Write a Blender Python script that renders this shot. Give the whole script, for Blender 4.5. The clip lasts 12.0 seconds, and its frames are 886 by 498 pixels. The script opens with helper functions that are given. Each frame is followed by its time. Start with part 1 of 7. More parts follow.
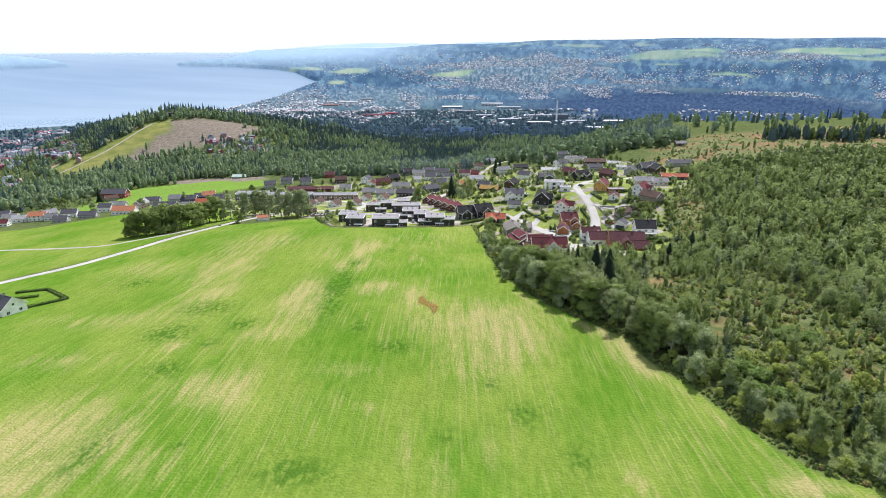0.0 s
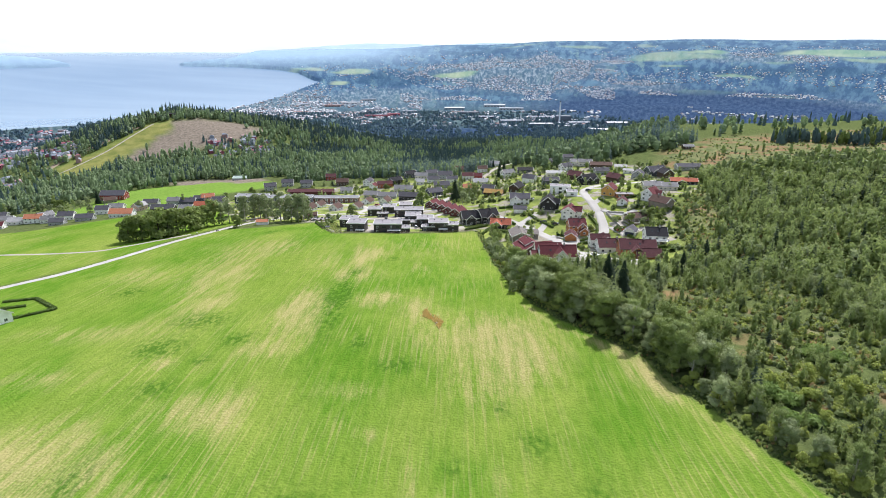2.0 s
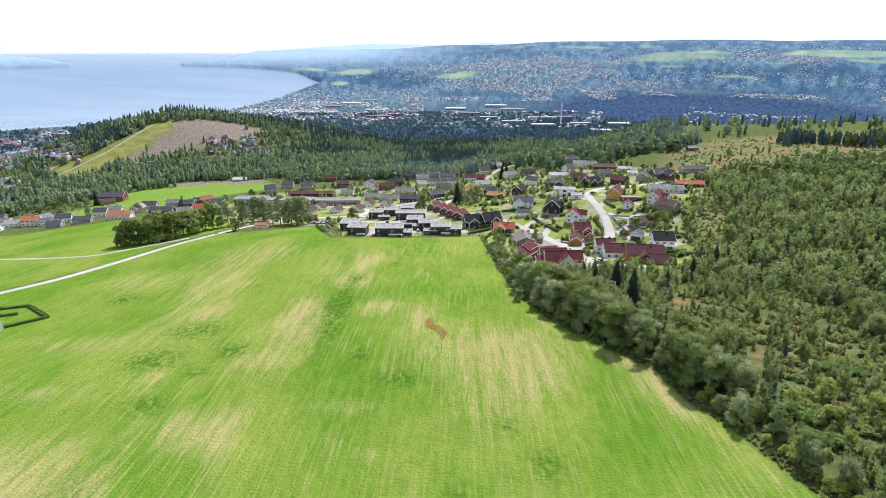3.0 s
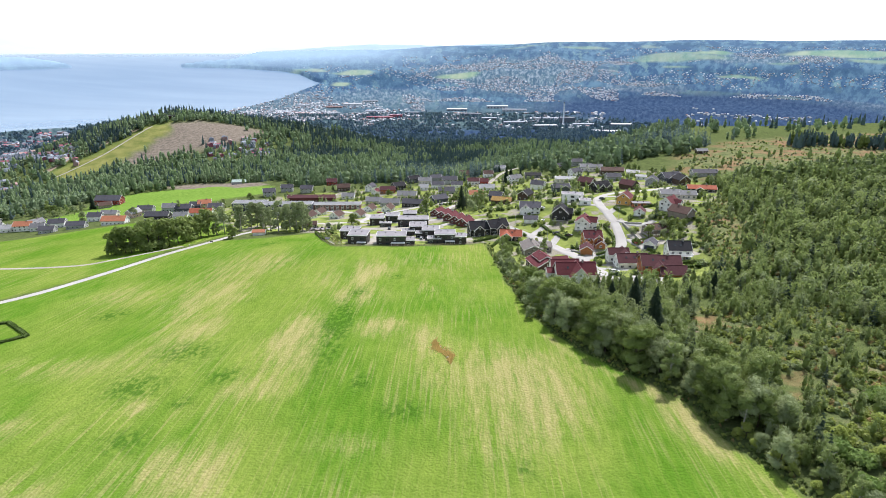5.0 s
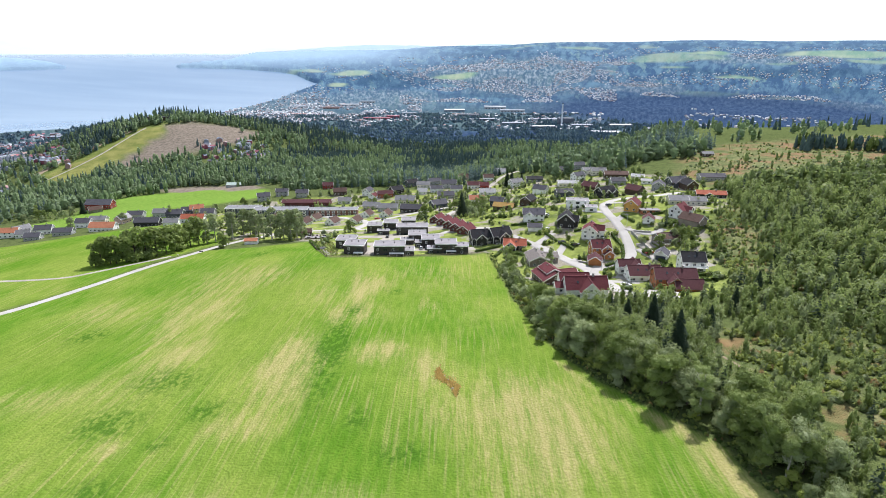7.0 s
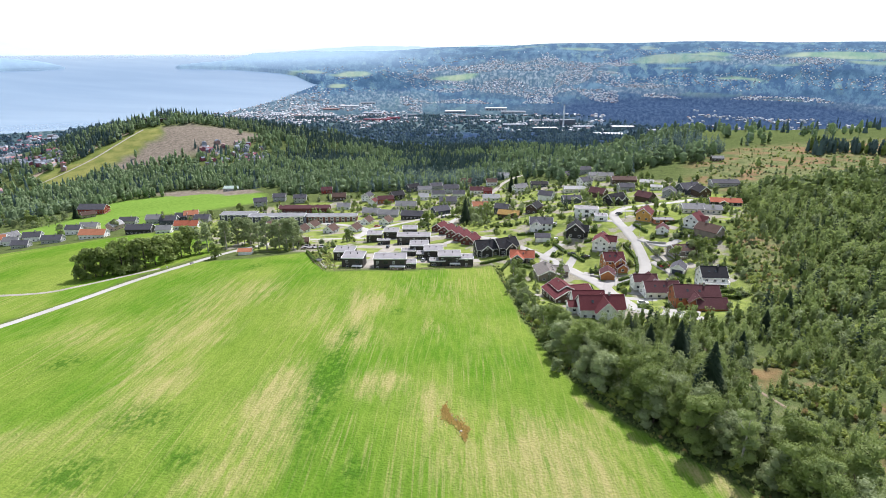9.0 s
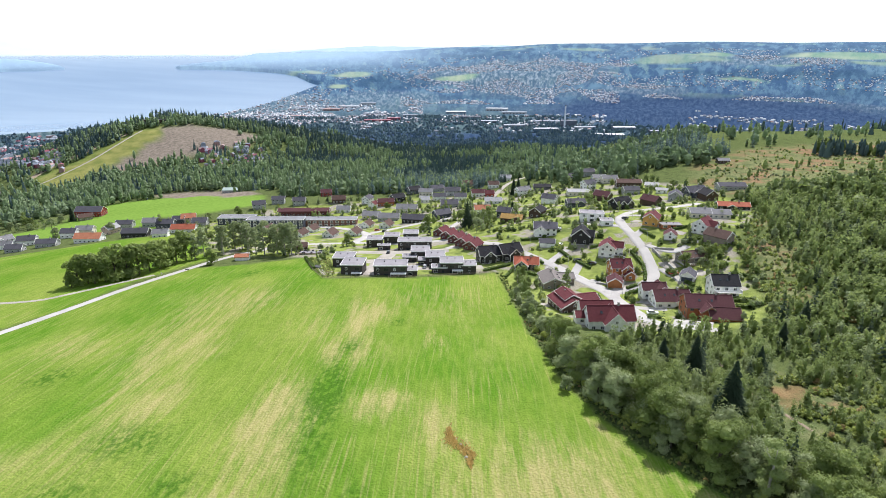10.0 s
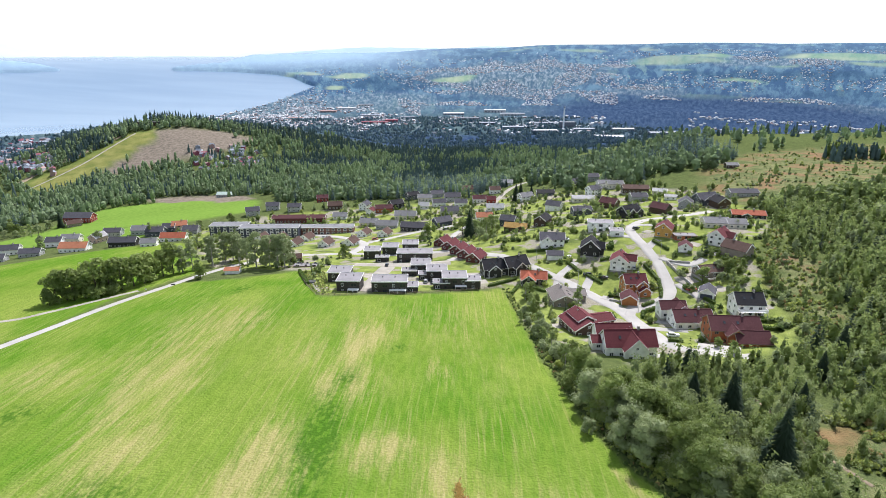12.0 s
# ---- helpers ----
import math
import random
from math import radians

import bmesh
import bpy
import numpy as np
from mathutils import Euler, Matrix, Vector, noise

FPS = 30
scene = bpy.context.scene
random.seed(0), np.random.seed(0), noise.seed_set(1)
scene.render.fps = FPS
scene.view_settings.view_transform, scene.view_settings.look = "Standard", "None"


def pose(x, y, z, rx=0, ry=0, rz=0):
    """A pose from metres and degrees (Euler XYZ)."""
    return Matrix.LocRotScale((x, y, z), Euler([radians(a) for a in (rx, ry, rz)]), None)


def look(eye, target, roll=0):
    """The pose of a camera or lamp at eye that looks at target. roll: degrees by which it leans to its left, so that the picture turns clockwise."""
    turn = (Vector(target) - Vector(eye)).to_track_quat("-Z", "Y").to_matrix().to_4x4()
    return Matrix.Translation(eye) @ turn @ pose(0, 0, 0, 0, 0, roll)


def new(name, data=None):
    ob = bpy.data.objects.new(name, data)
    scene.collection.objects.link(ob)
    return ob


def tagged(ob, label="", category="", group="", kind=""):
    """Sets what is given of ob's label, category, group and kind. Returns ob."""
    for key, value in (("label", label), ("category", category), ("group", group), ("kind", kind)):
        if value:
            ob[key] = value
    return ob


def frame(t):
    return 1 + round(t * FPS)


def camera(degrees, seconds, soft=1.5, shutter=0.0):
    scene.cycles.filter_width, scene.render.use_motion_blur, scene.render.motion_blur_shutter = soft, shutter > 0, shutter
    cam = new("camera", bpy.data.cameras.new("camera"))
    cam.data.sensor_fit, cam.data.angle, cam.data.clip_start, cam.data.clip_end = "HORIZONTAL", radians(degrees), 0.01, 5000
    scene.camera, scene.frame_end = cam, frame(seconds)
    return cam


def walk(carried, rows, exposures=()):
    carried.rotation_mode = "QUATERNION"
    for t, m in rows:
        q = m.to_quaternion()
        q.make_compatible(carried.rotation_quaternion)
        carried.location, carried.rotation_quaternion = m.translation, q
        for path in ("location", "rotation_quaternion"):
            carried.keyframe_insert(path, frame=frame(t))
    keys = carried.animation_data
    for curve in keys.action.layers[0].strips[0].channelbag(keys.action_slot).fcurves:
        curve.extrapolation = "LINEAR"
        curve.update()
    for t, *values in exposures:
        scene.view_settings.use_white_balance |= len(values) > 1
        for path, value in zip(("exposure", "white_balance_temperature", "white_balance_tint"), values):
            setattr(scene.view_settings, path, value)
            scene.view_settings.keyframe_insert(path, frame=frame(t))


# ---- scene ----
cam = camera(74.0, 12.0, soft=0.9)
PATH = [  # seconds, place, turn
    (0.0, 0.00, -0.00, 85.00, 71.02, -0.00, 0.84),
    (0.5, -0.27, 2.40, 84.92, 71.03, -0.06, 0.87),
    (1.0, -0.58, 4.93, 84.88, 71.06, -0.12, 0.95),
    (1.5, -0.96, 7.69, 84.86, 71.07, -0.15, 1.01),
    (2.0, -1.46, 10.75, 84.88, 71.10, -0.16, 1.05),
    (2.5, -2.02, 14.10, 84.96, 71.12, -0.16, 1.09),
    (3.0, -2.57, 17.62, 85.02, 71.13, -0.16, 1.13),
    (5.0, -4.74, 32.31, 84.96, 71.18, -0.13, 1.22),
    (5.5, -5.32, 36.19, 84.97, 71.21, -0.11, 1.23),
    (6.0, -5.87, 40.21, 84.99, 71.21, -0.08, 1.24),
    (6.5, -6.40, 44.31, 85.04, 71.21, -0.10, 1.23),
    (7.0, -6.93, 48.49, 85.10, 71.21, -0.11, 0.94),
    (9.0, -8.94, 66.10, 85.38, 71.29, -0.13, 0.96),
    (9.5, -9.41, 70.54, 85.47, 71.30, -0.14, 0.98),
    (10.0, -9.93, 75.00, 85.54, 71.32, -0.13, 1.00),
    (10.5, -10.51, 79.52, 85.60, 71.36, -0.13, 1.00),
    (11.0, -11.13, 84.11, 85.64, 71.38, -0.11, 1.00),
    (11.5, -11.77, 88.82, 85.69, 71.39, -0.11, 0.96),
    (12.0, -12.43, 93.60, 85.74, 71.42, -0.10, 0.74),
]
walk(cam, [(t, pose(x, y, z, rx, ry, rz)) for t, x, y, z, rx, ry, rz in PATH])

# ---- daylight: high sun ahead and to the right, pale summer sky ----
SUN_HEIGHT, SUN_BEARING = 50.0, 24.0  # degrees; bearing clockwise from straight ahead
world = bpy.data.worlds.new("summer_sky")
scene.world = world
world.use_nodes = True
wn, wl = world.node_tree.nodes, world.node_tree.links
sky = wn.new("ShaderNodeTexSky")
sky.sky_type, sky.sun_disc = "NISHITA", False
sky.sun_elevation, sky.sun_rotation = radians(SUN_HEIGHT), radians(SUN_BEARING)
sky.air_density, sky.dust_density, sky.ozone_density, sky.altitude = 1.0, 2.6, 1.2, 300
coord = wn.new("ShaderNodeTexCoord")
stretch = wn.new("ShaderNodeMapping")
stretch.inputs["Scale"].default_value = (1.0, 1.0, 5.0)
puffs = wn.new("ShaderNodeTexNoise")
puffs.inputs["Scale"].default_value, puffs.inputs["Detail"].default_value = 3.2, 7
veil = wn.new("ShaderNodeMapRange")
veil.inputs["From Min"].default_value, veil.inputs["From Max"].default_value = 0.42, 0.62
veil.inputs["To Min"].default_value, veil.inputs["To Max"].default_value = 0.62, 0.98
cloud = wn.new("ShaderNodeMix")
cloud.data_type = "RGBA"
cloud.inputs["B"].default_value = (8.6, 9.4, 10.0, 1)
wl.new(coord.outputs["Generated"], stretch.inputs["Vector"])
wl.new(stretch.outputs["Vector"], puffs.inputs["Vector"])
wl.new(puffs.outputs["Fac"], veil.inputs["Value"])
# the haze is thick at the horizon and thins towards a blue zenith
way_up = wn.new("ShaderNodeSeparateXYZ")
thinning = wn.new("ShaderNodeMapRange")
thinning.inputs["From Min"].default_value, thinning.inputs["From Max"].default_value = 0.12, 0.55
thinning.inputs["To Min"].default_value, thinning.inputs["To Max"].default_value = 1.0, 0.28
both = wn.new("ShaderNodeMath")
both.operation = "MULTIPLY"
wl.new(coord.outputs["Generated"], way_up.inputs[0])
wl.new(way_up.outputs["Z"], thinning.inputs["Value"])
wl.new(veil.outputs["Result"], both.inputs[0])
wl.new(thinning.outputs["Result"], both.inputs[1])
wl.new(both.outputs[0], cloud.inputs["Factor"])
wl.new(sky.outputs["Color"], cloud.inputs["A"])
wl.new(cloud.outputs["Result"], wn["Background"].inputs["Color"])
wn["Background"].inputs["Strength"].default_value = 0.11
sun = new("sun", bpy.data.lights.new("sun", "SUN"))
sun.data.energy, sun.data.angle, sun.data.color = 4.9, radians(0.55), (1.0, 0.955, 0.965)
sa, sb = radians(SUN_HEIGHT), radians(SUN_BEARING)
sun.matrix_world = look((300 * math.sin(sb), 300 * math.cos(sb), 400), (300 * math.sin(sb) - math.sin(sb) * math.cos(sa), 300 * math.cos(sb) - math.cos(sb) * math.cos(sa), 400 - math.sin(sa)))
scene.view_settings.exposure = 0.42

# ---- materials ----
def blank(name):
    m = bpy.data.materials.new(name)
    m.use_nodes = True
    return m, m.node_tree.nodes, m.node_tree.links, m.node_tree.nodes["Principled BSDF"]


def tint(nodes, links, a, b, fac):
    """A blend of two colours or sockets by a socket."""
    n = nodes.new("ShaderNodeMix")
    n.data_type = "RGBA"
    for key, v in (("A", a), ("B", b)):
        if isinstance(v, (tuple, list)):
            n.inputs[key].default_value = (*v, 1)
        else:
            links.new(v, n.inputs[key])
    if isinstance(fac, (int, float)):
        n.inputs["Factor"].default_value = fac
    else:
        links.new(fac, n.inputs["Factor"])
    return n.outputs["Result"]


def grain(nodes, links, scale, detail=4.0, stretch=None, lo=0.35, hi=0.65, space="Object", turn=0.0):
    """Noise between 0 and 1 at a real size, stretched if asked; "Polar" runs along and across the far slopes."""
    tc = nodes.new("ShaderNodeTexCoord")
    n = nodes.new("ShaderNodeTexNoise")
    n.inputs["Scale"].default_value, n.inputs["Detail"].default_value = scale, detail
    src = tc.outputs["Object"]
    if space == "World":
        src = nodes.new("ShaderNodeNewGeometry").outputs["Position"]
    if space == "Polar":
        at = nodes.new("ShaderNodeVertexColor")
        at.layer_name = "polar"
        src = at.outputs["Color"]
    if stretch:
        mp = nodes.new("ShaderNodeMapping")
        mp.inputs["Scale"].default_value = stretch
        mp.inputs["Rotation"].default_value = (0, 0, turn)
        links.new(src, mp.inputs["Vector"])
        src = mp.outputs["Vector"]
    n.inputs["Roughness"].default_value = 0.7 if space == "Polar" else 0.5
    links.new(src, n.inputs["Vector"])
    r = nodes.new("ShaderNodeMapRange")
    r.inputs["From Min"].default_value, r.inputs["From Max"].default_value = lo, hi
    links.new(n.outputs["Fac"], r.inputs["Value"])
    return r.outputs["Result"]


def bump(nodes, links, bsdf, fac, strength, dist):
    b = nodes.new("ShaderNodeBump")
    b.inputs["Strength"].default_value, b.inputs["Distance"].default_value = strength, dist
    links.new(fac, b.inputs["Height"])
    links.new(b.outputs["Normal"], bsdf.inputs["Normal"])


def shade(c, k):
    return tuple(min(1.0, v * k) for v in c)


def surface(name, colour, rough=0.7, size=1.0, wear=0.25, relief=0.2, metal=0.0, stretch=None, space="Object"):
    """A worn matt surface: stains at one scale, grain at a finer one."""
    m, n, l, p = blank(name)
    big = grain(n, l, 0.35 / size, 5, stretch, space=space)
    fine = grain(n, l, 5.0 / size, 3, stretch, space=space)
    c = tint(n, l, shade(colour, 1 - wear), shade(colour, 1 + wear * 0.6), big)
    c2 = tint(n, l, c, shade(colour, 1 + wear), 0.3)
    mixed = tint(n, l, c, c2, fine)
    l.new(mixed, p.inputs["Base Color"])
    p.inputs["Roughness"].default_value, p.inputs["Metallic"].default_value = rough, metal
    bump(n, l, p, fine, relief, 0.03)
    return m


def boards(name, colour, pitch=0.16, rough=0.65):
    """Painted cladding with upright boards."""
    m, n, l, p = blank(name)
    tc = n.new("ShaderNodeTexCoord")
    sep = n.new("ShaderNodeSeparateXYZ")
    l.new(tc.outputs["Object"], sep.inputs[0])
    add = n.new("ShaderNodeMath")
    l.new(sep.outputs["X"], add.inputs[0])
    l.new(sep.outputs["Y"], add.inputs[1])
    saw = n.new("ShaderNodeMath")
    saw.operation = "PINGPONG"
    saw.inputs[1].default_value = pitch / 2
    l.new(add.outputs[0], saw.inputs[0])
    big = grain(n, l, 0.5, 5)
    c = tint(n, l, shade(colour, 0.82), shade(colour, 1.08), big)
    l.new(c, p.inputs["Base Color"])
    p.inputs["Roughness"].default_value = rough
    bump(n, l, p, saw.outputs[0], 0.5, 0.3)
    return m


def tiles(name, colour, rough=0.85):
    """Roof tiles: courses across the fall, faded and mossy in patches."""
    m, n, l, p = blank(name)
    tc = n.new("ShaderNodeTexCoord")
    br = n.new("ShaderNodeTexBrick")
    br.inputs["Scale"].default_value = 1.0
    br.inputs["Brick Width"].default_value, br.inputs["Row Height"].default_value = 0.33, 0.36
    br.inputs["Mortar Size"].default_value = 0.02
    br.inputs["Color1"].default_value, br.inputs["Color2"].default_value = (*shade(colour, 1.12), 1), (*shade(colour, 0.86), 1)
    br.inputs["Mortar"].default_value = (*shade(colour, 0.45), 1)
    l.new(tc.outputs["Object"], br.inputs["Vector"])
    big = grain(n, l, 0.4, 5)
    info = n.new("ShaderNodeObjectInfo")
    c = tint(n, l, br.outputs["Color"], tint(n, l, shade(colour, 0.72), shade(colour, 1.25), info.outputs["Random"]), 0.45)
    c = tint(n, l, c, shade(colour, 0.75), tint_half(n, l, big))
    l.new(c, p.inputs["Base Color"])
    p.inputs["Roughness"].default_value = rough
    p.inputs["Specular IOR Level"].default_value = 0.15
    bump(n, l, p, br.outputs["Fac"], 0.35, -0.05)
    return m


def tint_half(n, l, fac):
    h = n.new("ShaderNodeMath")
    h.operation = "MULTIPLY"
    h.inputs[1].default_value = 0.4
    l.new(fac, h.inputs[0])
    return h.outputs[0]


def leaf(name, dark, light, rough=0.55, thin=0.4):
    """Leaves: every clump its own green, a little light passing through."""
    m, n, l, p = blank(name)
    geo = n.new("ShaderNodeNewGeometry")
    info = n.new("ShaderNodeObjectInfo")
    near_tone = n.new("ShaderNodeMapRange")
    near_tone.inputs["To Min"].default_value, near_tone.inputs["To Max"].default_value = 0.3, 0.72
    l.new(geo.outputs["Random Per Island"], near_tone.inputs["Value"])
    c = tint(n, l, dark, light, near_tone.outputs["Result"])
    wide = grain(n, l, 0.03, 3, space="World")
    c = tint(n, l, c, tint(n, l, dark, shade(light, 1.15), wide), 0.45)
    c = tint(n, l, c, tint(n, l, shade(dark, 0.8), shade(light, 1.15), info.outputs["Random"]), 0.35)
    l.new(c, p.inputs["Base Color"])
    p.inputs["Roughness"].default_value = rough
    p.inputs["Specular IOR Level"].default_value = 0.12
    tr = n.new("ShaderNodeBsdfTranslucent")
    l.new(tint(n, l, c, (light[0] * 1.42, light[1] * 1.45, light[2] * 1.05), 0.45), tr.inputs["Color"])
    mx = n.new("ShaderNodeMixShader")
    mx.inputs[0].default_value = thin
    l.new(p.outputs[0], mx.inputs[1])
    l.new(tr.outputs[0], mx.inputs[2])
    l.new(mx.outputs[0], n["Material Output"].inputs["Surface"])
    return m


M = {}
for key, col in dict(white=(0.84, 0.84, 0.83), cream=(0.7, 0.65, 0.57), grey=(0.36, 0.37, 0.38), black=(0.022, 0.021, 0.021), slate=(0.075, 0.085, 0.105),
                     orange=(0.42, 0.16, 0.05), yellow=(0.55, 0.3, 0.075), red=(0.27, 0.035, 0.03), brown=(0.07, 0.04, 0.028), brick=(0.19, 0.085, 0.065), rust=(0.36, 0.11, 0.045),
                     navy=(0.045, 0.055, 0.085), taupe=(0.24, 0.2, 0.17), charcoal=(0.042, 0.036, 0.034), maroon=(0.12, 0.028, 0.03), pink=(0.55, 0.4, 0.34)).items():
    M["wall_" + key] = boards(key + "_cladding", col)
for key, col in dict(red=(0.125, 0.034, 0.04), darkred=(0.088, 0.034, 0.039), orange=(0.33, 0.1, 0.06), black=(0.026, 0.026, 0.031), slate=(0.085, 0.084, 0.1),
                     grey=(0.2, 0.2, 0.21), brown=(0.1, 0.062, 0.052), pale=(0.36, 0.36, 0.37), sod=(0.3, 0.19, 0.06), terracotta=(0.42, 0.17, 0.1), green=(0.32, 0.4, 0.37), taupe=(0.2, 0.18, 0.17)).items():
    M["roof_" + key] = tiles(key + "_roof_tiles", col)
M["slatefelt"] = surface("dark_roof_felt", (0.17, 0.175, 0.19), 0.9, 2.0, 0.2, 0.1)
M["rim"] = surface("roof_rim_metal", (0.7, 0.7, 0.71), 0.5, 1.0, 0.1, 0.05)
M["felt"] = surface("roof_felt", (0.215, 0.208, 0.225), 0.9, 2.0, 0.2, 0.1)
M["trim"] = surface("white_trim_paint", (0.78, 0.78, 0.76), 0.55, 1.0, 0.06, 0.05)
M["darktrim"] = surface("dark_trim_paint", (0.03, 0.03, 0.03), 0.5, 1.0, 0.1, 0.05)
M["stone"] = surface("rendered_stone", (0.34, 0.33, 0.31), 0.9, 0.6, 0.25, 0.3)
M["asphalt"] = surface("pale_asphalt", (0.34, 0.33, 0.315), 0.92, 3.0, 0.14, 0.15, space="World")
M["gravel"] = surface("gravel", (0.29, 0.27, 0.235), 0.95, 2.0, 0.2, 0.4, space="World")
M["wood"] = surface("weathered_wood", (0.26, 0.2, 0.15), 0.8, 0.5, 0.3, 0.3)
M["bark"] = surface("bark", (0.09, 0.07, 0.055), 0.95, 0.3, 0.4, 0.6)
M["birchbark"] = surface("birch_bark", (0.42, 0.4, 0.36), 0.9, 0.3, 0.4, 0.4)
M["rubber"] = surface("rubber", (0.02, 0.02, 0.02), 0.9)
for key, col in dict(white=(0.75, 0.76, 0.77), red=(0.4, 0.02, 0.02), dark=(0.02, 0.025, 0.035), silver=(0.4, 0.41, 0.42)).items():
    m_, n_, l_, p_ = blank(key + "_car_paint")
    l_.new(tint(n_, l_, shade(col, 0.9), shade(col, 1.05), grain(n_, l_, 1.0)), p_.inputs["Base Color"])
    p_.inputs["Roughness"].default_value, p_.inputs["Coat Weight"].default_value = 0.3, 0.8
    M["car_" + key] = m_
m_, n_, l_, p_ = blank("window_glass")
l_.new(tint(n_, l_, (0.02, 0.025, 0.03), (0.05, 0.06, 0.07), grain(n_, l_, 0.4)), p_.inputs["Base Color"])
p_.inputs["Roughness"].default_value, p_.inputs["Specular IOR Level"].default_value = 0.06, 0.7
M["glass"] = m_
M["leaf_broad"] = leaf("broadleaf_leaves", (0.095, 0.135, 0.042), (0.235, 0.295, 0.1))
M["leaf_willow"] = leaf("grey_green_leaves", (0.155, 0.2, 0.1), (0.33, 0.38, 0.21))
M["leaf_birch"] = leaf("birch_leaves", (0.14, 0.188, 0.066), (0.305, 0.37, 0.155))
M["leaf_young"] = leaf("young_leaves", (0.19, 0.235, 0.055), (0.36, 0.415, 0.12))
M["needle"] = leaf("spruce_needles", (0.022, 0.042, 0.028), (0.06, 0.09, 0.05), 0.7)
M["hedge"] = leaf("hedge_leaves", (0.055, 0.095, 0.025), (0.135, 0.195, 0.055))
M["leaf_mound"] = leaf("large_mound_leaves", (0.1, 0.165, 0.045), (0.24, 0.335, 0.105))
M["dryleaf"] = leaf("dry_stalks", (0.2, 0.15, 0.065), (0.42, 0.32, 0.16), 0.8)
M["straw_stalks"] = leaf("golden_dry_stalks", (0.42, 0.31, 0.12), (0.64, 0.48, 0.21), 0.85, 0.3)
# far woods: haze put into bluer, paler leaves that pass more light
M["hazed_needle"] = leaf("hazed_far_spruce", (0.075, 0.13, 0.2), (0.12, 0.19, 0.27), 0.9, 0.6)
M["hazed_leaf"] = leaf("hazed_far_broadleaf", (0.085, 0.145, 0.195), (0.16, 0.235, 0.28), 0.9, 0.6)
# valley-side woods: a weaker haze put into lifted, bluish greens
M["half_hazed_leaf"] = leaf("hazed_valley_side_leaves", (0.13, 0.195, 0.12), (0.3, 0.38, 0.22), 0.6, 0.45)
M["half_hazed_needle"] = leaf("hazed_valley_side_needles", (0.06, 0.105, 0.115), (0.14, 0.2, 0.2), 0.8, 0.45)
M["earth"] = surface("bare_earth", (0.24, 0.19, 0.13), 0.95, 4.0, 0.3, 0.3, space="World")

# ---- shape of the land: a field crown, a hillside falling to a valley, a lake and far hills ----
EYE = (-5.0, 45.0, 85.0)


def smooth(a, b, v):
    u = np.clip((v - a) / (b - a), 0.0, 1.0)
    return u * u * (3 - 2 * u)


RISES = ((-10, 185, 55, 6.44), (0, 120, 60, -5.61), (80, 318, 42, -7.32), (0, 358, 40, -2.18), (-70, 322, 45, 4.28), (110, 405, 45, 6.12), (62, 440, 45, 3.47), (-100, 590, 110, -14.39), (-260, 480, 90, 4.25), (150, 160, 70, 1.04), (-160, 385, 60, 1.57))  # x, y, reach, height of each rise or hollow
SLOPE = (-12.996, 4.982, -8.801, 0.247, 1.59, 0.087, 0.111, -0.083, -0.134, 0.151)
BEARINGS = (-40.0, -20.0, 0.0, 10.0, 20.0, 35.0)
FAR_SLOPE = {600: (-68, -60, -50, -32, -13, -8), 800: (-100, -92, -80, -58, -14, -8),
             1000: (-132, -122, -108, -84, -35, -12), 1300: (-165, -155, -143, -122, -95, -70),
             1700: (-165, -165, -163, -158, -150, -140), 2000: (-165, -165, -165, -165, -165, -165)}


def waves(x, y, size, seed):
    """Soft irregular swell between -1 and 1."""
    out = 0 * x
    rng = np.random.RandomState(seed)
    for k in range(6):
        a, p, s = rng.uniform(0, 6.28), rng.uniform(0, 6.28), size * rng.uniform(0.6, 1.5)
        out = out + np.sin((x * math.cos(a) + y * math.sin(a)) * 6.28 / s + p)
    return out / 3.5


def sea_level(r):
    """The lake's level; past 2.4 km the land is drawn in towards the eye."""
    fall = np.radians(5.95 - (5.95 - 0.50) * smooth(0, 1, (r - 2400) / 2300) ** 0.85)
    return np.where(r < 2400, -165.0, 85.0 - r * np.tan(fall))


def shore(az):
    """Nearest and farthest distance of the lake at a bearing, and where water opens again behind the capes."""
    near = np.interp(az, (-60, -38, -33, -21, -17, -13.2, -12.3), (2250, 2300, 2330, 2780, 3050, 3420, 3520))
    far = np.interp(az, (-39, -34.4, -32.6, -32.0, -24.9, -24.4, -19.7, -16, -14.4, -13.1, -12.3), (3990, 3990, 4030, 4690, 4690, 4005, 3955, 3860, 3770, 3570, 3520))
    again = np.interp(az, (-39, -36.4, -34.7, -32.2, -24.4, -22.4, -20.1, -18.6, -17.6), (4480, 4390, 4300, 4045, 4045, 4130, 4200, 4420, 4700))
    return near, far, again


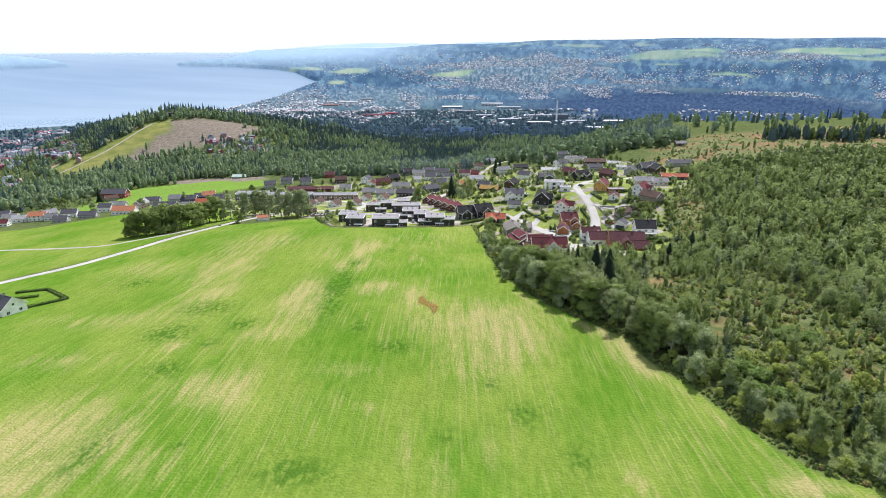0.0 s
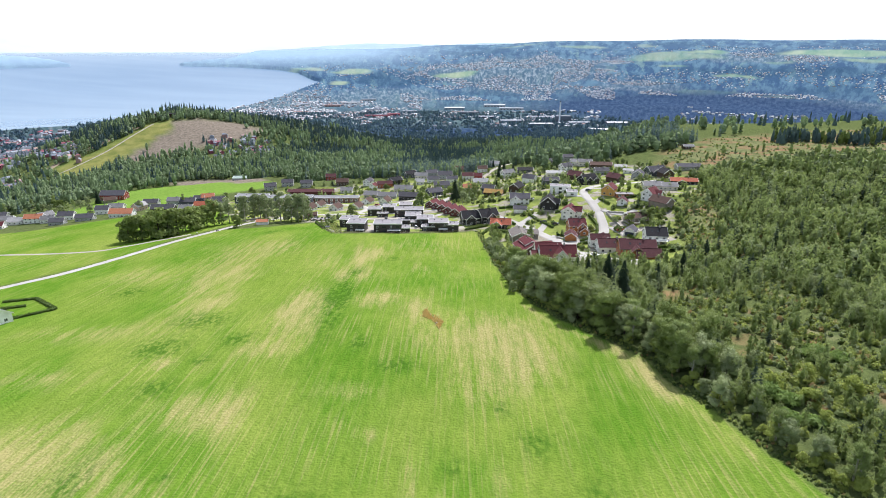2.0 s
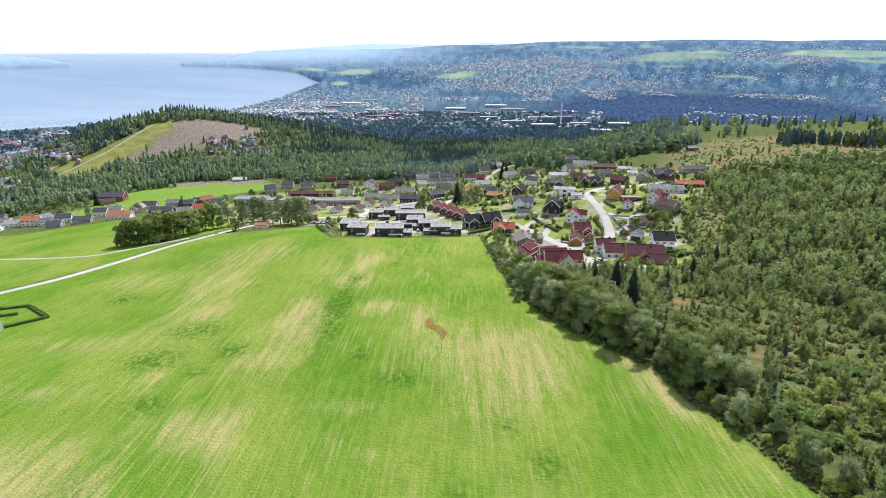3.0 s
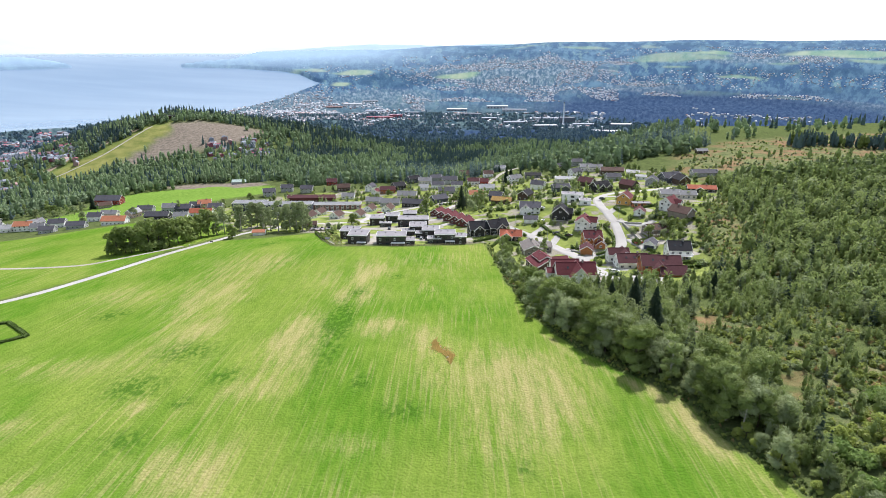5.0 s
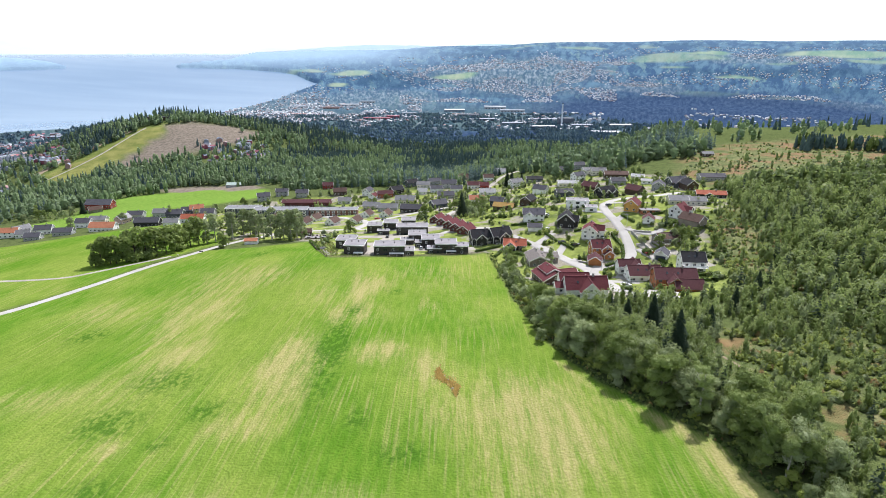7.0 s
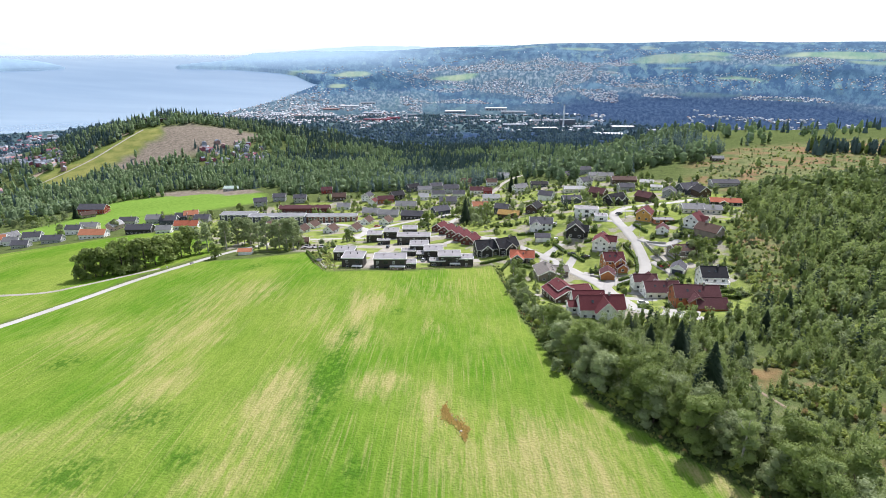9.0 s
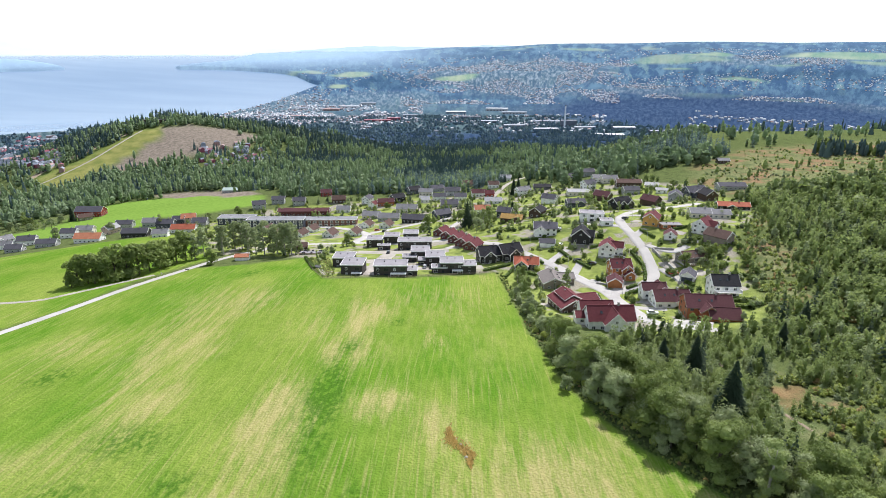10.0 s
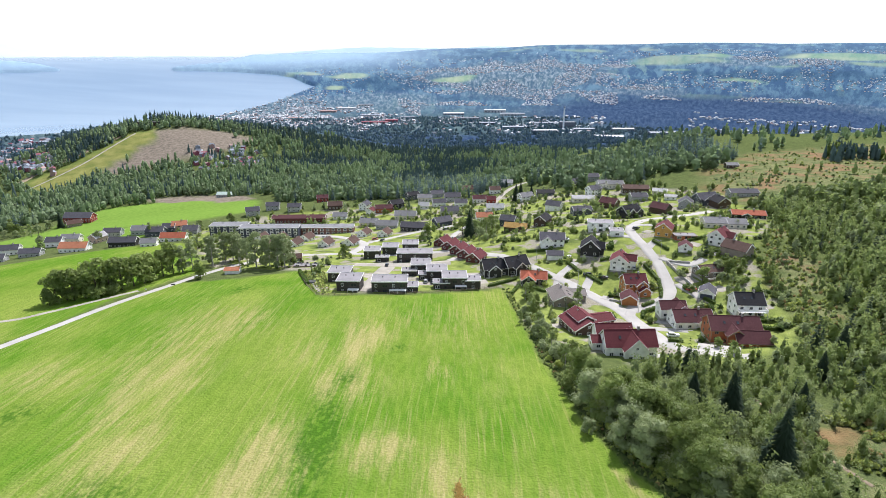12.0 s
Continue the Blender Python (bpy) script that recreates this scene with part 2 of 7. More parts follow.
def ground_z(x, y):
    x, y = np.asarray(x, float), np.asarray(y, float)
    dx, dy = x - EYE[0], y - EYE[1]
    r, az = np.hypot(dx, dy), np.degrees(np.arctan2(dx, dy))
    u, v = np.clip(x, -420, 420) / 100, (np.clip(y, -150, 620) - 300) / 100
    c = SLOPE
    near = (c[0] + c[1] * u + c[2] * v + c[3] * u * u + c[4] * u * v + c[5] * v * v + c[6] * u ** 3
            + c[7] * u * u * v + c[8] * u * v * v + c[9] * v ** 3)
    for px, py, reach, height in RISES:
        near = near + height * np.exp(-((x - px) ** 2 + (y - py) ** 2) / (2 * reach * reach))
    ring = [np.interp(az, BEARINGS, row) for row in FAR_SLOPE.values()]
    far = 0 * r + ring[0]
    keys = list(FAR_SLOPE)
    for k in range(len(keys) - 1):
        far = far + (ring[k + 1] - ring[k]) * smooth(keys[k], keys[k + 1], r) ** 1.0
    far = far + smooth(700, 1000, r) * waves(x, y, 420, 3) * 5
    # the hill with the old ski slope, and the wooded ridge beside it
    a, b = x + 690, y - 1415
    wide, deep = np.where(a < 0, 165.0, 250.0), np.where(b < 0, 190.0, 150.0)
    far = far + 100 * np.exp(-((a / wide) ** 2 + (b / deep) ** 2) / 2)
    far = far + 30 * np.exp(-(((x + 330) / 200) ** 2 + ((y - 1620) / 150) ** 2))
    z = near + (far - near) * smooth(470, 640, r)
    # the far side of the valley
    base = sea_level(r)
    lift = np.interp(az, (-60, -33, -24, -13, -5, 8, 20, 35, 60), (6, 8, 12, 22, 38, 80, 96, 92, 92))
    hills = lift * smooth(2450, 4650, r) ** 1.15 + smooth(2500, 3400, r) * waves(x, y, 900, 7) * 9 * np.clip((az + 20) / 20, 0.15, 1)
    hills = hills + 34 * np.exp(-(((az - 22) / 11) ** 2 + ((r - 2620) / 260) ** 2))
    hills = hills + 22 * np.exp(-(((az - 5) / 5) ** 2 + ((r - 3500) / 220) ** 2))
    n, f, again = shore(az)
    wet = np.minimum(smooth(n - 8, n + 25, r), 1 - smooth(f - 25, f + 8, r)) * (az < -12.3)
    wet = np.maximum(wet, smooth(again - 8, again + 25, r) * (az < -17.6))
    cut = np.where((r > 1500), wet, 0)
    z = np.where(r > 2000, base + (hills + 1.5) * (1 - cut) - 5 * cut, z)
    return z


def height(x, y):
    return float(ground_z(np.array([x]), np.array([y]))[0])

# ---- the ground sheet ----
FIELD = [(-203, 242), (-189, 268), (-174, 304), (-166, 340), (-152, 373), (-122, 376), (-94, 390), (-70, 330), (-40, 332), (-10, 342), (12, 349), (15, 313), (17, 261), (21, 222), (26, 203), (33, 188), (54, 161), (56, 147), (63, 132), (67, 118), (71, 106), (74, 99), (90, 88), (130, 60), (160, -60), (-300, -60), (-330, 160)]
FIELD_WEST = [(-215, 225), (-205, 250), (-192, 275), (-178, 306), (-171, 345), (-160, 372), (-150, 400), (-170, 440), (-215, 515), (-240, 512), (-271, 504), (-301, 482), (-341, 476), (-400, 480), (-480, 470), (-480, 225)]
MEADOW = [(-494, 877), (-424, 917), (-350, 850), (-249, 800), (-220, 700), (-205, 640), (-251, 606), (-361, 594), (-440, 560), (-470, 600), (-440, 690)]
MEADOW_B = [(-250, 560), (-330, 545), (-420, 530), (-470, 560), (-420, 600), (-300, 600)]
CLEARING = [(210, 600), (288, 690), (382, 720), (520, 760), (620, 700), (560, 560), (394, 545), (290, 510), (233, 500), (190, 490), (185, 540)]
GLADES = [(86, 208, 8), (101, 190, 8), (74, 196, 7), (137, 330, 16), (146, 352, 16), (128, 300, 11), (165, 400, 12), (118, 205, 7), (92, 152, 8), (98, 168, 9), (94, 184, 9), (108, 136, 8), (112, 176, 8), (84, 222, 6)]
BROWN = [(79.5, 214, 5.0), (77, 207, 3.6), (84, 215, 3.6), (86, 171, 4.2), (90, 174, 3.4), (84, 163, 3.0)]
LAWN = [(12, 352), (18, 300), (28, 276), (45, 260), (85, 262), (108, 276), (116, 296), (124, 330), (138, 372), (168, 412), (182, 450), (190, 530), (150, 570), (60, 620), (-60, 640), (-180, 620), (-240, 560), (-215, 520), (-150, 410), (-94, 392), (-70, 332)]
SKI_GRASS = [(-723, 1062), (-764, 1098), (-750, 1141), (-711, 1204), (-687, 1267), (-670, 1313), (-632, 1350), (-608, 1279), (-625, 1230), (-646, 1163), (-654, 1102), (-648, 1014), (-690, 1020)]
SKI_BARE = [(-625, 1333), (-583, 1374), (-525, 1385), (-453, 1388), (-418, 1362), (-464, 1271), (-502, 1224), (-544, 1194), (-574, 1144), (-652, 1116), (-646, 1163), (-625, 1230), (-608, 1279)]
EARTH = [(-471, 939), (-422, 959), (-363, 966), (-260, 812), (-270, 804), (-305, 800), (-427, 913)]
DRY = [(-105, 247, 7.3, 32, 0.55), (-94, 110, 8.6, 10.7, 1), (-76, 113, 2.6, 4.4, 0.7), (-88, 96, 5.4, 4.3, 0.8), (-64, 134, 5.4, 5.1, 0.85), (-55, 134, 2.2, 8.2, 0.5), (-57, 168, 6.3, 3.4, 0.7), (-56, 187, 4.7, 6.3, 0.8), (-85, 160, 1.8, 2.3, 1), (-58, 208, 4.8, 8.4, 0.5), (10, 175, 13.3, 9, 0.75), (18, 160, 6.1, 7.9, 0.75), (5, 145, 7, 6.8, 0.4), (69, 94, 4.3, 2.1, 1), (37, 99, 0.5, 3.1, 0.8), (39, 99, 0.7, 3.5, 0.9), (-22, 126, 1.6, 1.9, 0.7), (-28, 144, 6.3, 3.4, 0.4), (-116, 151, 10.2, 4.6, 0.4)]
DRY_B = [(-128, 185, 15.1, 5.6, 0.4), (52, 154, 3.5, 6.1, 0.8), (55, 143, 2.5, 2.8, 0.7), (47, 169, 2.9, 3.2, 0.6), (-65, 103, 4.7, 4.6, 0.5), (-2, 101, 2.8, 5.8, 0.35), (-10, 111, 1.2, 4.9, 0.5), (10, 109, 3, 6.3, 0.3), (-39, 242, 5.1, 8.5, 0.5), (-60, 300, 32, 20, 0.17), (-12, 300, 16, 22, 0.18), (-125, 300, 20, 32, 0.18), (0, 238, 12, 22, 0.2)]
DRY_C = [(-92, 210, 5, 8.1, 0.6), (-146, 260, 11.8, 8, 0.5), (-56, 214, 2.9, 8.5, 0.7), (-60, 200, 2.7, 3.9, 0.6), (-47, 197, 2.8, 8.2, 0.5), (-45, 272, 2.6, 10.5, 0.8), (-50, 244, 1.7, 4.2, 0.8), (-39, 284, 2.7, 6.7, 0.5), (-30, 207, 4.5, 5, 0.75), (-13, 196, 3.1, 5.3, 0.8), (-96, 301, 7.9, 8.1, 0.35), (-62, 268, 6.5, 8.3, 0.3), (-26, 210, 3, 2.3, 0.6), (-16, 251, 2, 4.7, 0.5), (-94, 254, 4.9, 7.3, 0.35)]
LUSH = [(-42, 202, 2.6, 20), (-30, 170, 2.1, 3), (18, 123, 2.4, 3.3), (28, 105, 2.1, 3.4), (-81, 145, 3.6, 3.2), (-61, 109, 1.2, 1), (11, 136, 1.4, 1.9), (-1, 115, 1.7, 1.7), (-69, 176, 3.1, 3.5), (-75, 162, 2.1, 2), (-17, 157, 4.1, 2.7), (-79, 106, 2.5, 6.5), (-33, 101, 5.7, 3.6), (-92, 171, 6.2, 5.4), (-46, 218, 2.7, 14), (-30, 271, 2.2, 2.3), (-111, 351, 3.6, 5.3), (-43, 248, 2, 3.6), (-88, 194, 6.6, 5.4), (-135, 234, 4.4, 5)]
ROAD_WEST = [(-236, 170), (-203, 242), (-189, 268), (-177, 302), (-167, 334), (-156, 362), (-148, 386), (-138, 412), (-122, 440)]
TRACK_WEST = [(-330, 330), (-268, 325), (-230, 320), (-203, 321), (-192, 330), (-182, 341), (-166, 360)]


def inside(poly, x, y):
    hit = np.zeros(x.shape, bool)
    for (ax, ay), (bx, by) in zip(poly, poly[1:] + poly[:1]):
        cross = (ay > y) != (by > y)
        with np.errstate(divide="ignore", invalid="ignore"):
            hit ^= cross & (x < (bx - ax) * (y - ay) / ((by - ay) or 1e-9) + ax)
    return hit


def edge_gap(poly, x, y, closed=True):
    best = np.full(x.shape, 1e9)
    for (ax, ay), (bx, by) in zip(poly, poly[1:] + (poly[:1] if closed else [])):
        if (ax, ay) == (bx, by):
            continue
        u = np.clip(((x - ax) * (bx - ax) + (y - ay) * (by - ay)) / ((bx - ax) ** 2 + (by - ay) ** 2), 0, 1)
        best = np.minimum(best, np.hypot(x - ax - u * (bx - ax), y - ay - u * (by - ay)))
    return best


def area(poly, x, y, soft):
    g = edge_gap(poly, x, y) * np.where(inside(poly, x, y), 1, -1)
    return smooth(-soft, soft, g)


def shaded_belt(az, r):
    """How far a place lies in the conifer belt beyond the valley floor; painted cloud shade darkens it."""
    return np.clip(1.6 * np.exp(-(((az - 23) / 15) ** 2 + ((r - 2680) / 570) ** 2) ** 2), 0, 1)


# the far slope, by bearing and distance: centre, half widths
FAR_FIELDS = [(19.5, 3930, 4.0, 95, 0.75), (22, 4050, 1.8, 45, 1.0), (32, 4060, 4.0, 90, 1.0), (34.5, 3900, 2.0, 40, 0.8), (0.3, 3530, 1.8, 70, 1.0), (19.4, 3725, 1.1, 28, 0.8), (28, 3180, 1.6, 28, 0.8), (25, 3545, 1.8, 22, 0.9),
              (-13.5, 3770, 1.8, 45, 0.8), (-9.5, 3700, 1.6, 60, 0.9), (-10.5, 3450, 1.0, 45, 0.9), (12, 4280, 2.2, 40, 0.7), (17.5, 4270, 0.8, 45, 0.5), (6, 4330, 2.0, 35, 0.5), (28, 3820, 1.5, 30, 0.6), (22.5, 3225, 3.0, 40, 0.45)]
FAR_WOODS = [(27.3, 4080, 2.0, 75, 0.9), (28, 3640, 8, 85, 0.85), (-5, 3520, 4.2, 190, 0.9), (3.5, 3140, 5.5, 70, 0.7), (20.5, 4300, 2.2, 50, 0.9), (3, 4210, 4.0, 60, 0.8), (-10, 3900, 4, 50, 0.6), (24, 4220, 5, 45, 0.6), (12, 3700, 3, 45, 0.5), (15, 3460, 5, 60, 0.5),
             (-15, 4050, 3, 60, 0.6), (33, 3330, 4, 90, 0.7), (-17, 3560, 1.6, 80, 0.8), (8, 4050, 4, 45, 0.6), (33, 4290, 4, 40, 0.7), (-2, 3850, 3, 60, 0.6)]
FAR_HOUSES = [(5.5, 3620, 8.5, 330, 1.0), (27, 3930, 5.5, 130, 0.9), (17.5, 3300, 3.5, 110, 0.9), (7, 3220, 6, 110, 0.8), (13, 3820, 3.5, 70, 0.7), (-7, 3050, 6, 250, 0.8), (-16, 2900, 5, 400, 0.9), (33, 3080, 2.5, 110, 0.8), (26.5, 3060, 2.2, 130, 0.7), (33, 2500, 4, 250, 0.5)]


def far_patches(spots, az, r, x, y):
    """How far places lie in any of the patches, with uneven edges."""
    az = az + 0.5 * waves(x, y, 190, 71)
    r = r + 30 * waves(x, y, 240, 72)
    out = np.zeros(np.shape(az))
    for a, b, ha, hb, k in spots:
        out = np.maximum(out, k * smooth(1.25, 0.75, np.sqrt(((az - a) / ha) ** 2 + ((r - b) / hb) ** 2)))
    return out


def ground_sheet():
    az = np.concatenate([np.arange(-180, -62, 6.0), np.arange(-62, -48, 1.0), np.arange(-48, 48.01, 0.28), np.arange(49, 63, 1.0), np.arange(64, 180, 6.0)])
    rr = [3.0]
    while rr[-1] < 4690:
        rr.append(rr[-1] * (1.0115 if 80 < rr[-1] < 900 else 1.018 if 900 <= rr[-1] < 2500 else 1.008 if rr[-1] >= 2500 else 1.06) + 0.02)
    rr = np.array(rr)
    A, R = np.meshgrid(np.radians(az), rr)
    x, y = EYE[0] + R * np.sin(A), EYE[1] + R * np.cos(A)
    z = ground_z(x, y)
    na, nr = len(az), len(rr)
    k = np.arange(na)
    faces = []
    for j in range(nr - 1):
        a, b = j * na + k, j * na + (k + 1) % na
        faces.append(np.stack([a, b, b + na, a + na], 1)[:, ::-1])
    faces = np.concatenate(faces)
    verts = np.concatenate([np.stack([x.ravel(), y.ravel(), z.ravel()], 1), [[EYE[0], EYE[1], height(EYE[0], EYE[1])]]])
    cap = [(int(a), nr * na, int((a + 1) % na)) for a in k]
    me = bpy.data.meshes.new("ground")
    me.from_pydata(verts.tolist(), [], faces.tolist() + [c[::-1] for c in cap])
    px, py = verts[:, 0], verts[:, 1]
    pr = np.hypot(px - EYE[0], py - EYE[1])
    paz = np.degrees(np.arctan2(px - EYE[0], py - EYE[1]))
    wob = waves(px, py, 14, 5) * 1.6
    field = np.maximum(area(FIELD, px + wob * 0.4, py, 1.2), area(FIELD_WEST, px, py, 1.5))
    lawn = area(LAWN, px, py, 4)
    meadow = np.maximum(area(MEADOW, px, py, 6), area(MEADOW_B, px, py, 6))
    clear = area(CLEARING, px, py, 18)
    for gx, gy, gr in GLADES + BROWN:
        clear = np.maximum(clear, 1 - smooth(gr * 0.4, gr * 1.0, np.hypot(px - gx, py - gy)))
    bracken = 0 * px
    for gx, gy, gr in BROWN:
        bracken = np.maximum(bracken, 1 - smooth(gr * 0.55, gr * 1.1, np.hypot(px - gx, py - gy) + waves(px, py, 7, 17)))
    dry = 0 * px
    lean = 0.07
    for gx, gy, sx, sy, k_ in DRY + DRY_B + DRY_C:
        dy = py - gy
        dx = px - gx + lean * dy
        dry = dry + k_ * np.exp(-((dx / (1.25 * sx)) ** 2 + (dy / (1.3 * sy)) ** 2) / 2)
    rim = edge_gap(FIELD[10:23], px, py, False)
    dry = dry + 0.4 * np.exp(-((rim - 3.5) / 1.6) ** 2) * (py < 200)
    lush = 0 * px
    for gx, gy, sx, sy in LUSH:
        lush = lush + 1.2 * np.exp(-(((px - gx) / sx) ** 2 + ((py - gy) / sy) ** 2) / 2)
    slope_grass = area(SKI_GRASS, px + waves(px, py, 60, 9) * 6, py, 9)
    slope_bare = np.maximum(area(SKI_BARE, px + waves(px, py, 60, 10) * 8, py, 10), area(EARTH, px, py + waves(px, py, 30, 4) * 4, 5))
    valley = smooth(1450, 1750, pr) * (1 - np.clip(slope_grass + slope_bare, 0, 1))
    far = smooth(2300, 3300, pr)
    # weight of the pale haze colour, growing with distance, strongest to the left
    painted_haze = smooth(3550, 4350, pr) * (1 - smooth(-12, 4, paz) * 0.88)
    # conifer belt and valley woods that take the painted cloud shade
    shaded_conifers = np.clip(shaded_belt(paz, pr) + smooth(1450, 1600, pr) * (1 - smooth(1850, 2050, pr)) * smooth(-24, -18, paz), 0, 1) * (1 - np.clip(slope_grass + slope_bare, 0, 1))
    pale = far_patches(FAR_FIELDS, paz, pr, px, py)
    homes = far_patches(FAR_HOUSES, paz, pr, px, py)
    groves = far_patches(FAR_WOODS, paz, pr, px, py)
    for name, chans in (("cover", (field, np.clip(dry, 0, 1.2), clear)), ("cover_b", (np.maximum(meadow, slope_grass * 0.75), lush, lawn)), ("cover_c", (slope_bare, far, pale)), ("cover_d", (slope_grass, valley, painted_haze)), ("cover_e", (shaded_conifers, homes, groves)), ("polar", (np.radians(paz) * 3300, pr, 0 * pr)), ("cover_f", (bracken, 0 * pr, 0 * pr))):
        att = me.color_attributes.new(name, "FLOAT_COLOR", "POINT")
        att.data.foreach_set("color", np.stack([*chans, np.ones(len(px))], 1).astype(np.float32).ravel())
    me.polygons.foreach_set("use_smooth", np.ones(len(me.polygons), bool))
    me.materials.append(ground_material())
    me.update()
    return tagged(new("ground", me), "hillside of hay field, rough clearing, lawns and wooded valley", "ground", kind="structure")


def ground_material():
    m, n, l, p = blank("ground_cover")

    def cover(name):
        a = n.new("ShaderNodeVertexColor")
        a.layer_name = name
        s = n.new("ShaderNodeSeparateColor")
        l.new(a.outputs["Color"], s.inputs[0])
        return s.outputs

    def times(a, b):
        h = n.new("ShaderNodeMath")
        h.operation, h.use_clamp = "MULTIPLY", True
        for k, v in enumerate((a, b)):
            if isinstance(v, (int, float)):
                h.inputs[k].default_value = v
            else:
                l.new(v, h.inputs[k])
        return h.outputs[0]

    def plus(a, b):
        h = n.new("ShaderNodeMath")
        h.operation = "ADD"
        for k, v in enumerate((a, b)):
            if isinstance(v, (int, float)):
                h.inputs[k].default_value = v
            else:
                l.new(v, h.inputs[k])
        return h.outputs[0]

    a, b, c, d, e = cover("cover"), cover("cover_b"), cover("cover_c"), cover("cover_d"), cover("cover_e")
    W = "World"
    fine = grain(n, l, 1.6, 6, space=W, lo=0.3, hi=0.7)
    clump = grain(n, l, 0.25, 5, space=W, lo=0.3, hi=0.7)
    broad = grain(n, l, 0.02, 4, space=W, lo=0.35, hi=0.65)
    streak = grain(n, l, 1.0, 6, (0.6, 0.11, 0.05), 0.42, 0.64, W, 0.07)
    thread = grain(n, l, 1.0, 6, (2.0, 0.22, 0.05), 0.44, 0.62, W, 0.07)
    fleck = grain(n, l, 0.8, 8, (1.0, 0.55, 1.0), 0.4, 0.6, W, 0.07)
    # woodland floor and rough ground
    floor = tint(n, l, (0.045, 0.062, 0.026), (0.1, 0.13, 0.048), clump)
    floor = tint(n, l, floor, (0.14, 0.17, 0.06), times(fine, 0.5))
    heath = tint(n, l, (0.105, 0.125, 0.055), (0.2, 0.205, 0.1), clump)
    heath = tint(n, l, heath, (0.075, 0.105, 0.042), times(grain(n, l, 0.11, 7, space=W, lo=0.48, hi=0.6), 0.7))
    heath = tint(n, l, heath, (0.24, 0.145, 0.09), times(grain(n, l, 0.05, 7, space=W, lo=0.5, hi=0.6), 0.75))
    base = tint(n, l, floor, heath, a[2])
    base = tint(n, l, base, tint(n, l, (0.13, 0.095, 0.045), (0.25, 0.165, 0.08), clump), times(cover("cover_f")[0], plus(times(fine, 0.55), 0.25)))
    lawn = tint(n, l, (0.165, 0.21, 0.05), (0.255, 0.3, 0.09), clump)
    lawn = tint(n, l, lawn, (0.055, 0.085, 0.032), times(grain(n, l, 0.09, 4, space=W, lo=0.5, hi=0.65), 0.7))
    lawn = tint(n, l, lawn, tint(n, l, (0.2, 0.175, 0.14), (0.34, 0.32, 0.29), fine), times(grain(n, l, 0.075, 4, space=W, lo=0.525, hi=0.57), 0.9))
    base = tint(n, l, base, lawn, b[2])
    # the hay field: bright regrowth, straw streaks along the swaths, dark clover
    mottle = grain(n, l, 0.034, 8, (1.0, 0.5, 1.0), 0.42, 0.58, W, 0.07)
    tuft = grain(n, l, 2.6, 4, space=W, lo=0.4, hi=0.62)
    needle = grain(n, l, 1.0, 5, (1.5, 0.035, 0.05), 0.52, 0.66, W, 0.07)
    wide = grain(n, l, 1.0, 6, (0.42, 0.04, 0.05), 0.36, 0.64, W, 0.07)
    grass = tint(n, l, (0.135, 0.208, 0.032), (0.195, 0.255, 0.052), broad)
    grass = tint(n, l, grass, (0.07, 0.175, 0.013), times(mottle, 0.8))
    grass = tint(n, l, grass, (0.06, 0.13, 0.01), times(fleck, 0.28))
    grass = tint(n, l, grass, (0.055, 0.115, 0.012), times(tuft, 0.18))
    grass = tint(n, l, grass, (0.21, 0.29, 0.048), times(streak, 0.26))
    straw = tint(n, l, (0.275, 0.25, 0.1), (0.355, 0.31, 0.15), fine)
    ragged = plus(times(wide, 0.75), plus(times(thread, 0.45), times(fine, 0.15)))
    torn = n.new("ShaderNodeMapRange")
    torn.inputs["From Min"].default_value, torn.inputs["From Max"].default_value = 0.72, 1.85
    l.new(plus(times(a[1], 1.0), ragged), torn.inputs["Value"])
    held = n.new("ShaderNodeMapRange")
    held.inputs["From Min"].default_value, held.inputs["From Max"].default_value = 0.08, 0.4
    l.new(a[1], held.inputs["Value"])
    grass = tint(n, l, grass, straw, times(times(torn.outputs["Result"], held.outputs["Result"]), 0.85))
    loose = grain(n, l, 0.022, 4, space=W, lo=0.42, hi=0.56)
    grass = tint(n, l, grass, straw, times(times(needle, plus(times(loose, 0.85), 0.1)), 0.46))
    swath = n.new("ShaderNodeMapping")
    swath.inputs["Rotation"].default_value = (0, 0, 0.07)
    l.new(n.new("ShaderNodeNewGeometry").outputs["Position"], swath.inputs["Vector"])
    sep = n.new("ShaderNodeSeparateXYZ")
    l.new(swath.outputs["Vector"], sep.inputs[0])
    jog = plus(sep.outputs["X"], times(grain(n, l, 0.05, 2, space=W), 0.35))
    comb = n.new("ShaderNodeMath")
    comb.operation = "PINGPONG"
    comb.inputs[1].default_value = 1.15
    l.new(jog, comb.inputs[0])
    line = n.new("ShaderNodeMapRange")
    line.inputs["From Min"].default_value, line.inputs["From Max"].default_value = 0.3, 0.02
    l.new(comb.outputs[0], line.inputs["Value"])
    where = times(grain(n, l, 0.03, 4, space=W, lo=0.46, hi=0.62), grain(n, l, 0.5, 4, (1.0, 0.045, 1.0), 0.42, 0.58, W, 0.07))
    grass = tint(n, l, grass, (0.4, 0.37, 0.15), times(times(line.outputs["Result"], where), 0.2))
    grass = tint(n, l, grass, (0.04, 0.11, 0.012), times(times(b[1], plus(fleck, 0.15)), 0.75))
    base = tint(n, l, base, grass, a[0])
    base = tint(n, l, base, tint(n, l, (0.12, 0.21, 0.036), (0.165, 0.265, 0.052), clump), b[0])
    # the ski hill
    base = tint(n, l, base, tint(n, l, (0.13, 0.155, 0.045), (0.23, 0.23, 0.08), grain(n, l, 0.05, 8, space=W)), d[0])
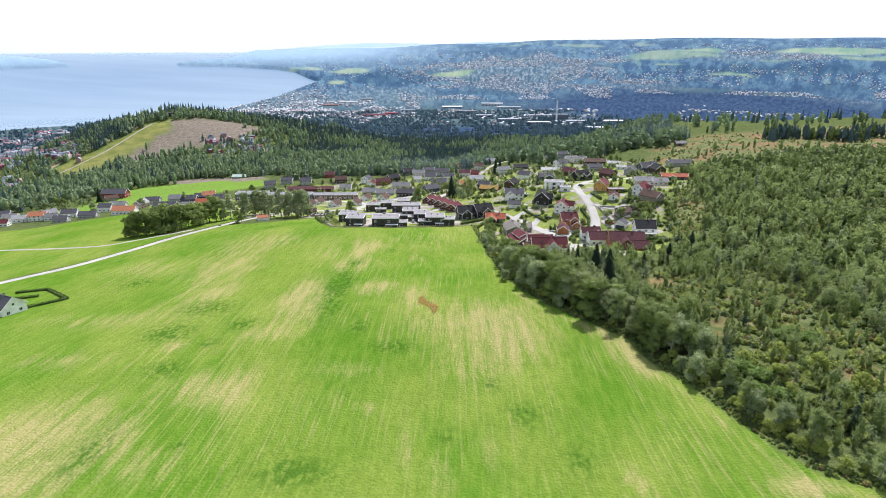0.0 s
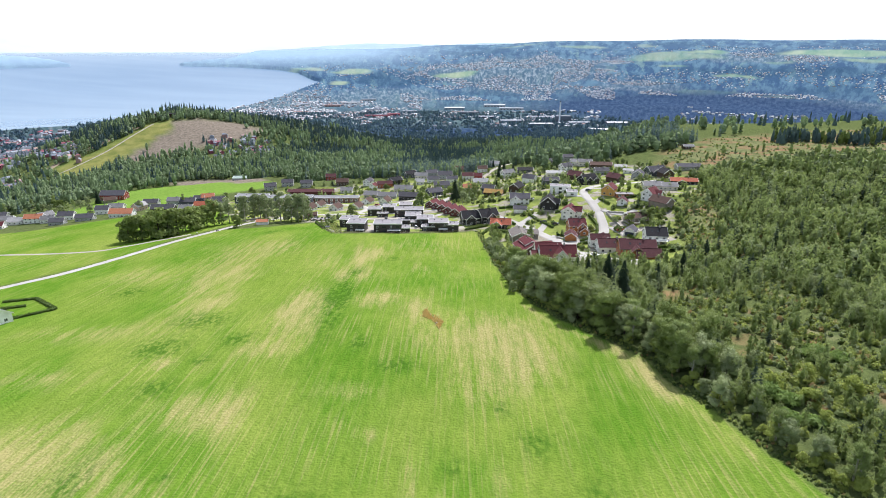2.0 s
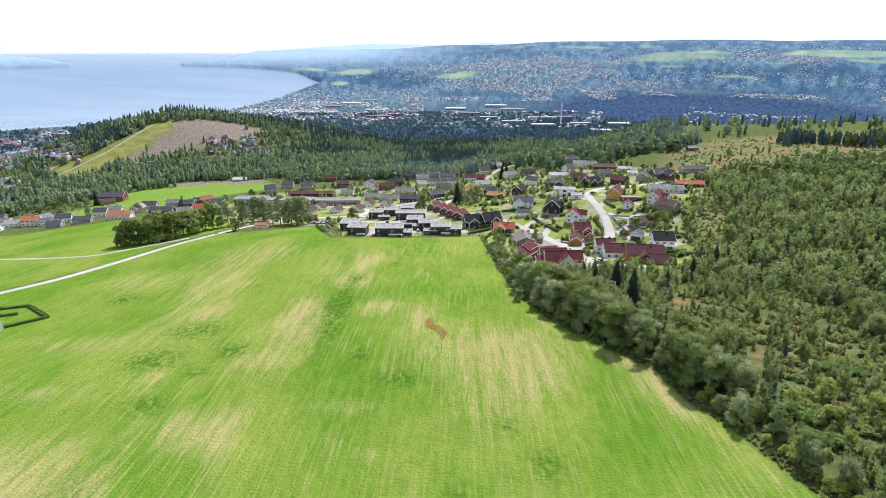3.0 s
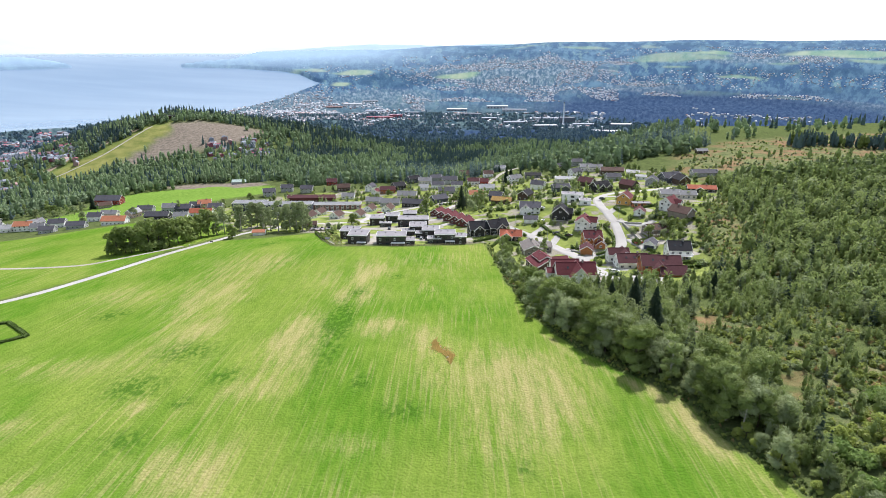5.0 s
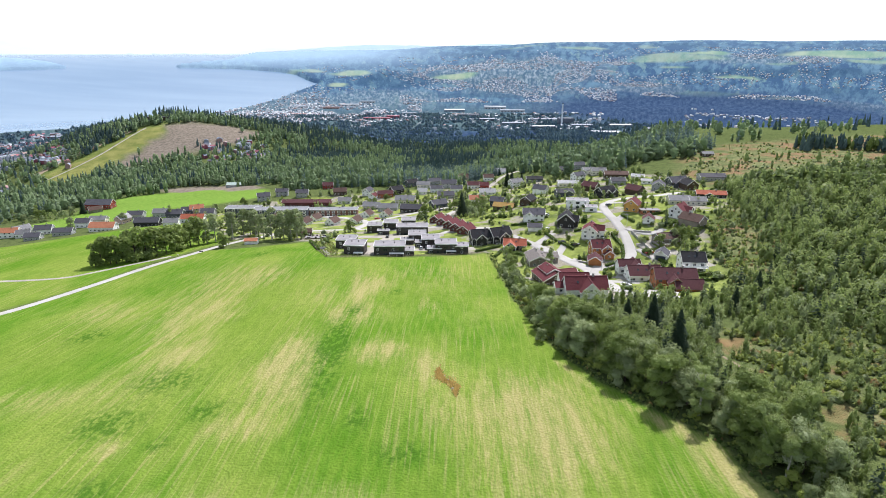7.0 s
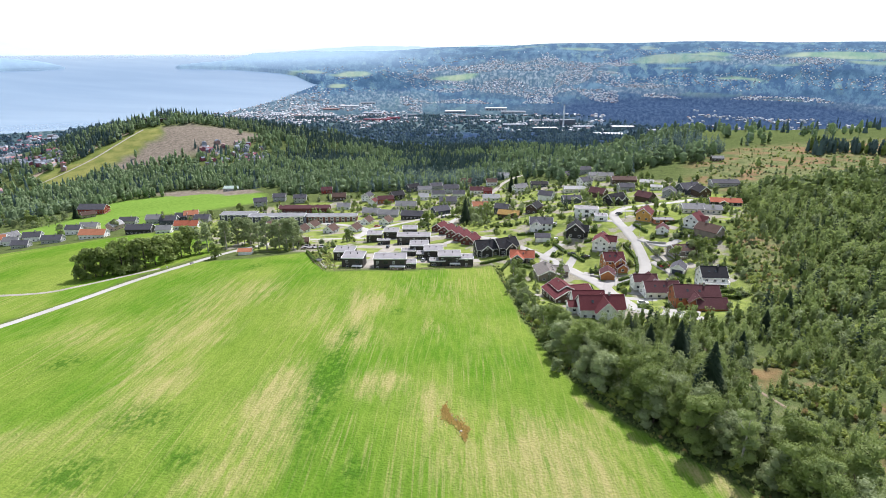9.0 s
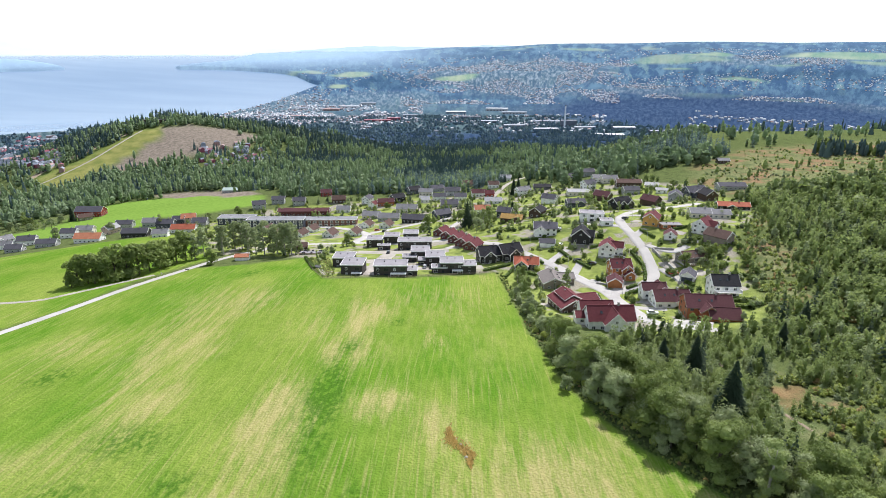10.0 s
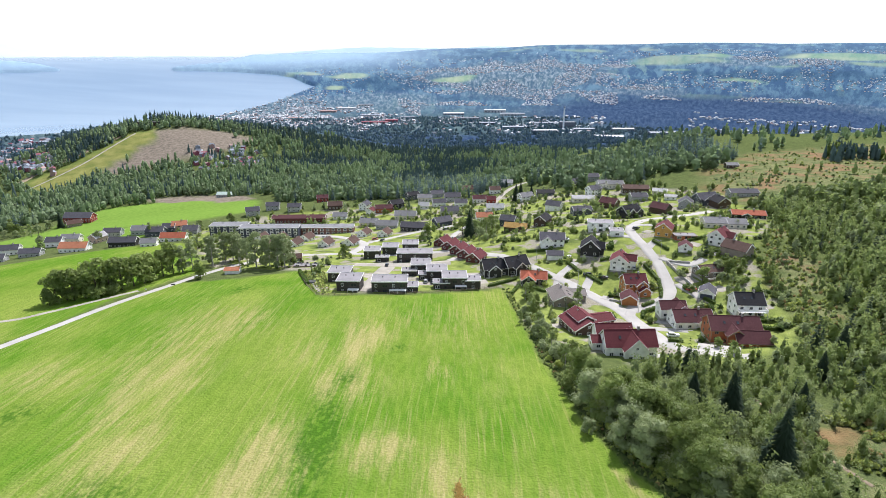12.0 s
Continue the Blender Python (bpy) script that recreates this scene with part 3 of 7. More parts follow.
    base = tint(n, l, base, tint(n, l, (0.14, 0.122, 0.1), (0.235, 0.2, 0.165), grain(n, l, 0.2, 10, space=W, lo=0.35, hi=0.65)), c[0])
    # valley floor and the farther side, with haze put into their blues
    flat = (1.0, 0.2, 1.0)
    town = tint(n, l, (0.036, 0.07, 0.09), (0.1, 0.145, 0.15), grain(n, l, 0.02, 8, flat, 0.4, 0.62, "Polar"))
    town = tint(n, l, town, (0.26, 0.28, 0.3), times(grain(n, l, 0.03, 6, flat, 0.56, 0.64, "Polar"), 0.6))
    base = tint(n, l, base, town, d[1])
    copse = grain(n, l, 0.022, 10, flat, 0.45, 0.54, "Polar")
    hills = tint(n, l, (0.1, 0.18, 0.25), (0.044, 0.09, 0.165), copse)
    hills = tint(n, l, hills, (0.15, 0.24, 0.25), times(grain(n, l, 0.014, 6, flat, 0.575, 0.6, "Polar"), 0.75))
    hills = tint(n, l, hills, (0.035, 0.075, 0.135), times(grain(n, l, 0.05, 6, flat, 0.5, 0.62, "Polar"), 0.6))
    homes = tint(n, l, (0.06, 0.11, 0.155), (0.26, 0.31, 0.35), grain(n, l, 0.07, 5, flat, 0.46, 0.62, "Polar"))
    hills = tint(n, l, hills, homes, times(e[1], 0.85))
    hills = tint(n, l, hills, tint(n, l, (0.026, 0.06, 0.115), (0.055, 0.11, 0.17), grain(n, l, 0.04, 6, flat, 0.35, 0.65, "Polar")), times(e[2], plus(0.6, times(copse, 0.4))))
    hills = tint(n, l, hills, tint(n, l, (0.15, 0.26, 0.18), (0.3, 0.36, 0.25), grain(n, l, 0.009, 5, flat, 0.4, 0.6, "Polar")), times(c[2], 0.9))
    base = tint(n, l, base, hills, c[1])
    # conifers, with cloud shade put into their dark blue
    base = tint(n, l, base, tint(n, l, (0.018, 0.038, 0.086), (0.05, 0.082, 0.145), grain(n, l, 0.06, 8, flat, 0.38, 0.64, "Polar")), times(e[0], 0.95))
    # pale haze colour laid over the farthest ground
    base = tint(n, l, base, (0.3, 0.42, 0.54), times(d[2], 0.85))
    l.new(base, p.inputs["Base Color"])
    p.inputs["Roughness"].default_value = 0.95
    p.inputs["Specular IOR Level"].default_value = 0.0
    bump(n, l, p, plus(fine, times(clump, 0.8)), 0.6, 0.35)
    return m


ground_sheet()


def lake_sheet():
    az = np.radians(np.arange(-62, -11.9, 0.5))
    rr = np.concatenate([np.arange(2150, 4700, 25), [4695]])
    A, R = np.meshgrid(az, rr)
    verts = np.stack([EYE[0] + R * np.sin(A), EYE[1] + R * np.cos(A), sea_level(R)], -1).reshape(-1, 3)
    na, faces = len(az), []
    for j in range(len(rr) - 1):
        for i in range(na - 1):
            faces.append((j * na + i, (j + 1) * na + i, (j + 1) * na + i + 1, j * na + i + 1)[::-1])
    me = bpy.data.meshes.new("lake")
    me.from_pydata(verts.tolist(), [], faces)
    me.polygons.foreach_set("use_smooth", np.ones(len(faces), bool))
    m, n, l, p = blank("lake_water")
    band = grain(n, l, 1.0, 5, (0.0012, 0.006, 0.01), 0.35, 0.7, "World", 0.3)
    l.new(tint(n, l, (0.125, 0.21, 0.325), (0.155, 0.245, 0.36), band), p.inputs["Base Color"])
    p.inputs["Roughness"].default_value = 0.24
    bump(n, l, p, grain(n, l, 0.05, 4, space="World"), 0.05, 1.0)
    me.materials.append(m)
    return tagged(new("water", me), "wide pale blue lake with smooth wind streaks", "lake", kind="structure")


lake_sheet()


def ribbon(name, line, width, material, label, category="road", lift=0.06, step=3.0, kerb=0.0):
    """A road laid on the land along a smooth line."""
    pts = []
    for i in range(len(line) - 1):
        p0, p1, p2, p3 = line[max(i - 1, 0)], line[i], line[i + 1], line[min(i + 2, len(line) - 1)]
        cnt = max(2, int(math.dist(p1, p2) / step))
        for k in range(cnt):
            t = k / cnt
            pts.append(tuple(0.5 * (2 * p1[d] + (p2[d] - p0[d]) * t + (2 * p0[d] - 5 * p1[d] + 4 * p2[d] - p3[d]) * t * t + (3 * p1[d] - p0[d] - 3 * p2[d] + p3[d]) * t ** 3) for d in (0, 1)))
    pts.append(line[-1])
    verts, faces = [], []
    cols = (-0.5, -0.25, 0, 0.25, 0.5)
    for i, (x, y) in enumerate(pts):
        ax, ay = pts[max(i - 1, 0)]
        bx, by = pts[min(i + 1, len(pts) - 1)]
        s = math.hypot(bx - ax, by - ay) or 1
        nx, ny = (by - ay) / s, -(bx - ax) / s
        wv = width * (1 + 0.04 * math.sin(i * 1.7) + 0.03 * math.sin(i * 0.6))
        row = [(x + nx * c * wv, y + ny * c * wv) for c in cols]
        hs = [height(*q) for q in row]
        top = max(hs[2], 0.5 * (hs[0] + hs[4])) + lift
        for q, h in zip(row, hs):
            verts.append((*q, 0.5 * (h + lift) + 0.5 * top + 0.03))
        verts.append((row[0][0] - nx * 0.3, row[0][1] - ny * 0.3, hs[0] - 0.3))
        verts.append((row[4][0] + nx * 0.3, row[4][1] + ny * 0.3, hs[4] - 0.3))
    for i in range(len(pts) - 1):
        a, b = i * 7, (i + 1) * 7
        for u, v in ((5, 0), (0, 1), (1, 2), (2, 3), (3, 4), (4, 6)):
            faces.append((a + u, a + v, b + v, b + u))
    me = bpy.data.meshes.new(name)
    me.from_pydata(verts, [], faces)
    me.polygons.foreach_set("use_smooth", np.ones(len(faces), bool))
    me.materials.append(material)
    return tagged(new(name, me), label, category, kind="structure")


STREET_A = [(86, 264), (79, 267), (67, 276), (63, 299), (60, 322), (52, 338), (42, 358), (28, 384), (18, 400), (5, 412), (-10, 440), (-8, 480), (12, 540), (24, 590)]
STREET_B = [(60, 320), (74, 326), (86, 338), (90, 362), (90, 384), (89, 402), (92, 420), (108, 440), (135, 455), (160, 470)]
ribbon("road", ROAD_WEST, 4.2, M["asphalt"], "narrow pale asphalt lane along the hay field")
ribbon("road", TRACK_WEST, 2.6, M["gravel"], "grey gravel farm track between two fields", lift=0.05)
ribbon("road", STREET_A, 6.2, M["asphalt"], "pale asphalt residential street between the houses")
ribbon("road", STREET_B, 6.0, M["asphalt"], "pale asphalt side street curving uphill", lift=0.1)
ribbon("road", [(-138, 412), (-110, 440), (-75, 440), (-40, 425), (-10, 425), (5, 412)], 5.5, M["asphalt"], "pale asphalt street behind the dark flats", lift=0.08)
ribbon("road", [(24, 590), (40, 640), (62, 690), (84, 738), (116, 839), (150, 930)], 6.0, M["gravel"], "light gravel road leading into the woods", lift=0.1)
ribbon("road", [(-665, 1316), (-682, 1250), (-699, 1182), (-722, 1122), (-742, 1073)], 3.0, M["gravel"], "pale ski track down the grassy hill", lift=0.4)
ribbon("road", [(-691, 1301), (-709, 1264), (-738, 1209), (-764, 1168), (-778, 1112)], 13.0, M["earth"], "bare earth strip down the ski hill", lift=0.3)
for line in ([(93, 372), (102, 362), (112, 366)], [(90, 384), (98, 394)], [(64, 300), (78, 296)], [(62, 316), (70, 335)], [(50, 346), (56, 360)], [(40, 362), (52, 378)], [(92, 345), (97, 328)], [(30, 380), (14, 372)], [(95, 425), (115, 420)], [(40, 357), (36, 345)], [(90, 400), (70, 415)]):
    ribbon("driveway", line, 4.0, M["asphalt"], "short paved driveway between street and house", "driveway", lift=0.1, step=1.5)
ribbon("pavement", [(-58, 372), (-46, 362), (-40, 350), (-40, 338)], 9.0, M["gravel"], "paved yard between the dark flats", "pavement", lift=0.05)
ribbon("pavement", [(-40, 372), (-15, 374), (8, 372)], 5.0, M["gravel"], "paved path behind the dark flats", "pavement", lift=0.05)
ribbon("pavement", [(98, 352), (100, 344)], 12.0, M["gravel"], "gravel yard beside the side street", "pavement", lift=0.08)
ribbon("road", [(-75, 440), (-72, 480), (-95, 520), (-120, 540)], 6.0, M["asphalt"], "paved street between white cottages", lift=0.12)
ribbon("road", [(-72, 480), (-50, 500), (-30, 515), (-10, 520)], 6.0, M["asphalt"], "paved street between white cottages", lift=0.12)
ribbon("pavement", [(72, 274), (84, 268)], 13.0, M["asphalt"], "asphalt turning place at the street's end", "pavement", lift=0.12, step=2.0)
ribbon("footpath", [(70, 244), (71, 238), (71, 215), (73, 205), (76, 195)], 0.9, M["earth"], "narrow stony footpath up the rough slope", "footpath", lift=0.08, step=1.5)
ribbon("footpath", [(-78, 357), (-75, 348), (-71, 337)], 1.6, M["gravel"], "pale gravel path beside the flats", "footpath", lift=0.08, step=1.5)
ribbon("pavement", [(-62, 356), (-40, 354), (-15, 356), (6, 360)], 7.0, M["gravel"], "paved parking lane between the dark flats", "pavement", lift=0.07)
ribbon("pavement", [(-49, 338), (-49, 365), (-46, 394)], 8.0, M["gravel"], "paved yard between dark flat-roofed houses", "pavement", lift=0.14)
ribbon("pavement", [(-66, 402), (-40, 397), (-12, 398)], 8.0, M["gravel"], "paved parking row behind the dark flats", "pavement", lift=0.16)

# ---- building blocks ----
def mesh_of(name, verts, faces, material, flat=True):
    me = bpy.data.meshes.new(name)
    me.from_pydata([tuple(v) for v in verts], [], faces)
    me.materials.append(material)
    return me


def part(name, me, parent, label="", at=None):
    ob = new(name, me)
    ob.parent = parent
    if at is not None:
        ob.matrix_basis = at
    return tagged(ob, label)


class Form:
    """Gathers the corners and faces of one mesh."""

    def __init__(self):
        self.v, self.f = [], []

    def box(self, x0, y0, z0, x1, y1, z1, m=None):
        k = len(self.v)
        c = [(x0, y0, z0), (x1, y0, z0), (x1, y1, z0), (x0, y1, z0), (x0, y0, z1), (x1, y0, z1), (x1, y1, z1), (x0, y1, z1)]
        self.v += [tuple(m @ Vector(q)) for q in c] if m else c
        self.f += [tuple(k + i for i in q) for q in ((3, 2, 1, 0), (4, 5, 6, 7), (0, 1, 5, 4), (1, 2, 6, 5), (2, 3, 7, 6), (3, 0, 4, 7))]
        return self

    def prism(self, outline, x0, x1, m=None):
        """An outline of (y, z) corners drawn out along x."""
        k, n = len(self.v), len(outline)
        c = [(x, y, z) for x in (x0, x1) for y, z in outline]
        self.v += [tuple(m @ Vector(q)) for q in c] if m else c
        self.f += [tuple(k + i for i in range(n)), tuple(k + n + i for i in reversed(range(n)))]
        self.f += [(k + i, k + n + i, k + n + (i + 1) % n, k + (i + 1) % n) for i in range(n)]
        return self

    def tube(self, a, b, ra, rb, sides=8):
        a, b = Vector(a), Vector(b)
        q = (b - a).to_track_quat("Z", "Y")
        k = len(self.v)
        for c, r in ((a, ra), (b, rb)):
            for i in range(sides):
                w = 6.2832 * i / sides
                self.v.append(tuple(c + q @ Vector((r * math.cos(w), r * math.sin(w), 0))))
        self.f += [(k + i, k + (i + 1) % sides, k + sides + (i + 1) % sides, k + sides + i) for i in range(sides)]
        self.f += [tuple(k + i for i in reversed(range(sides))), tuple(k + sides + i for i in range(sides))]
        return self

    def mesh(self, name, material):
        me = mesh_of(name, self.v, self.f, material)
        bm = bmesh.new()
        bm.from_mesh(me)
        bmesh.ops.recalc_face_normals(bm, faces=bm.faces)
        bm.to_mesh(me)
        bm.free()
        return me


def window_meshes(w, h, trim):
    fr = Form()
    t = 0.11
    fr.box(-w / 2, -0.06, 0, -w / 2 + t, 0.03, h).box(w / 2 - t, -0.06, 0, w / 2, 0.03, h).box(-w / 2 + t, -0.06, 0, w / 2 - t, 0.03, t).box(-w / 2 + t, -0.06, h - t, w / 2 - t, 0.03, h)
    fr.box(-0.04, -0.05, t, 0.04, 0.02, h - t)
    return fr.mesh("window_frame", trim), Form().box(-w / 2 + t, -0.02, t, w / 2 - t, 0.01, h - t).mesh("pane", M["glass"])


WINDOWS = {}


def window(parent, w, h, at, trim="trim"):
    key = (w, h, trim)
    if key not in WINDOWS:
        WINDOWS[key] = window_meshes(w, h, M[trim])
    fr, pane = WINDOWS[key]
    ob = part("window", fr, parent, at=at)
    part("pane", pane, ob)


def far_window(parent, w, h, at, trim="trim", rim=0.13):
    """A small far window: pale frame and dark pane in one."""
    key = (w, h, trim, rim, "far")
    if key not in WINDOWS:
        fr = Form().box(-w / 2, -0.05, 0, w / 2, 0.02, h).box(-w / 2 + rim, -0.08, rim, w / 2 - rim, -0.051, h - rim)
        me = fr.mesh("window", M[trim])
        me.materials.append(M["glass"])
        for p_ in me.polygons:
            p_.material_index = 1 if p_.index >= 6 else 0
        WINDOWS[key] = me
    part("window", WINDOWS[key], parent, at=at)


WORDS = {"roof_red": "red tiled", "roof_darkred": "dark red tiled", "roof_orange": "orange tiled", "roof_black": "black tiled", "roof_slate": "slate-grey", "roof_grey": "grey",
         "roof_brown": "brown tiled", "roof_pale": "pale metal", "roof_sod": "dry yellow sod", "roof_terracotta": "terracotta tiled", "roof_green": "pale green metal", "roof_taupe": "weathered grey-brown"}


def house(x, y, turn, wings, wall, roof, trim="trim", name="house", label="", chimney=True, sink=0.0, windows=True, group="houses on the hillside"):
    """A timber house of one or more gabled wings: (dx, dy, turn, length, width, wall height, pitch)."""
    base = min(height(x + a * 2.5, y + b * 2.5) for a in (-1, 0, 1) for b in (-1, 0, 1)) - sink
    top = max(height(x + a * 2.5, y + b * 2.5) for a in (-1, 0, 1) for b in (-1, 0, 1)) - sink
    floor_z = base * 0.5 + top * 0.5
    near = math.hypot(x - EYE[0], y - EYE[1]) < 345
    put = window if near else far_window
    hs = new(name)
    hs.matrix_basis = pose(x, y, floor_z, 0, 0, turn)
    for i, (dx, dy, tw, L, W, h, pitch) in enumerate(wings):
        m = pose(dx, dy, 0, 0, 0, tw)
        rise = math.tan(radians(pitch)) * W / 2
        o = W / 2
        part("wall", Form().prism([(-o, -0.0), (o, -0.0), (o, h), (0, h + rise), (-o, h)], -L / 2, L / 2).mesh("wall", M["wall_" + wall]), hs, at=m)
        part("foundation", Form().box(-L / 2 + 0.03, -o + 0.03, -2.5, L / 2 - 0.03, o - 0.03, 0.25).mesh("foundation", M["stone"]), hs, at=m)
        eave, th = 0.55, 0.2
        k = math.tan(radians(pitch))
        r = Form()
        for s in (-1, 1):
            r.prism([(0, h + rise + 0.03), (s * (o + eave), h - eave * k + 0.03), (s * (o + eave), h - eave * k + th), (0, h + rise + th + 0.03)], -L / 2 - 0.5, L / 2 + 0.5)
        part("roof", r.mesh("roof", M["roof_" + roof]), hs, at=m)
        if near:
            part("ridge", Form().box(-L / 2 - 0.45, -0.14, h + rise + th - 0.06, L / 2 + 0.45, 0.14, h + rise + th + 0.1).mesh("ridge", M["roof_" + roof]), hs, at=m)
        for e in (-1, 1):
            b = Form()
            ex = e * (L / 2 + 0.53)
            for s in (-1, 1):
                b.prism([(0, h + rise - 0.22), (s * (o + eave), h - eave * k - 0.24), (s * (o + eave), h - eave * k + th + 0.03), (0, h + rise + th + 0.06)], ex - 0.04, ex + 0.04)
            part("bargeboard", b.mesh("bargeboard", M[trim]), hs, at=m)
        for s in (-1, 1) if near else ():
            part("gutter", Form().box(-L / 2 - 0.5, s * (o + eave) - 0.07, h - eave * k - 0.02, L / 2 + 0.5, s * (o + eave) + 0.07, h - eave * k + 0.12).mesh("gutter", M[trim]), hs, at=m)
        for s in (-1, 1) if near else ():
            for e in (-1, 1):
                part("corner_board", Form().box(e * L / 2 - 0.08, s * o - 0.08, 0, e * L / 2 + 0.08, s * o + 0.08, h).mesh("corner_board", M[trim]), hs, at=m)
        if windows:
            rows = [0.9] if h < 4.4 else [0.9, 3.4]
            for z in rows:
                if z + 1.3 > h:
                    continue
                n = max(1, int(L / 3.2))
                for q in range(n):
                    u = (q + 0.5) / n * L - L / 2
                    for s, tz in ((-1, 0), (1, 180)) if near else ((-1, 0),):
                        put(hs, 1.4, 1.25, m @ pose(u, s * (o + 0.01), z, 0, 0, tz), trim)
                n = max(1, int(W / 3.4))
                for q in range(n):
                    u = (q + 0.5) / n * W - W / 2
                    for s, tz in ((-1, -90), (1, 90)):
                        put(hs, 1.3, 1.25, m @ pose(s * (L / 2 + 0.01), u, z, 0, 0, tz), trim)
            if rise > 1.9:
                for s, tz in ((-1, -90), (1, 90)):
                    put(hs, 1.0, 1.1, m @ pose(s * (L / 2 + 0.01), 0, h + 0.05, 0, 0, tz), trim)
        if i == 0:
            if chimney:
                cz = h + rise
                ch = part("chimney", Form().box(L * 0.16, -0.35, cz - 0.9, L * 0.16 + 0.7, 0.35, cz + 1.0).mesh("chimney", M["stone"]), hs, at=m)
                part("chimney_cap", Form().box(L * 0.16 - 0.08, -0.43, cz + 1.0, L * 0.16 + 0.78, 0.43, cz + 1.12).mesh("chimney_cap", M["darktrim"]), ch)
            if not near:
                continue
            if windows:
                for q in (-0.22, 0.05):
                    part("skylight", Form().box(-0.4, -0.55, 0, 0.4, 0.55, 0.09).mesh("skylight", M["glass"]), hs, at=m @ pose(L * q, -o * 0.5, h + rise * 0.5 + th + 0.04, pitch))
                d0, d1 = -L / 2 + 0.3, -L / 2 + 0.3 + L * 0.38
                part("veranda", Form().box(d0, -o - 2.5, -0.6, d1, -o - 0.08, 0.12).mesh("veranda", M["wood"]), hs, at=m)
                part("veranda_rail", Form().box(d0, -o - 2.5, 0.95, d1, -o - 2.4, 1.05).box(d0, -o - 2.5, 0.55, d1, -o - 2.42, 0.63).mesh("veranda_rail", M[trim]), hs, at=m)
                for q in range(5):
                    u = d0 + 0.05 + (d1 - d0 - 0.1) * q / 4
                    part("rail_post", Form().box(u - 0.05, -o - 2.49, 0.12, u + 0.05, -o - 2.39, 1.0).mesh("rail_post", M[trim]), hs, at=m)
            part("door", Form().box(-0.5, -0.05, 0.1, 0.5, 0.05, 2.2).mesh("door", M["wood"]), hs, at=m @ pose(L * 0.22, -o, 0.1))
            part("step", Form().box(-0.9, -1.1, -0.25, 0.9, -0.05, 0.1).mesh("step", M["stone"]), hs, at=m @ pose(L * 0.22, -o, 0))
    return tagged(hs, label or f"{wall} timber house with a {WORDS['roof_' + roof]} roof", "house", group)


def garage(x, y, turn, L, W, h, pitch, wall, roof, doors=1):
    g = house(x, y, turn, [(0, 0, 0, L, W, h, pitch)], wall, roof, name="garage", label=f"{wall} timber garage with a {WORDS['roof_' + roof]} roof", chimney=False, windows=False, group="garages")
    g["category"] = "garage"
    for k in range(doors):
        u = (k + 0.5) / doors * W - W / 2
        part("garage_door", Form().box(-0.06, -W / doors * 0.4, 0.05, 0.04, W / doors * 0.4, 2.25).mesh("garage_door", M["wall_navy"] if wall == "white" else M["wall_" + wall]), g, at=pose(-L / 2 - 0.02, u, 0))
    return g


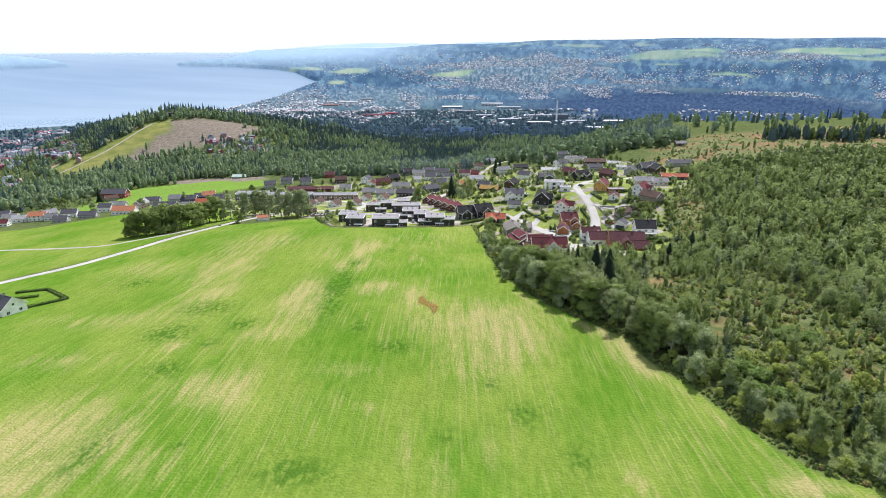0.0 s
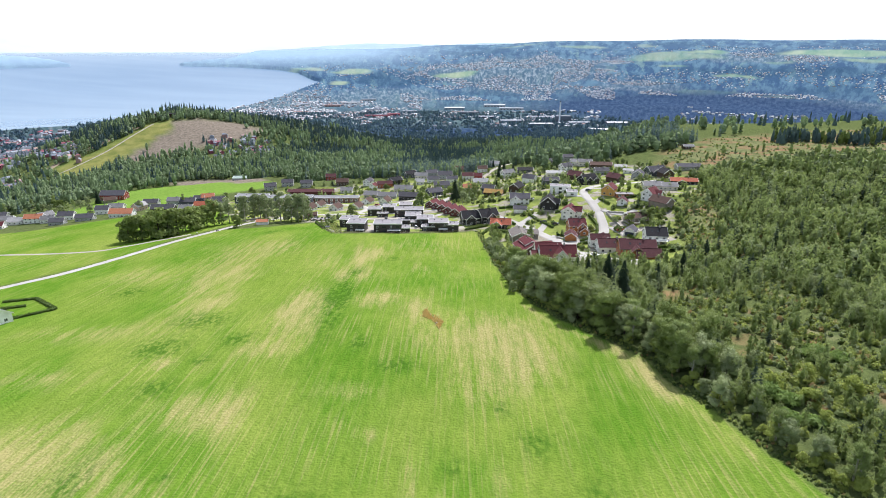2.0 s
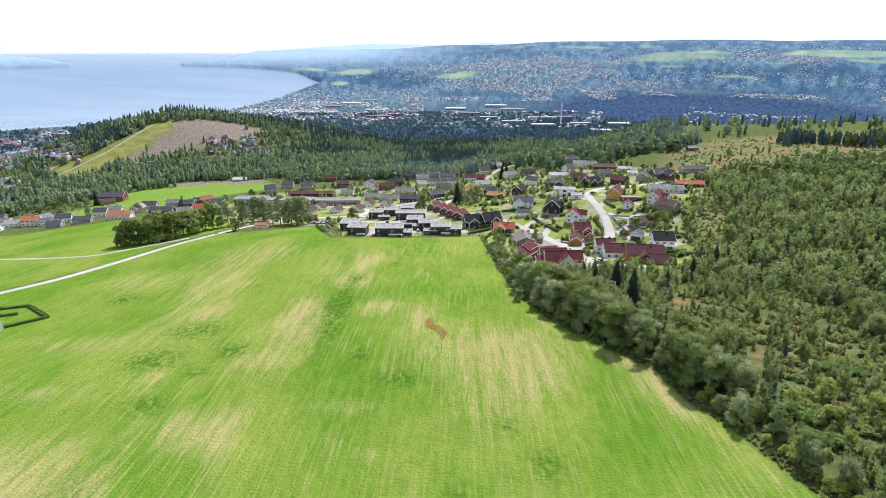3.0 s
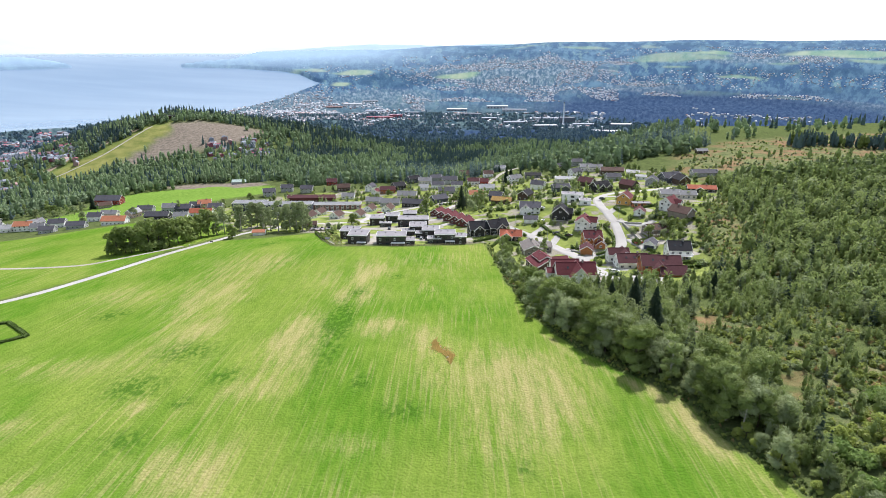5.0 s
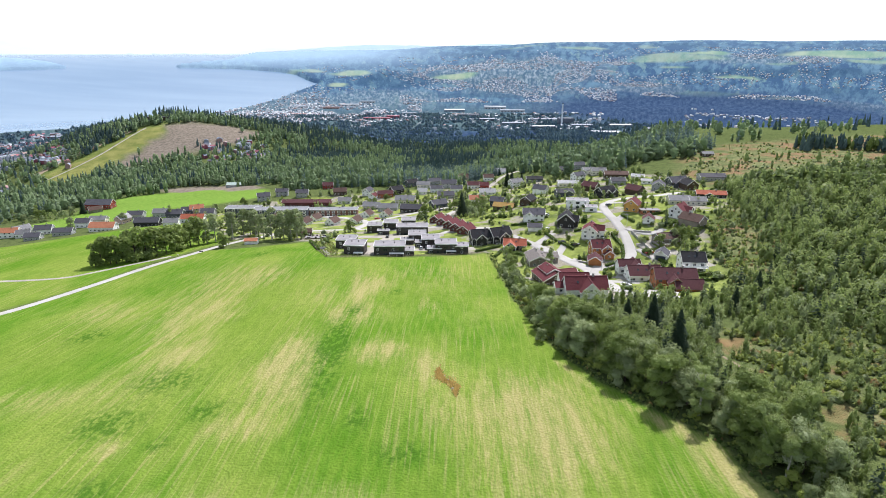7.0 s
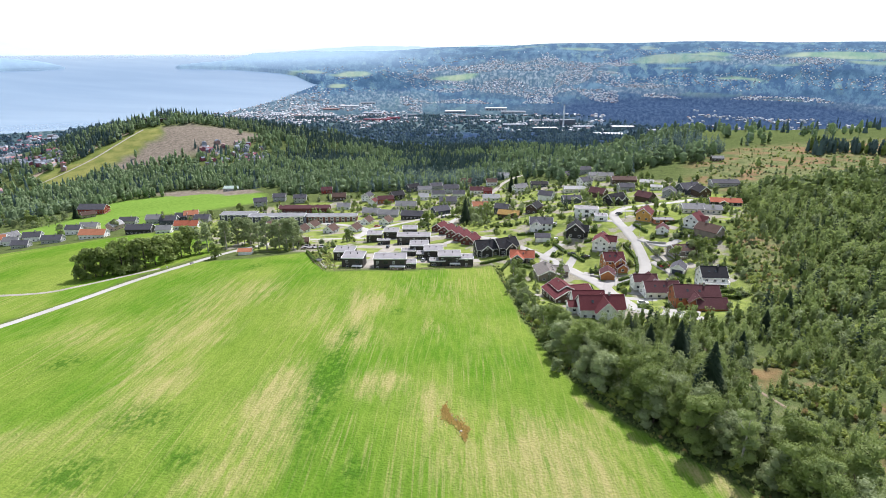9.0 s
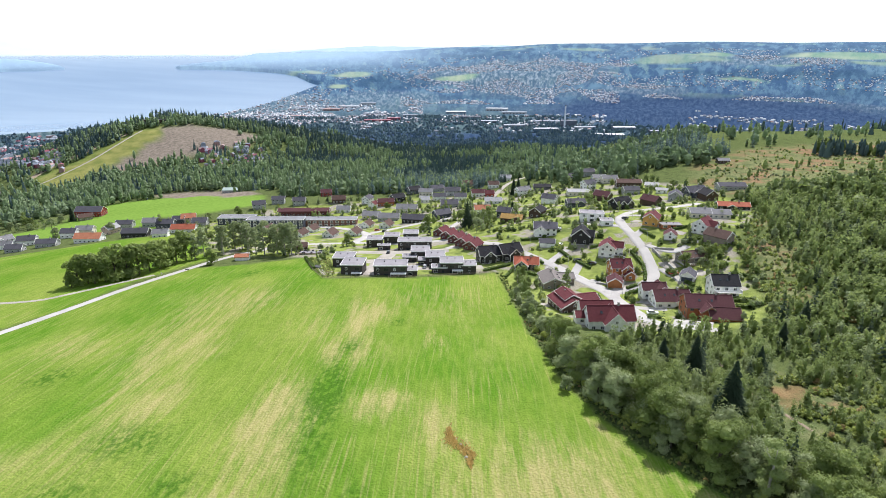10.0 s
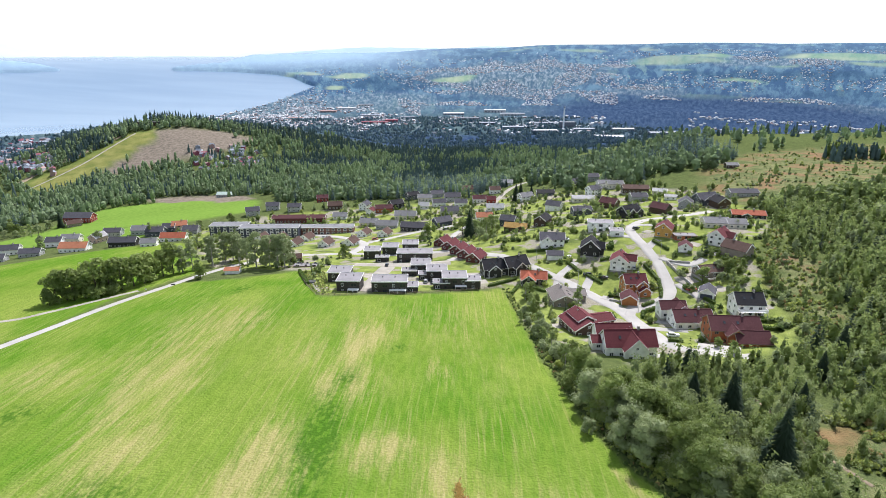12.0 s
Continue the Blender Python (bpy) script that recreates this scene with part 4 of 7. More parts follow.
def block(x, y, turn, L, W, h, wall="charcoal", name="flat_roofed_house", label="dark-stained flat-roofed house with a pale felt roof", deck=False, bands=1, rim="rim", felt="felt", group="dark flat-roofed houses"):
    """A flat-roofed house: walls, roof felt behind a pale rim, wide windows, vents."""
    z = min(height(x + a * L * 0.4, y + b * W * 0.4) for a in (-1, 1) for b in (-1, 1)) * 0.6 + height(x, y) * 0.4
    hs = new(name)
    hs.matrix_basis = pose(x, y, z, 0, 0, turn)
    part("wall", Form().box(-L / 2, -W / 2, 0, L / 2, W / 2, h).mesh("wall", M["wall_" + wall]), hs)
    part("foundation", Form().box(-L / 2 + 0.04, -W / 2 + 0.04, -2.5, L / 2 - 0.04, W / 2 - 0.04, 0.2).mesh("foundation", M["stone"]), hs)
    part("roof", Form().box(-L / 2 - 0.3, -W / 2 - 0.3, h, L / 2 + 0.3, W / 2 + 0.3, h + 0.16).mesh("roof", M[felt]), hs)
    e = 0.34
    for bx in ((-L / 2 - e, -W / 2 - e, L / 2 + e, -W / 2 - e + 0.14), (-L / 2 - e, W / 2 + e - 0.14, L / 2 + e, W / 2 + e), (-L / 2 - e, -W / 2 - e + 0.14, -L / 2 - e + 0.14, W / 2 + e - 0.14), (L / 2 + e - 0.14, -W / 2 - e + 0.14, L / 2 + e, W / 2 + e - 0.14)):
        part("parapet", Form().box(bx[0], bx[1], h - 0.12, bx[2], bx[3], h + 0.34).mesh("parapet", M[rim]), hs)
    for q in (0.2, 0.55):
        part("roof_vent", Form().tube((L * (q - 0.4), W * 0.12, h + 0.16), (L * (q - 0.4), W * 0.12, h + 0.95), 0.2, 0.2, 10).mesh("roof_vent", M["darktrim"]), hs)
    rows = [0.7] if h < 4.4 else [0.7, 3.5] if h < 8 else [0.9, 4.0, 6.6]
    for zz in rows:
        n = max(1, int(L / (3.6 if L < 30 else 4.6)))
        for q in range(n):
            u = (q + 0.5) / n * L - L / 2
            wide = 2.2 if (q + len(rows)) % 2 else 1.1
            for s, tz in ((-1, 0), (1, 180)) if L < 30 else ((-1, 0),):
                if L < 30:
                    window(hs, wide, 1.5, pose(u, s * (W / 2 + 0.01), zz, 0, 0, tz), "darktrim" if q % 2 else "trim")
                else:
                    far_window(hs, 2.6, 2.0, pose(u, s * (W / 2 + 0.01), zz + 0.4, 0, 0, tz), "trim", 0.38)
        for s, tz in ((-1, -90), (1, 90)):
            window(hs, 1.6, 1.4, pose(s * (L / 2 + 0.01), W * 0.1, zz, 0, 0, tz), "darktrim")
    if deck:
        for q in (0.02, 0.24, 0.46):
            part("canopy_post", Form().box(L * q - 0.06, -W / 2 - 2.3, 0.28, L * q + 0.06, -W / 2 - 2.18, 2.6).mesh("canopy_post", M["trim"]), hs)
        part("canopy", Form().box(0, -W / 2 - 2.5, 2.6, L * 0.48, -W / 2 - 0.06, 2.72).mesh("canopy", M["trim"]), hs, "white terrace canopy")
        part("deck", Form().box(-L * 0.1, -W / 2 - 2.6, 0.02, L / 2, -W / 2 - 0.02, 0.28).mesh("deck", M["wood"]), hs)
        for q in range(6):
            u = -L * 0.1 + (q + 0.1) * L * 0.6 / 5.2
            part("rail_post", Form().box(u - 0.05, -W / 2 - 2.6, 0.28, u + 0.05, -W / 2 - 2.5, 1.25).mesh("rail_post", M["darktrim"]), hs)
        part("handrail", Form().box(-L * 0.1, -W / 2 - 2.62, 1.25, L / 2, -W / 2 - 2.48, 1.33).mesh("handrail", M["darktrim"]), hs)
    return tagged(hs, label, "house", group)

# ---- houses, flats, school and farm ----
house(47.4, 271.2, 2, [(0, 0, 0, 16.5, 8.5, 4.5, 42), (0.8, -2.6, 90, 9, 7.6, 4.3, 45), (-3, 7.6, 0, 12, 7, 4.4, 36), (-9.3, 4, 0, 4, 5, 3, 28)], 'white', 'red', label='white timber house with red tiled roof and front gable')
house(37.1, 295.9, 16, [(0, 0, 90, 13, 11, 3.4, 27), (0.5, 1, 90, 9, 6.5, 5.6, 27), (9.5, 3, 0, 9, 7, 2.8, 20)], 'brown', 'red', label='dark brown chalet with stepped red tiled roofs')
house(81.2, 303.1, 2, [(0, 0, 0, 14.5, 9, 3.6, 34), (3.5, -3.0, 90, 5, 5, 3.7, 38), (-4, 9, 0, 10, 6, 4.2, 36), (-1, 8, 90, 8, 5, 4.4, 36)], 'white', 'darkred', label='white timber house with dark red roof and dormer gable')
house(88.7, 284.2, -4, [(0, 2, 0, 17, 10, 5, 33), (4, -5, 0, 11, 8, 3.4, 33), (-1, -2.5, 90, 7, 6, 4.4, 36)], 'rust', 'darkred', trim='wood', label='large rust-brown house with dark red tiled roofs')
house(105.7, 310.1, -3, [(0, 0, 0, 10.5, 9, 5.6, 36)], 'white', 'black', label='tall white house with black tiled roof and balcony')
garage(99.1, 330.3, 62, 7.5, 6, 2.8, 34, 'white', 'slate')
garage(65.7, 330.4, 78, 7, 6.5, 2.7, 33, 'orange', 'darkred', doors=2)
house(70.6, 342.0, 4, [(0, 0, 0, 9.5, 8, 5.4, 36), (2.2, -2.5, 90, 6.5, 5, 5, 40), (3, -5.5, 90, 4, 5, 2.8, 35)], 'orange', 'red', label='orange and white house with red roof and gables')
house(71.0, 366.5, 70, [(0, 0, 0, 10, 8, 5, 36), (1, -4.5, 90, 6, 5.5, 5, 38)], 'white', 'red')
house(61.3, 387.1, 75, [(0, 0, 0, 10.5, 9.5, 4.6, 40), (0, -3.4, 90, 7, 6, 4.2, 40)], 'black', 'black', label='black timber house with white trimmed gables')
house(44.6, 407.4, -6, [(0, 0, 0, 13, 9, 5, 30), (-3, -4, 90, 6, 6, 4.6, 34)], 'white', 'slate', label='white house with grey tiled roof above a garage')
garage(42.7, 386.8, -6, 8, 6, 2.8, 26, 'white', 'slate', doors=2)
house(27.9, 357.8, -6, [(0, 0, 0, 12, 7.5, 3.2, 33), (-2.5, -3, 90, 7, 6, 3.2, 36)], 'black', 'orange', label='dark house with orange-red tiled roof beside the street')
house(36.5, 331.0, 4, [(0, 0, 90, 13, 10, 3.6, 24), (7, 4, 0, 8, 7, 3, 22)], 'taupe', 'taupe', label='grey-brown house with a pale weathered roof beside the street')
block(75.0, 423.7, -8, 14, 8, 5.6, wall='white', label='white modern house with overhanging flat roofs', name='modern_house', group='houses on the hillside')
block(80.6, 409.2, -8, 7, 7, 3.0, wall='white', label='white modern garage wing with flat roof', name='modern_house', group='houses on the hillside')
house(102.4, 460.6, 30, [(0, 0, 0, 13, 9, 4.6, 38), (-3.5, -2, 90, 8, 6.5, 4.4, 40), (4, -2, 90, 7.5, 6, 4.2, 40)], 'black', 'black', label='black timber house with three white-trimmed gables')
house(103.9, 401.0, 62, [(0, 0, 0, 9.5, 8, 4.6, 36)], 'yellow', 'red', label='ochre yellow house with red tiled roof')
house(137.5, 416.1, -3, [(0, 0, 0, 13, 9, 3.2, 26), (11, -1, 0, 10, 8, 3, 26)], 'cream', 'grey')
house(125.8, 383.5, 48, [(0, 0, 0, 10.5, 8, 5, 38), (1, -4, 90, 6, 5, 4.6, 40)], 'white', 'red')
house(127.3, 366.4, 130, [(0, 0, 0, 12, 9, 4.6, 32)], 'taupe', 'brown')
house(107.6, 350.0, 14, [(0, 0, 0, 12, 8, 3, 26)], 'taupe', 'brown')
house(106.6, 377.4, 70, [(0, 0, 0, 6.5, 6, 2.6, 34)], 'white', 'darkred', chimney=False)
block(111.8, 392.6, 0, 11, 5, 2.4, wall='rust', name='shed', label='red-brown flat-roofed shed beside a lawn', rim='wood', group='sheds')
house(169.6, 444.2, -9, [(0, 0, 0, 19, 8, 2.9, 24), (-2, -3, 90, 6, 5, 2.9, 26)], 'black', 'orange', label='long dark house with bright orange tiled roof')
house(166.7, 499.0, 18, [(0, 0, 0, 15, 9, 4.8, 36), (-3, -3, 90, 8, 6, 4.6, 38), (4, -3, 90, 8, 6, 4.6, 38)], 'slate', 'slate')
house(150.2, 490.6, 68, [(0, 0, 0, 10, 9, 4.2, 34)], 'grey', 'slate')
house(170.4, 483.8, 100, [(0, 0, 0, 11, 9, 4.5, 36)], 'brown', 'black')
house(127.0, 473.0, 132, [(0, 0, 0, 11, 9, 4.2, 32)], 'brown', 'darkred', trim='darktrim')
house(104.8, 516.2, 140, [(0, 0, 0, 12, 9, 4.2, 34)], 'brown', 'darkred')
house(93.9, 554.6, 0, [(0, 0, 0, 17, 10, 3.2, 18)], 'cream', 'pale')
house(150.8, 544.7, -18, [(0, 0, 0, 10, 8, 3, 20)], 'cream', 'pale')
house(151.4, 522.5, -18, [(0, 0, 0, 8, 6, 2.8, 20)], 'white', 'pale', chimney=False)
house(79.8, 495.7, 8, [(0, 0, 0, 13, 8, 4, 28), (2, -2, 90, 7, 6, 4, 30)], 'slate', 'slate')
house(66.7, 529.7, 150, [(0, 0, 0, 11, 8, 4.8, 34)], 'white', 'slate')
house(52.6, 591.3, 28, [(0, 0, 0, 12, 8, 4.8, 34)], 'white', 'grey')
house(71.2, 601.7, 0, [(0, 0, 0, 15, 8, 3.4, 24)], 'slate', 'black')
house(100.2, 620.7, 0, [(0, 0, 0, 12, 8, 5, 30)], 'white', 'slate')
house(107.0, 575.9, 30, [(0, 0, 0, 11, 8, 5, 34)], 'white', 'slate')
house(119.2, 634.8, 10, [(0, 0, 0, 11, 8, 4.5, 30)], 'grey', 'slate')
house(136.9, 562.1, -3, [(0, 0, 0, 20, 9, 4, 26)], 'brown', 'brown')
house(130.0, 530.7, 5, [(0, 0, 0, 12, 8, 4, 28)], 'grey', 'slate')
house(128.2, 590.6, 5, [(0, 0, 0, 13, 8, 4, 28)], 'cream', 'grey')
house(121.6, 600.5, 5, [(0, 0, 0, 11, 8, 4, 28)], 'white', 'grey')
house(48.5, 466.4, 60, [(0, 0, 0, 11, 8, 4.6, 34)], 'brown', 'black')
house(199.3, 513.4, 0, [(0, 0, 0, 20, 9, 3.2, 24)], 'grey', 'slate')
house(30.4, 460.8, -16, [(0, 0, 0, 14, 9, 3.2, 24), (4, -2, 90, 7, 6, 3.2, 26)], 'brown', 'sod', trim='wood', label='brown log house with a dry yellow sod roof')
house(9.8, 372.5, 12, [(0, 0, 0, 12, 9, 4.6, 38), (-1, -3, 90, 7, 6, 4.4, 40)], 'black', 'black', label='black timber chalet with black tiled gables')
house(20.4, 374.5, 25, [(0, 0, 0, 12, 9, 4.6, 38), (0, -3, 90, 8, 6, 4.4, 40)], 'black', 'black', label='black timber chalet with black tiled gables')
house(-16.8, 447.1, 62, [(0, 0, 0, 9.5, 8, 2.9, 34)], 'maroon', 'red', label='dark red timber terrace house with red tiled roof')
house(-11.7, 433.2, 62, [(0, 0, 0, 9.5, 8, 2.9, 34)], 'maroon', 'red', label='dark red timber terrace house with red tiled roof')
house(-6.8, 419.7, 62, [(0, 0, 0, 9.5, 8, 2.9, 34)], 'maroon', 'red', label='dark red timber terrace house with red tiled roof')
house(-2.4, 408.5, 62, [(0, 0, 0, 9.5, 8, 2.9, 34)], 'maroon', 'red', label='dark red timber terrace house with red tiled roof')
house(2.2, 398.7, 62, [(0, 0, 0, 9.5, 8, 2.9, 34)], 'maroon', 'red', label='dark red timber terrace house with red tiled roof')
block(-58.0, 343.6, -2, 10.4, 10.5, 6.0, deck=True)
block(-65.9, 362.1, -2, 10.4, 9.6, 6.0)
block(-39.7, 342.6, 2, 15.9, 8.9, 6.0, deck=True)
block(-30.4, 343.0, 2, 6.9, 6.1, 3.2)
block(-32.3, 409.5, 2, 19.9, 8.6, 6.0)
block(-58.4, 423.9, 2, 9.4, 8.8, 6.0)
block(-48.5, 432.9, 2, 9.4, 8.8, 6.0)
block(-36.8, 438.7, 2, 9.4, 8.8, 6.0)
block(-51.0, 410.3, 2, 7.4, 3.5, 3.2)
block(-27.4, 380.4, 2, 9.9, 9.6, 6.0)
block(-18.9, 366.5, 2, 9.9, 9.6, 6.0)
block(-10.2, 353.3, 2, 11.4, 9.6, 6.0, deck=True)
block(-16.3, 350.2, 2, 7.4, 5.3, 3.2)
block(-24.0, 366.8, 2, 7.4, 5.3, 3.2)
block(-1.6, 351.9, 2, 6.9, 7.0, 4.6)
block(-33.0, 374.4, 2, 7.4, 5.3, 3.2)
block(-154.7, 537.9, 3, 46, 11, 9.6, wall='navy', name='school_building', label='long dark blue school building with grey flat roof', rim='rim', felt='slatefelt', group='school')
block(-193.1, 555.1, 3, 30, 12, 9.2, wall='navy', name='school_building', label='dark school wing with a grey flat roof', rim='rim', felt='slatefelt', group='school')
block(-113.2, 549.1, 3, 46, 10, 6.6, wall='brick', name='school_building', label='long brick school wing with grey roof', rim='rim', felt='slatefelt', group='school')
house(-146.2, 596.0, 3, [(0, 0, 0, 46, 12, 4.5, 16)], 'maroon', 'darkred', chimney=False, label='long red-roofed hall behind the school')
house(-98.3, 480.4, 72, [(0, 0, 0, 9.5, 8, 3.0, 36)], 'white', 'brown', label='white gabled cottage with brown tiled roof')
house(-80.8, 479.0, 72, [(0, 0, 0, 9.5, 8, 3.0, 36)], 'white', 'brown', label='white gabled cottage with brown tiled roof')
house(-77.5, 520.5, 72, [(0, 0, 0, 9.5, 8, 3.0, 36)], 'white', 'brown', label='white gabled cottage with brown tiled roof')
house(-60.8, 510.5, 72, [(0, 0, 0, 9.5, 8, 3.0, 36)], 'white', 'brown', label='white gabled cottage with brown tiled roof')
house(-119.5, 512.6, 72, [(0, 0, 0, 9.5, 8, 3.0, 36)], 'white', 'brown', label='white gabled cottage with brown tiled roof')
house(-121.4, 486.5, 72, [(0, 0, 0, 9.5, 8, 3.0, 36)], 'white', 'brown', label='white gabled cottage with brown tiled roof')
house(-156.2, 520.2, 72, [(0, 0, 0, 9.5, 8, 3.0, 36)], 'white', 'brown', label='white gabled cottage with brown tiled roof')
house(-138.1, 484.8, 72, [(0, 0, 0, 9.5, 8, 3.0, 36)], 'white', 'brown', label='white gabled cottage with brown tiled roof')
house(-141.2, 517.5, 72, [(0, 0, 0, 9.5, 8, 3.0, 36)], 'white', 'brown', label='white gabled cottage with brown tiled roof')
house(-63.2, 550.5, -4, [(0, 0, 0, 17, 9, 3.6, 33)], 'grey', 'grey')
house(-39.5, 524.1, -8, [(0, 0, 0, 20, 9, 3.6, 33)], 'black', 'slate')
house(-18.6, 529.3, 30, [(0, 0, 0, 13, 9, 4.4, 33)], 'navy', 'slate')
house(-13.0, 585.3, 6, [(0, 0, 0, 15, 9, 4, 33)], 'grey', 'slate')
house(-50.8, 585.2, -4, [(0, 0, 0, 18, 10, 3.6, 33)], 'cream', 'grey')
house(-80.4, 569.9, -4, [(0, 0, 0, 15, 9, 3.4, 33)], 'cream', 'grey')
house(-73.2, 616.1, 10, [(0, 0, 0, 15, 8, 4, 33)], 'rust', 'darkred')
house(-62.9, 626.3, 30, [(0, 0, 0, 12, 9, 5, 33)], 'black', 'black')
house(-92.2, 628.5, 70, [(0, 0, 0, 10, 8, 5, 33)], 'white', 'slate')
house(-84.1, 609.8, 70, [(0, 0, 0, 8, 7, 4, 33)], 'white', 'red')
house(-49.6, 658.5, 30, [(0, 0, 0, 12, 8, 5, 33)], 'slate', 'black')
house(-36.7, 647.7, 0, [(0, 0, 0, 13, 8, 4, 33)], 'cream', 'grey')
house(-26.1, 665.9, 20, [(0, 0, 0, 12, 8, 4, 33)], 'grey', 'slate')
house(-10.5, 641.0, 5, [(0, 0, 0, 15, 9, 5, 33)], 'grey', 'slate')
house(-36.6, 619.4, 0, [(0, 0, 0, 9, 8, 3, 33)], 'white', 'pale')
house(8.4, 688.0, -5, [(0, 0, 0, 16, 8, 4, 33)], 'pink', 'brown')
house(14.5, 618.3, 5, [(0, 0, 0, 13, 8, 4, 33)], 'white', 'darkred')
house(24.1, 606.0, 0, [(0, 0, 0, 8, 7, 4, 33)], 'red', 'red')
house(46.5, 695.4, -10, [(0, 0, 0, 11, 8, 4, 33)], 'white', 'pale')
house(25.1, 570.5, 0, [(0, 0, 0, 14, 8, 3, 33)], 'white', 'pale')
house(13.4, 526.0, 5, [(0, 0, 0, 12, 8, 4, 33)], 'white', 'terracotta')
house(28.2, 490.4, -20, [(0, 0, 0, 10, 8, 4.5, 33)], 'navy', 'slate')
house(-143.0, 678.8, 10, [(0, 0, 0, 11, 8, 5, 33)], 'red', 'darkred')
house(-121.5, 634.6, 10, [(0, 0, 0, 13, 9, 4, 33)], 'brown', 'brown')
house(-110.8, 601.3, 0, [(0, 0, 0, 12, 8, 3, 33)], 'white', 'grey')
house(-2.9, 614.6, 5, [(0, 0, 0, 11, 8, 4, 33)], 'white', 'slate')
house(30.3, 648.1, 5, [(0, 0, 0, 10, 8, 4, 33)], 'white', 'brown')
house(-22.7, 623.2, 10, [(0, 0, 0, 12, 8, 4, 33)], 'white', 'slate')
house(-159.4, 631.0, 5, [(0, 0, 0, 12, 8, 5, 33)], 'grey', 'slate')
house(-183.0, 641.5, 5, [(0, 0, 0, 12, 8, 5, 33)], 'grey', 'slate')
house(-196.6, 622.4, 20, [(0, 0, 0, 12, 9, 5, 33)], 'grey', 'slate')
garage(-130.3, 391.2, 5, 7.5, 5, 2.6, 22, 'white', 'terracotta')
house(-105.0, 424.0, 10, [(0, 0, 0, 8, 6, 2.8, 28)], 'brown', 'brown', chimney=False, label='small dark timber store house with brown roof')
block(-93.0, 403.5, 0, 14, 4, 1.2, wall='taupe', name='terrace', label='low timber terrace with white canopy beside the field', group='sheds', rim='wood')
house(-428.2, 725.9, 2, [(0, 0, 0, 30, 14, 6.5, 34)], 'red', 'slate', chimney=False, name='barn', label='big red timber barn with a slate-grey roof')
house(-423.7, 706.9, 40, [(0, 0, 0, 14, 9, 4, 34)], 'taupe', 'brown', chimney=False)
house(-337.5, 937.6, 3, [(0, 0, 0, 34, 18, 4.5, 14)], 'grey', 'green', chimney=False, name='riding_hall', label='long farm hall with a pale green metal roof')
house(-356.8, 526.1, 15, [(0, 0, 0, 13, 9, 4.6, 33)], 'white', 'slate')
house(-331.0, 512.8, 8, [(0, 0, 0, 15, 8, 3.6, 33)], 'grey', 'slate')
house(-332.8, 544.0, 5, [(0, 0, 0, 12, 9, 4.6, 33)], 'white', 'slate')
house(-299.0, 516.6, 4, [(0, 0, 0, 20, 10, 4, 33)], 'white', 'terracotta')
house(-324.4, 552.3, 5, [(0, 0, 0, 14, 8, 4.5, 33)], 'cream', 'grey')
house(-301.0, 550.0, 70, [(0, 0, 0, 11, 9, 4.6, 33)], 'pink', 'pale')
house(-263.1, 520.8, 4, [(0, 0, 0, 20, 9, 4.4, 33)], 'black', 'slate')
house(-236.0, 506.9, 10, [(0, 0, 0, 11, 8, 3.6, 33)], 'white', 'grey')
house(-230.0, 533.6, 4, [(0, 0, 0, 19, 9, 3.8, 33)], 'white', 'orange')
house(-258.8, 561.9, 5, [(0, 0, 0, 14, 9, 4.6, 33)], 'slate', 'slate')
house(-275.7, 570.1, 5, [(0, 0, 0, 13, 9, 4.4, 33)], 'grey', 'grey')
house(-246.9, 580.4, 20, [(0, 0, 0, 12, 9, 4.8, 33)], 'pink', 'terracotta')
house(-228.8, 562.4, 5, [(0, 0, 0, 12, 9, 4.4, 33)], 'grey', 'slate')
house(-298.7, 568.7, 5, [(0, 0, 0, 14, 8, 4, 33)], 'grey', 'slate')
house(-378.5, 528.7, 60, [(0, 0, 0, 12, 9, 4.8, 33)], 'white', 'grey')
house(-350.2, 502.9, 10, [(0, 0, 0, 12, 8, 3.4, 33)], 'grey', 'slate')
house(-254.1, 576.9, 5, [(0, 0, 0, 10, 8, 4, 33)], 'slate', 'slate')
house(-383.2, 520.6, 10, [(0, 0, 0, 15, 9, 5, 33)], 'white', 'terracotta')
house(-412.8, 524.9, 10, [(0, 0, 0, 12, 8, 4.6, 33)], 'white', 'grey')
house(-512.7, 645.0, 10, [(0, 0, 0, 12, 8, 4.6, 33)], 'grey', 'slate')
house(-368.6, 517.5, 10, [(0, 0, 0, 11, 8, 3.6, 33)], 'white', 'grey')
house(-404.0, 502.9, 10, [(0, 0, 0, 10, 8, 3.6, 33)], 'white', 'red')
house(-398.9, 518.6, 10, [(0, 0, 0, 12, 8, 3.6, 33)], 'white', 'pale')
house(-167.7, 198.7, -22, [(0, 0, 0, 13, 9, 3.6, 36)], 'white', 'slate', label='white house with slate roof beside a hedged garden')
house(237.9, 617.4, 0, [(0, 0, 0, 10, 7, 2.8, 26)], 'brown', 'grey', chimney=False, label='small dark cabin on the clearing')

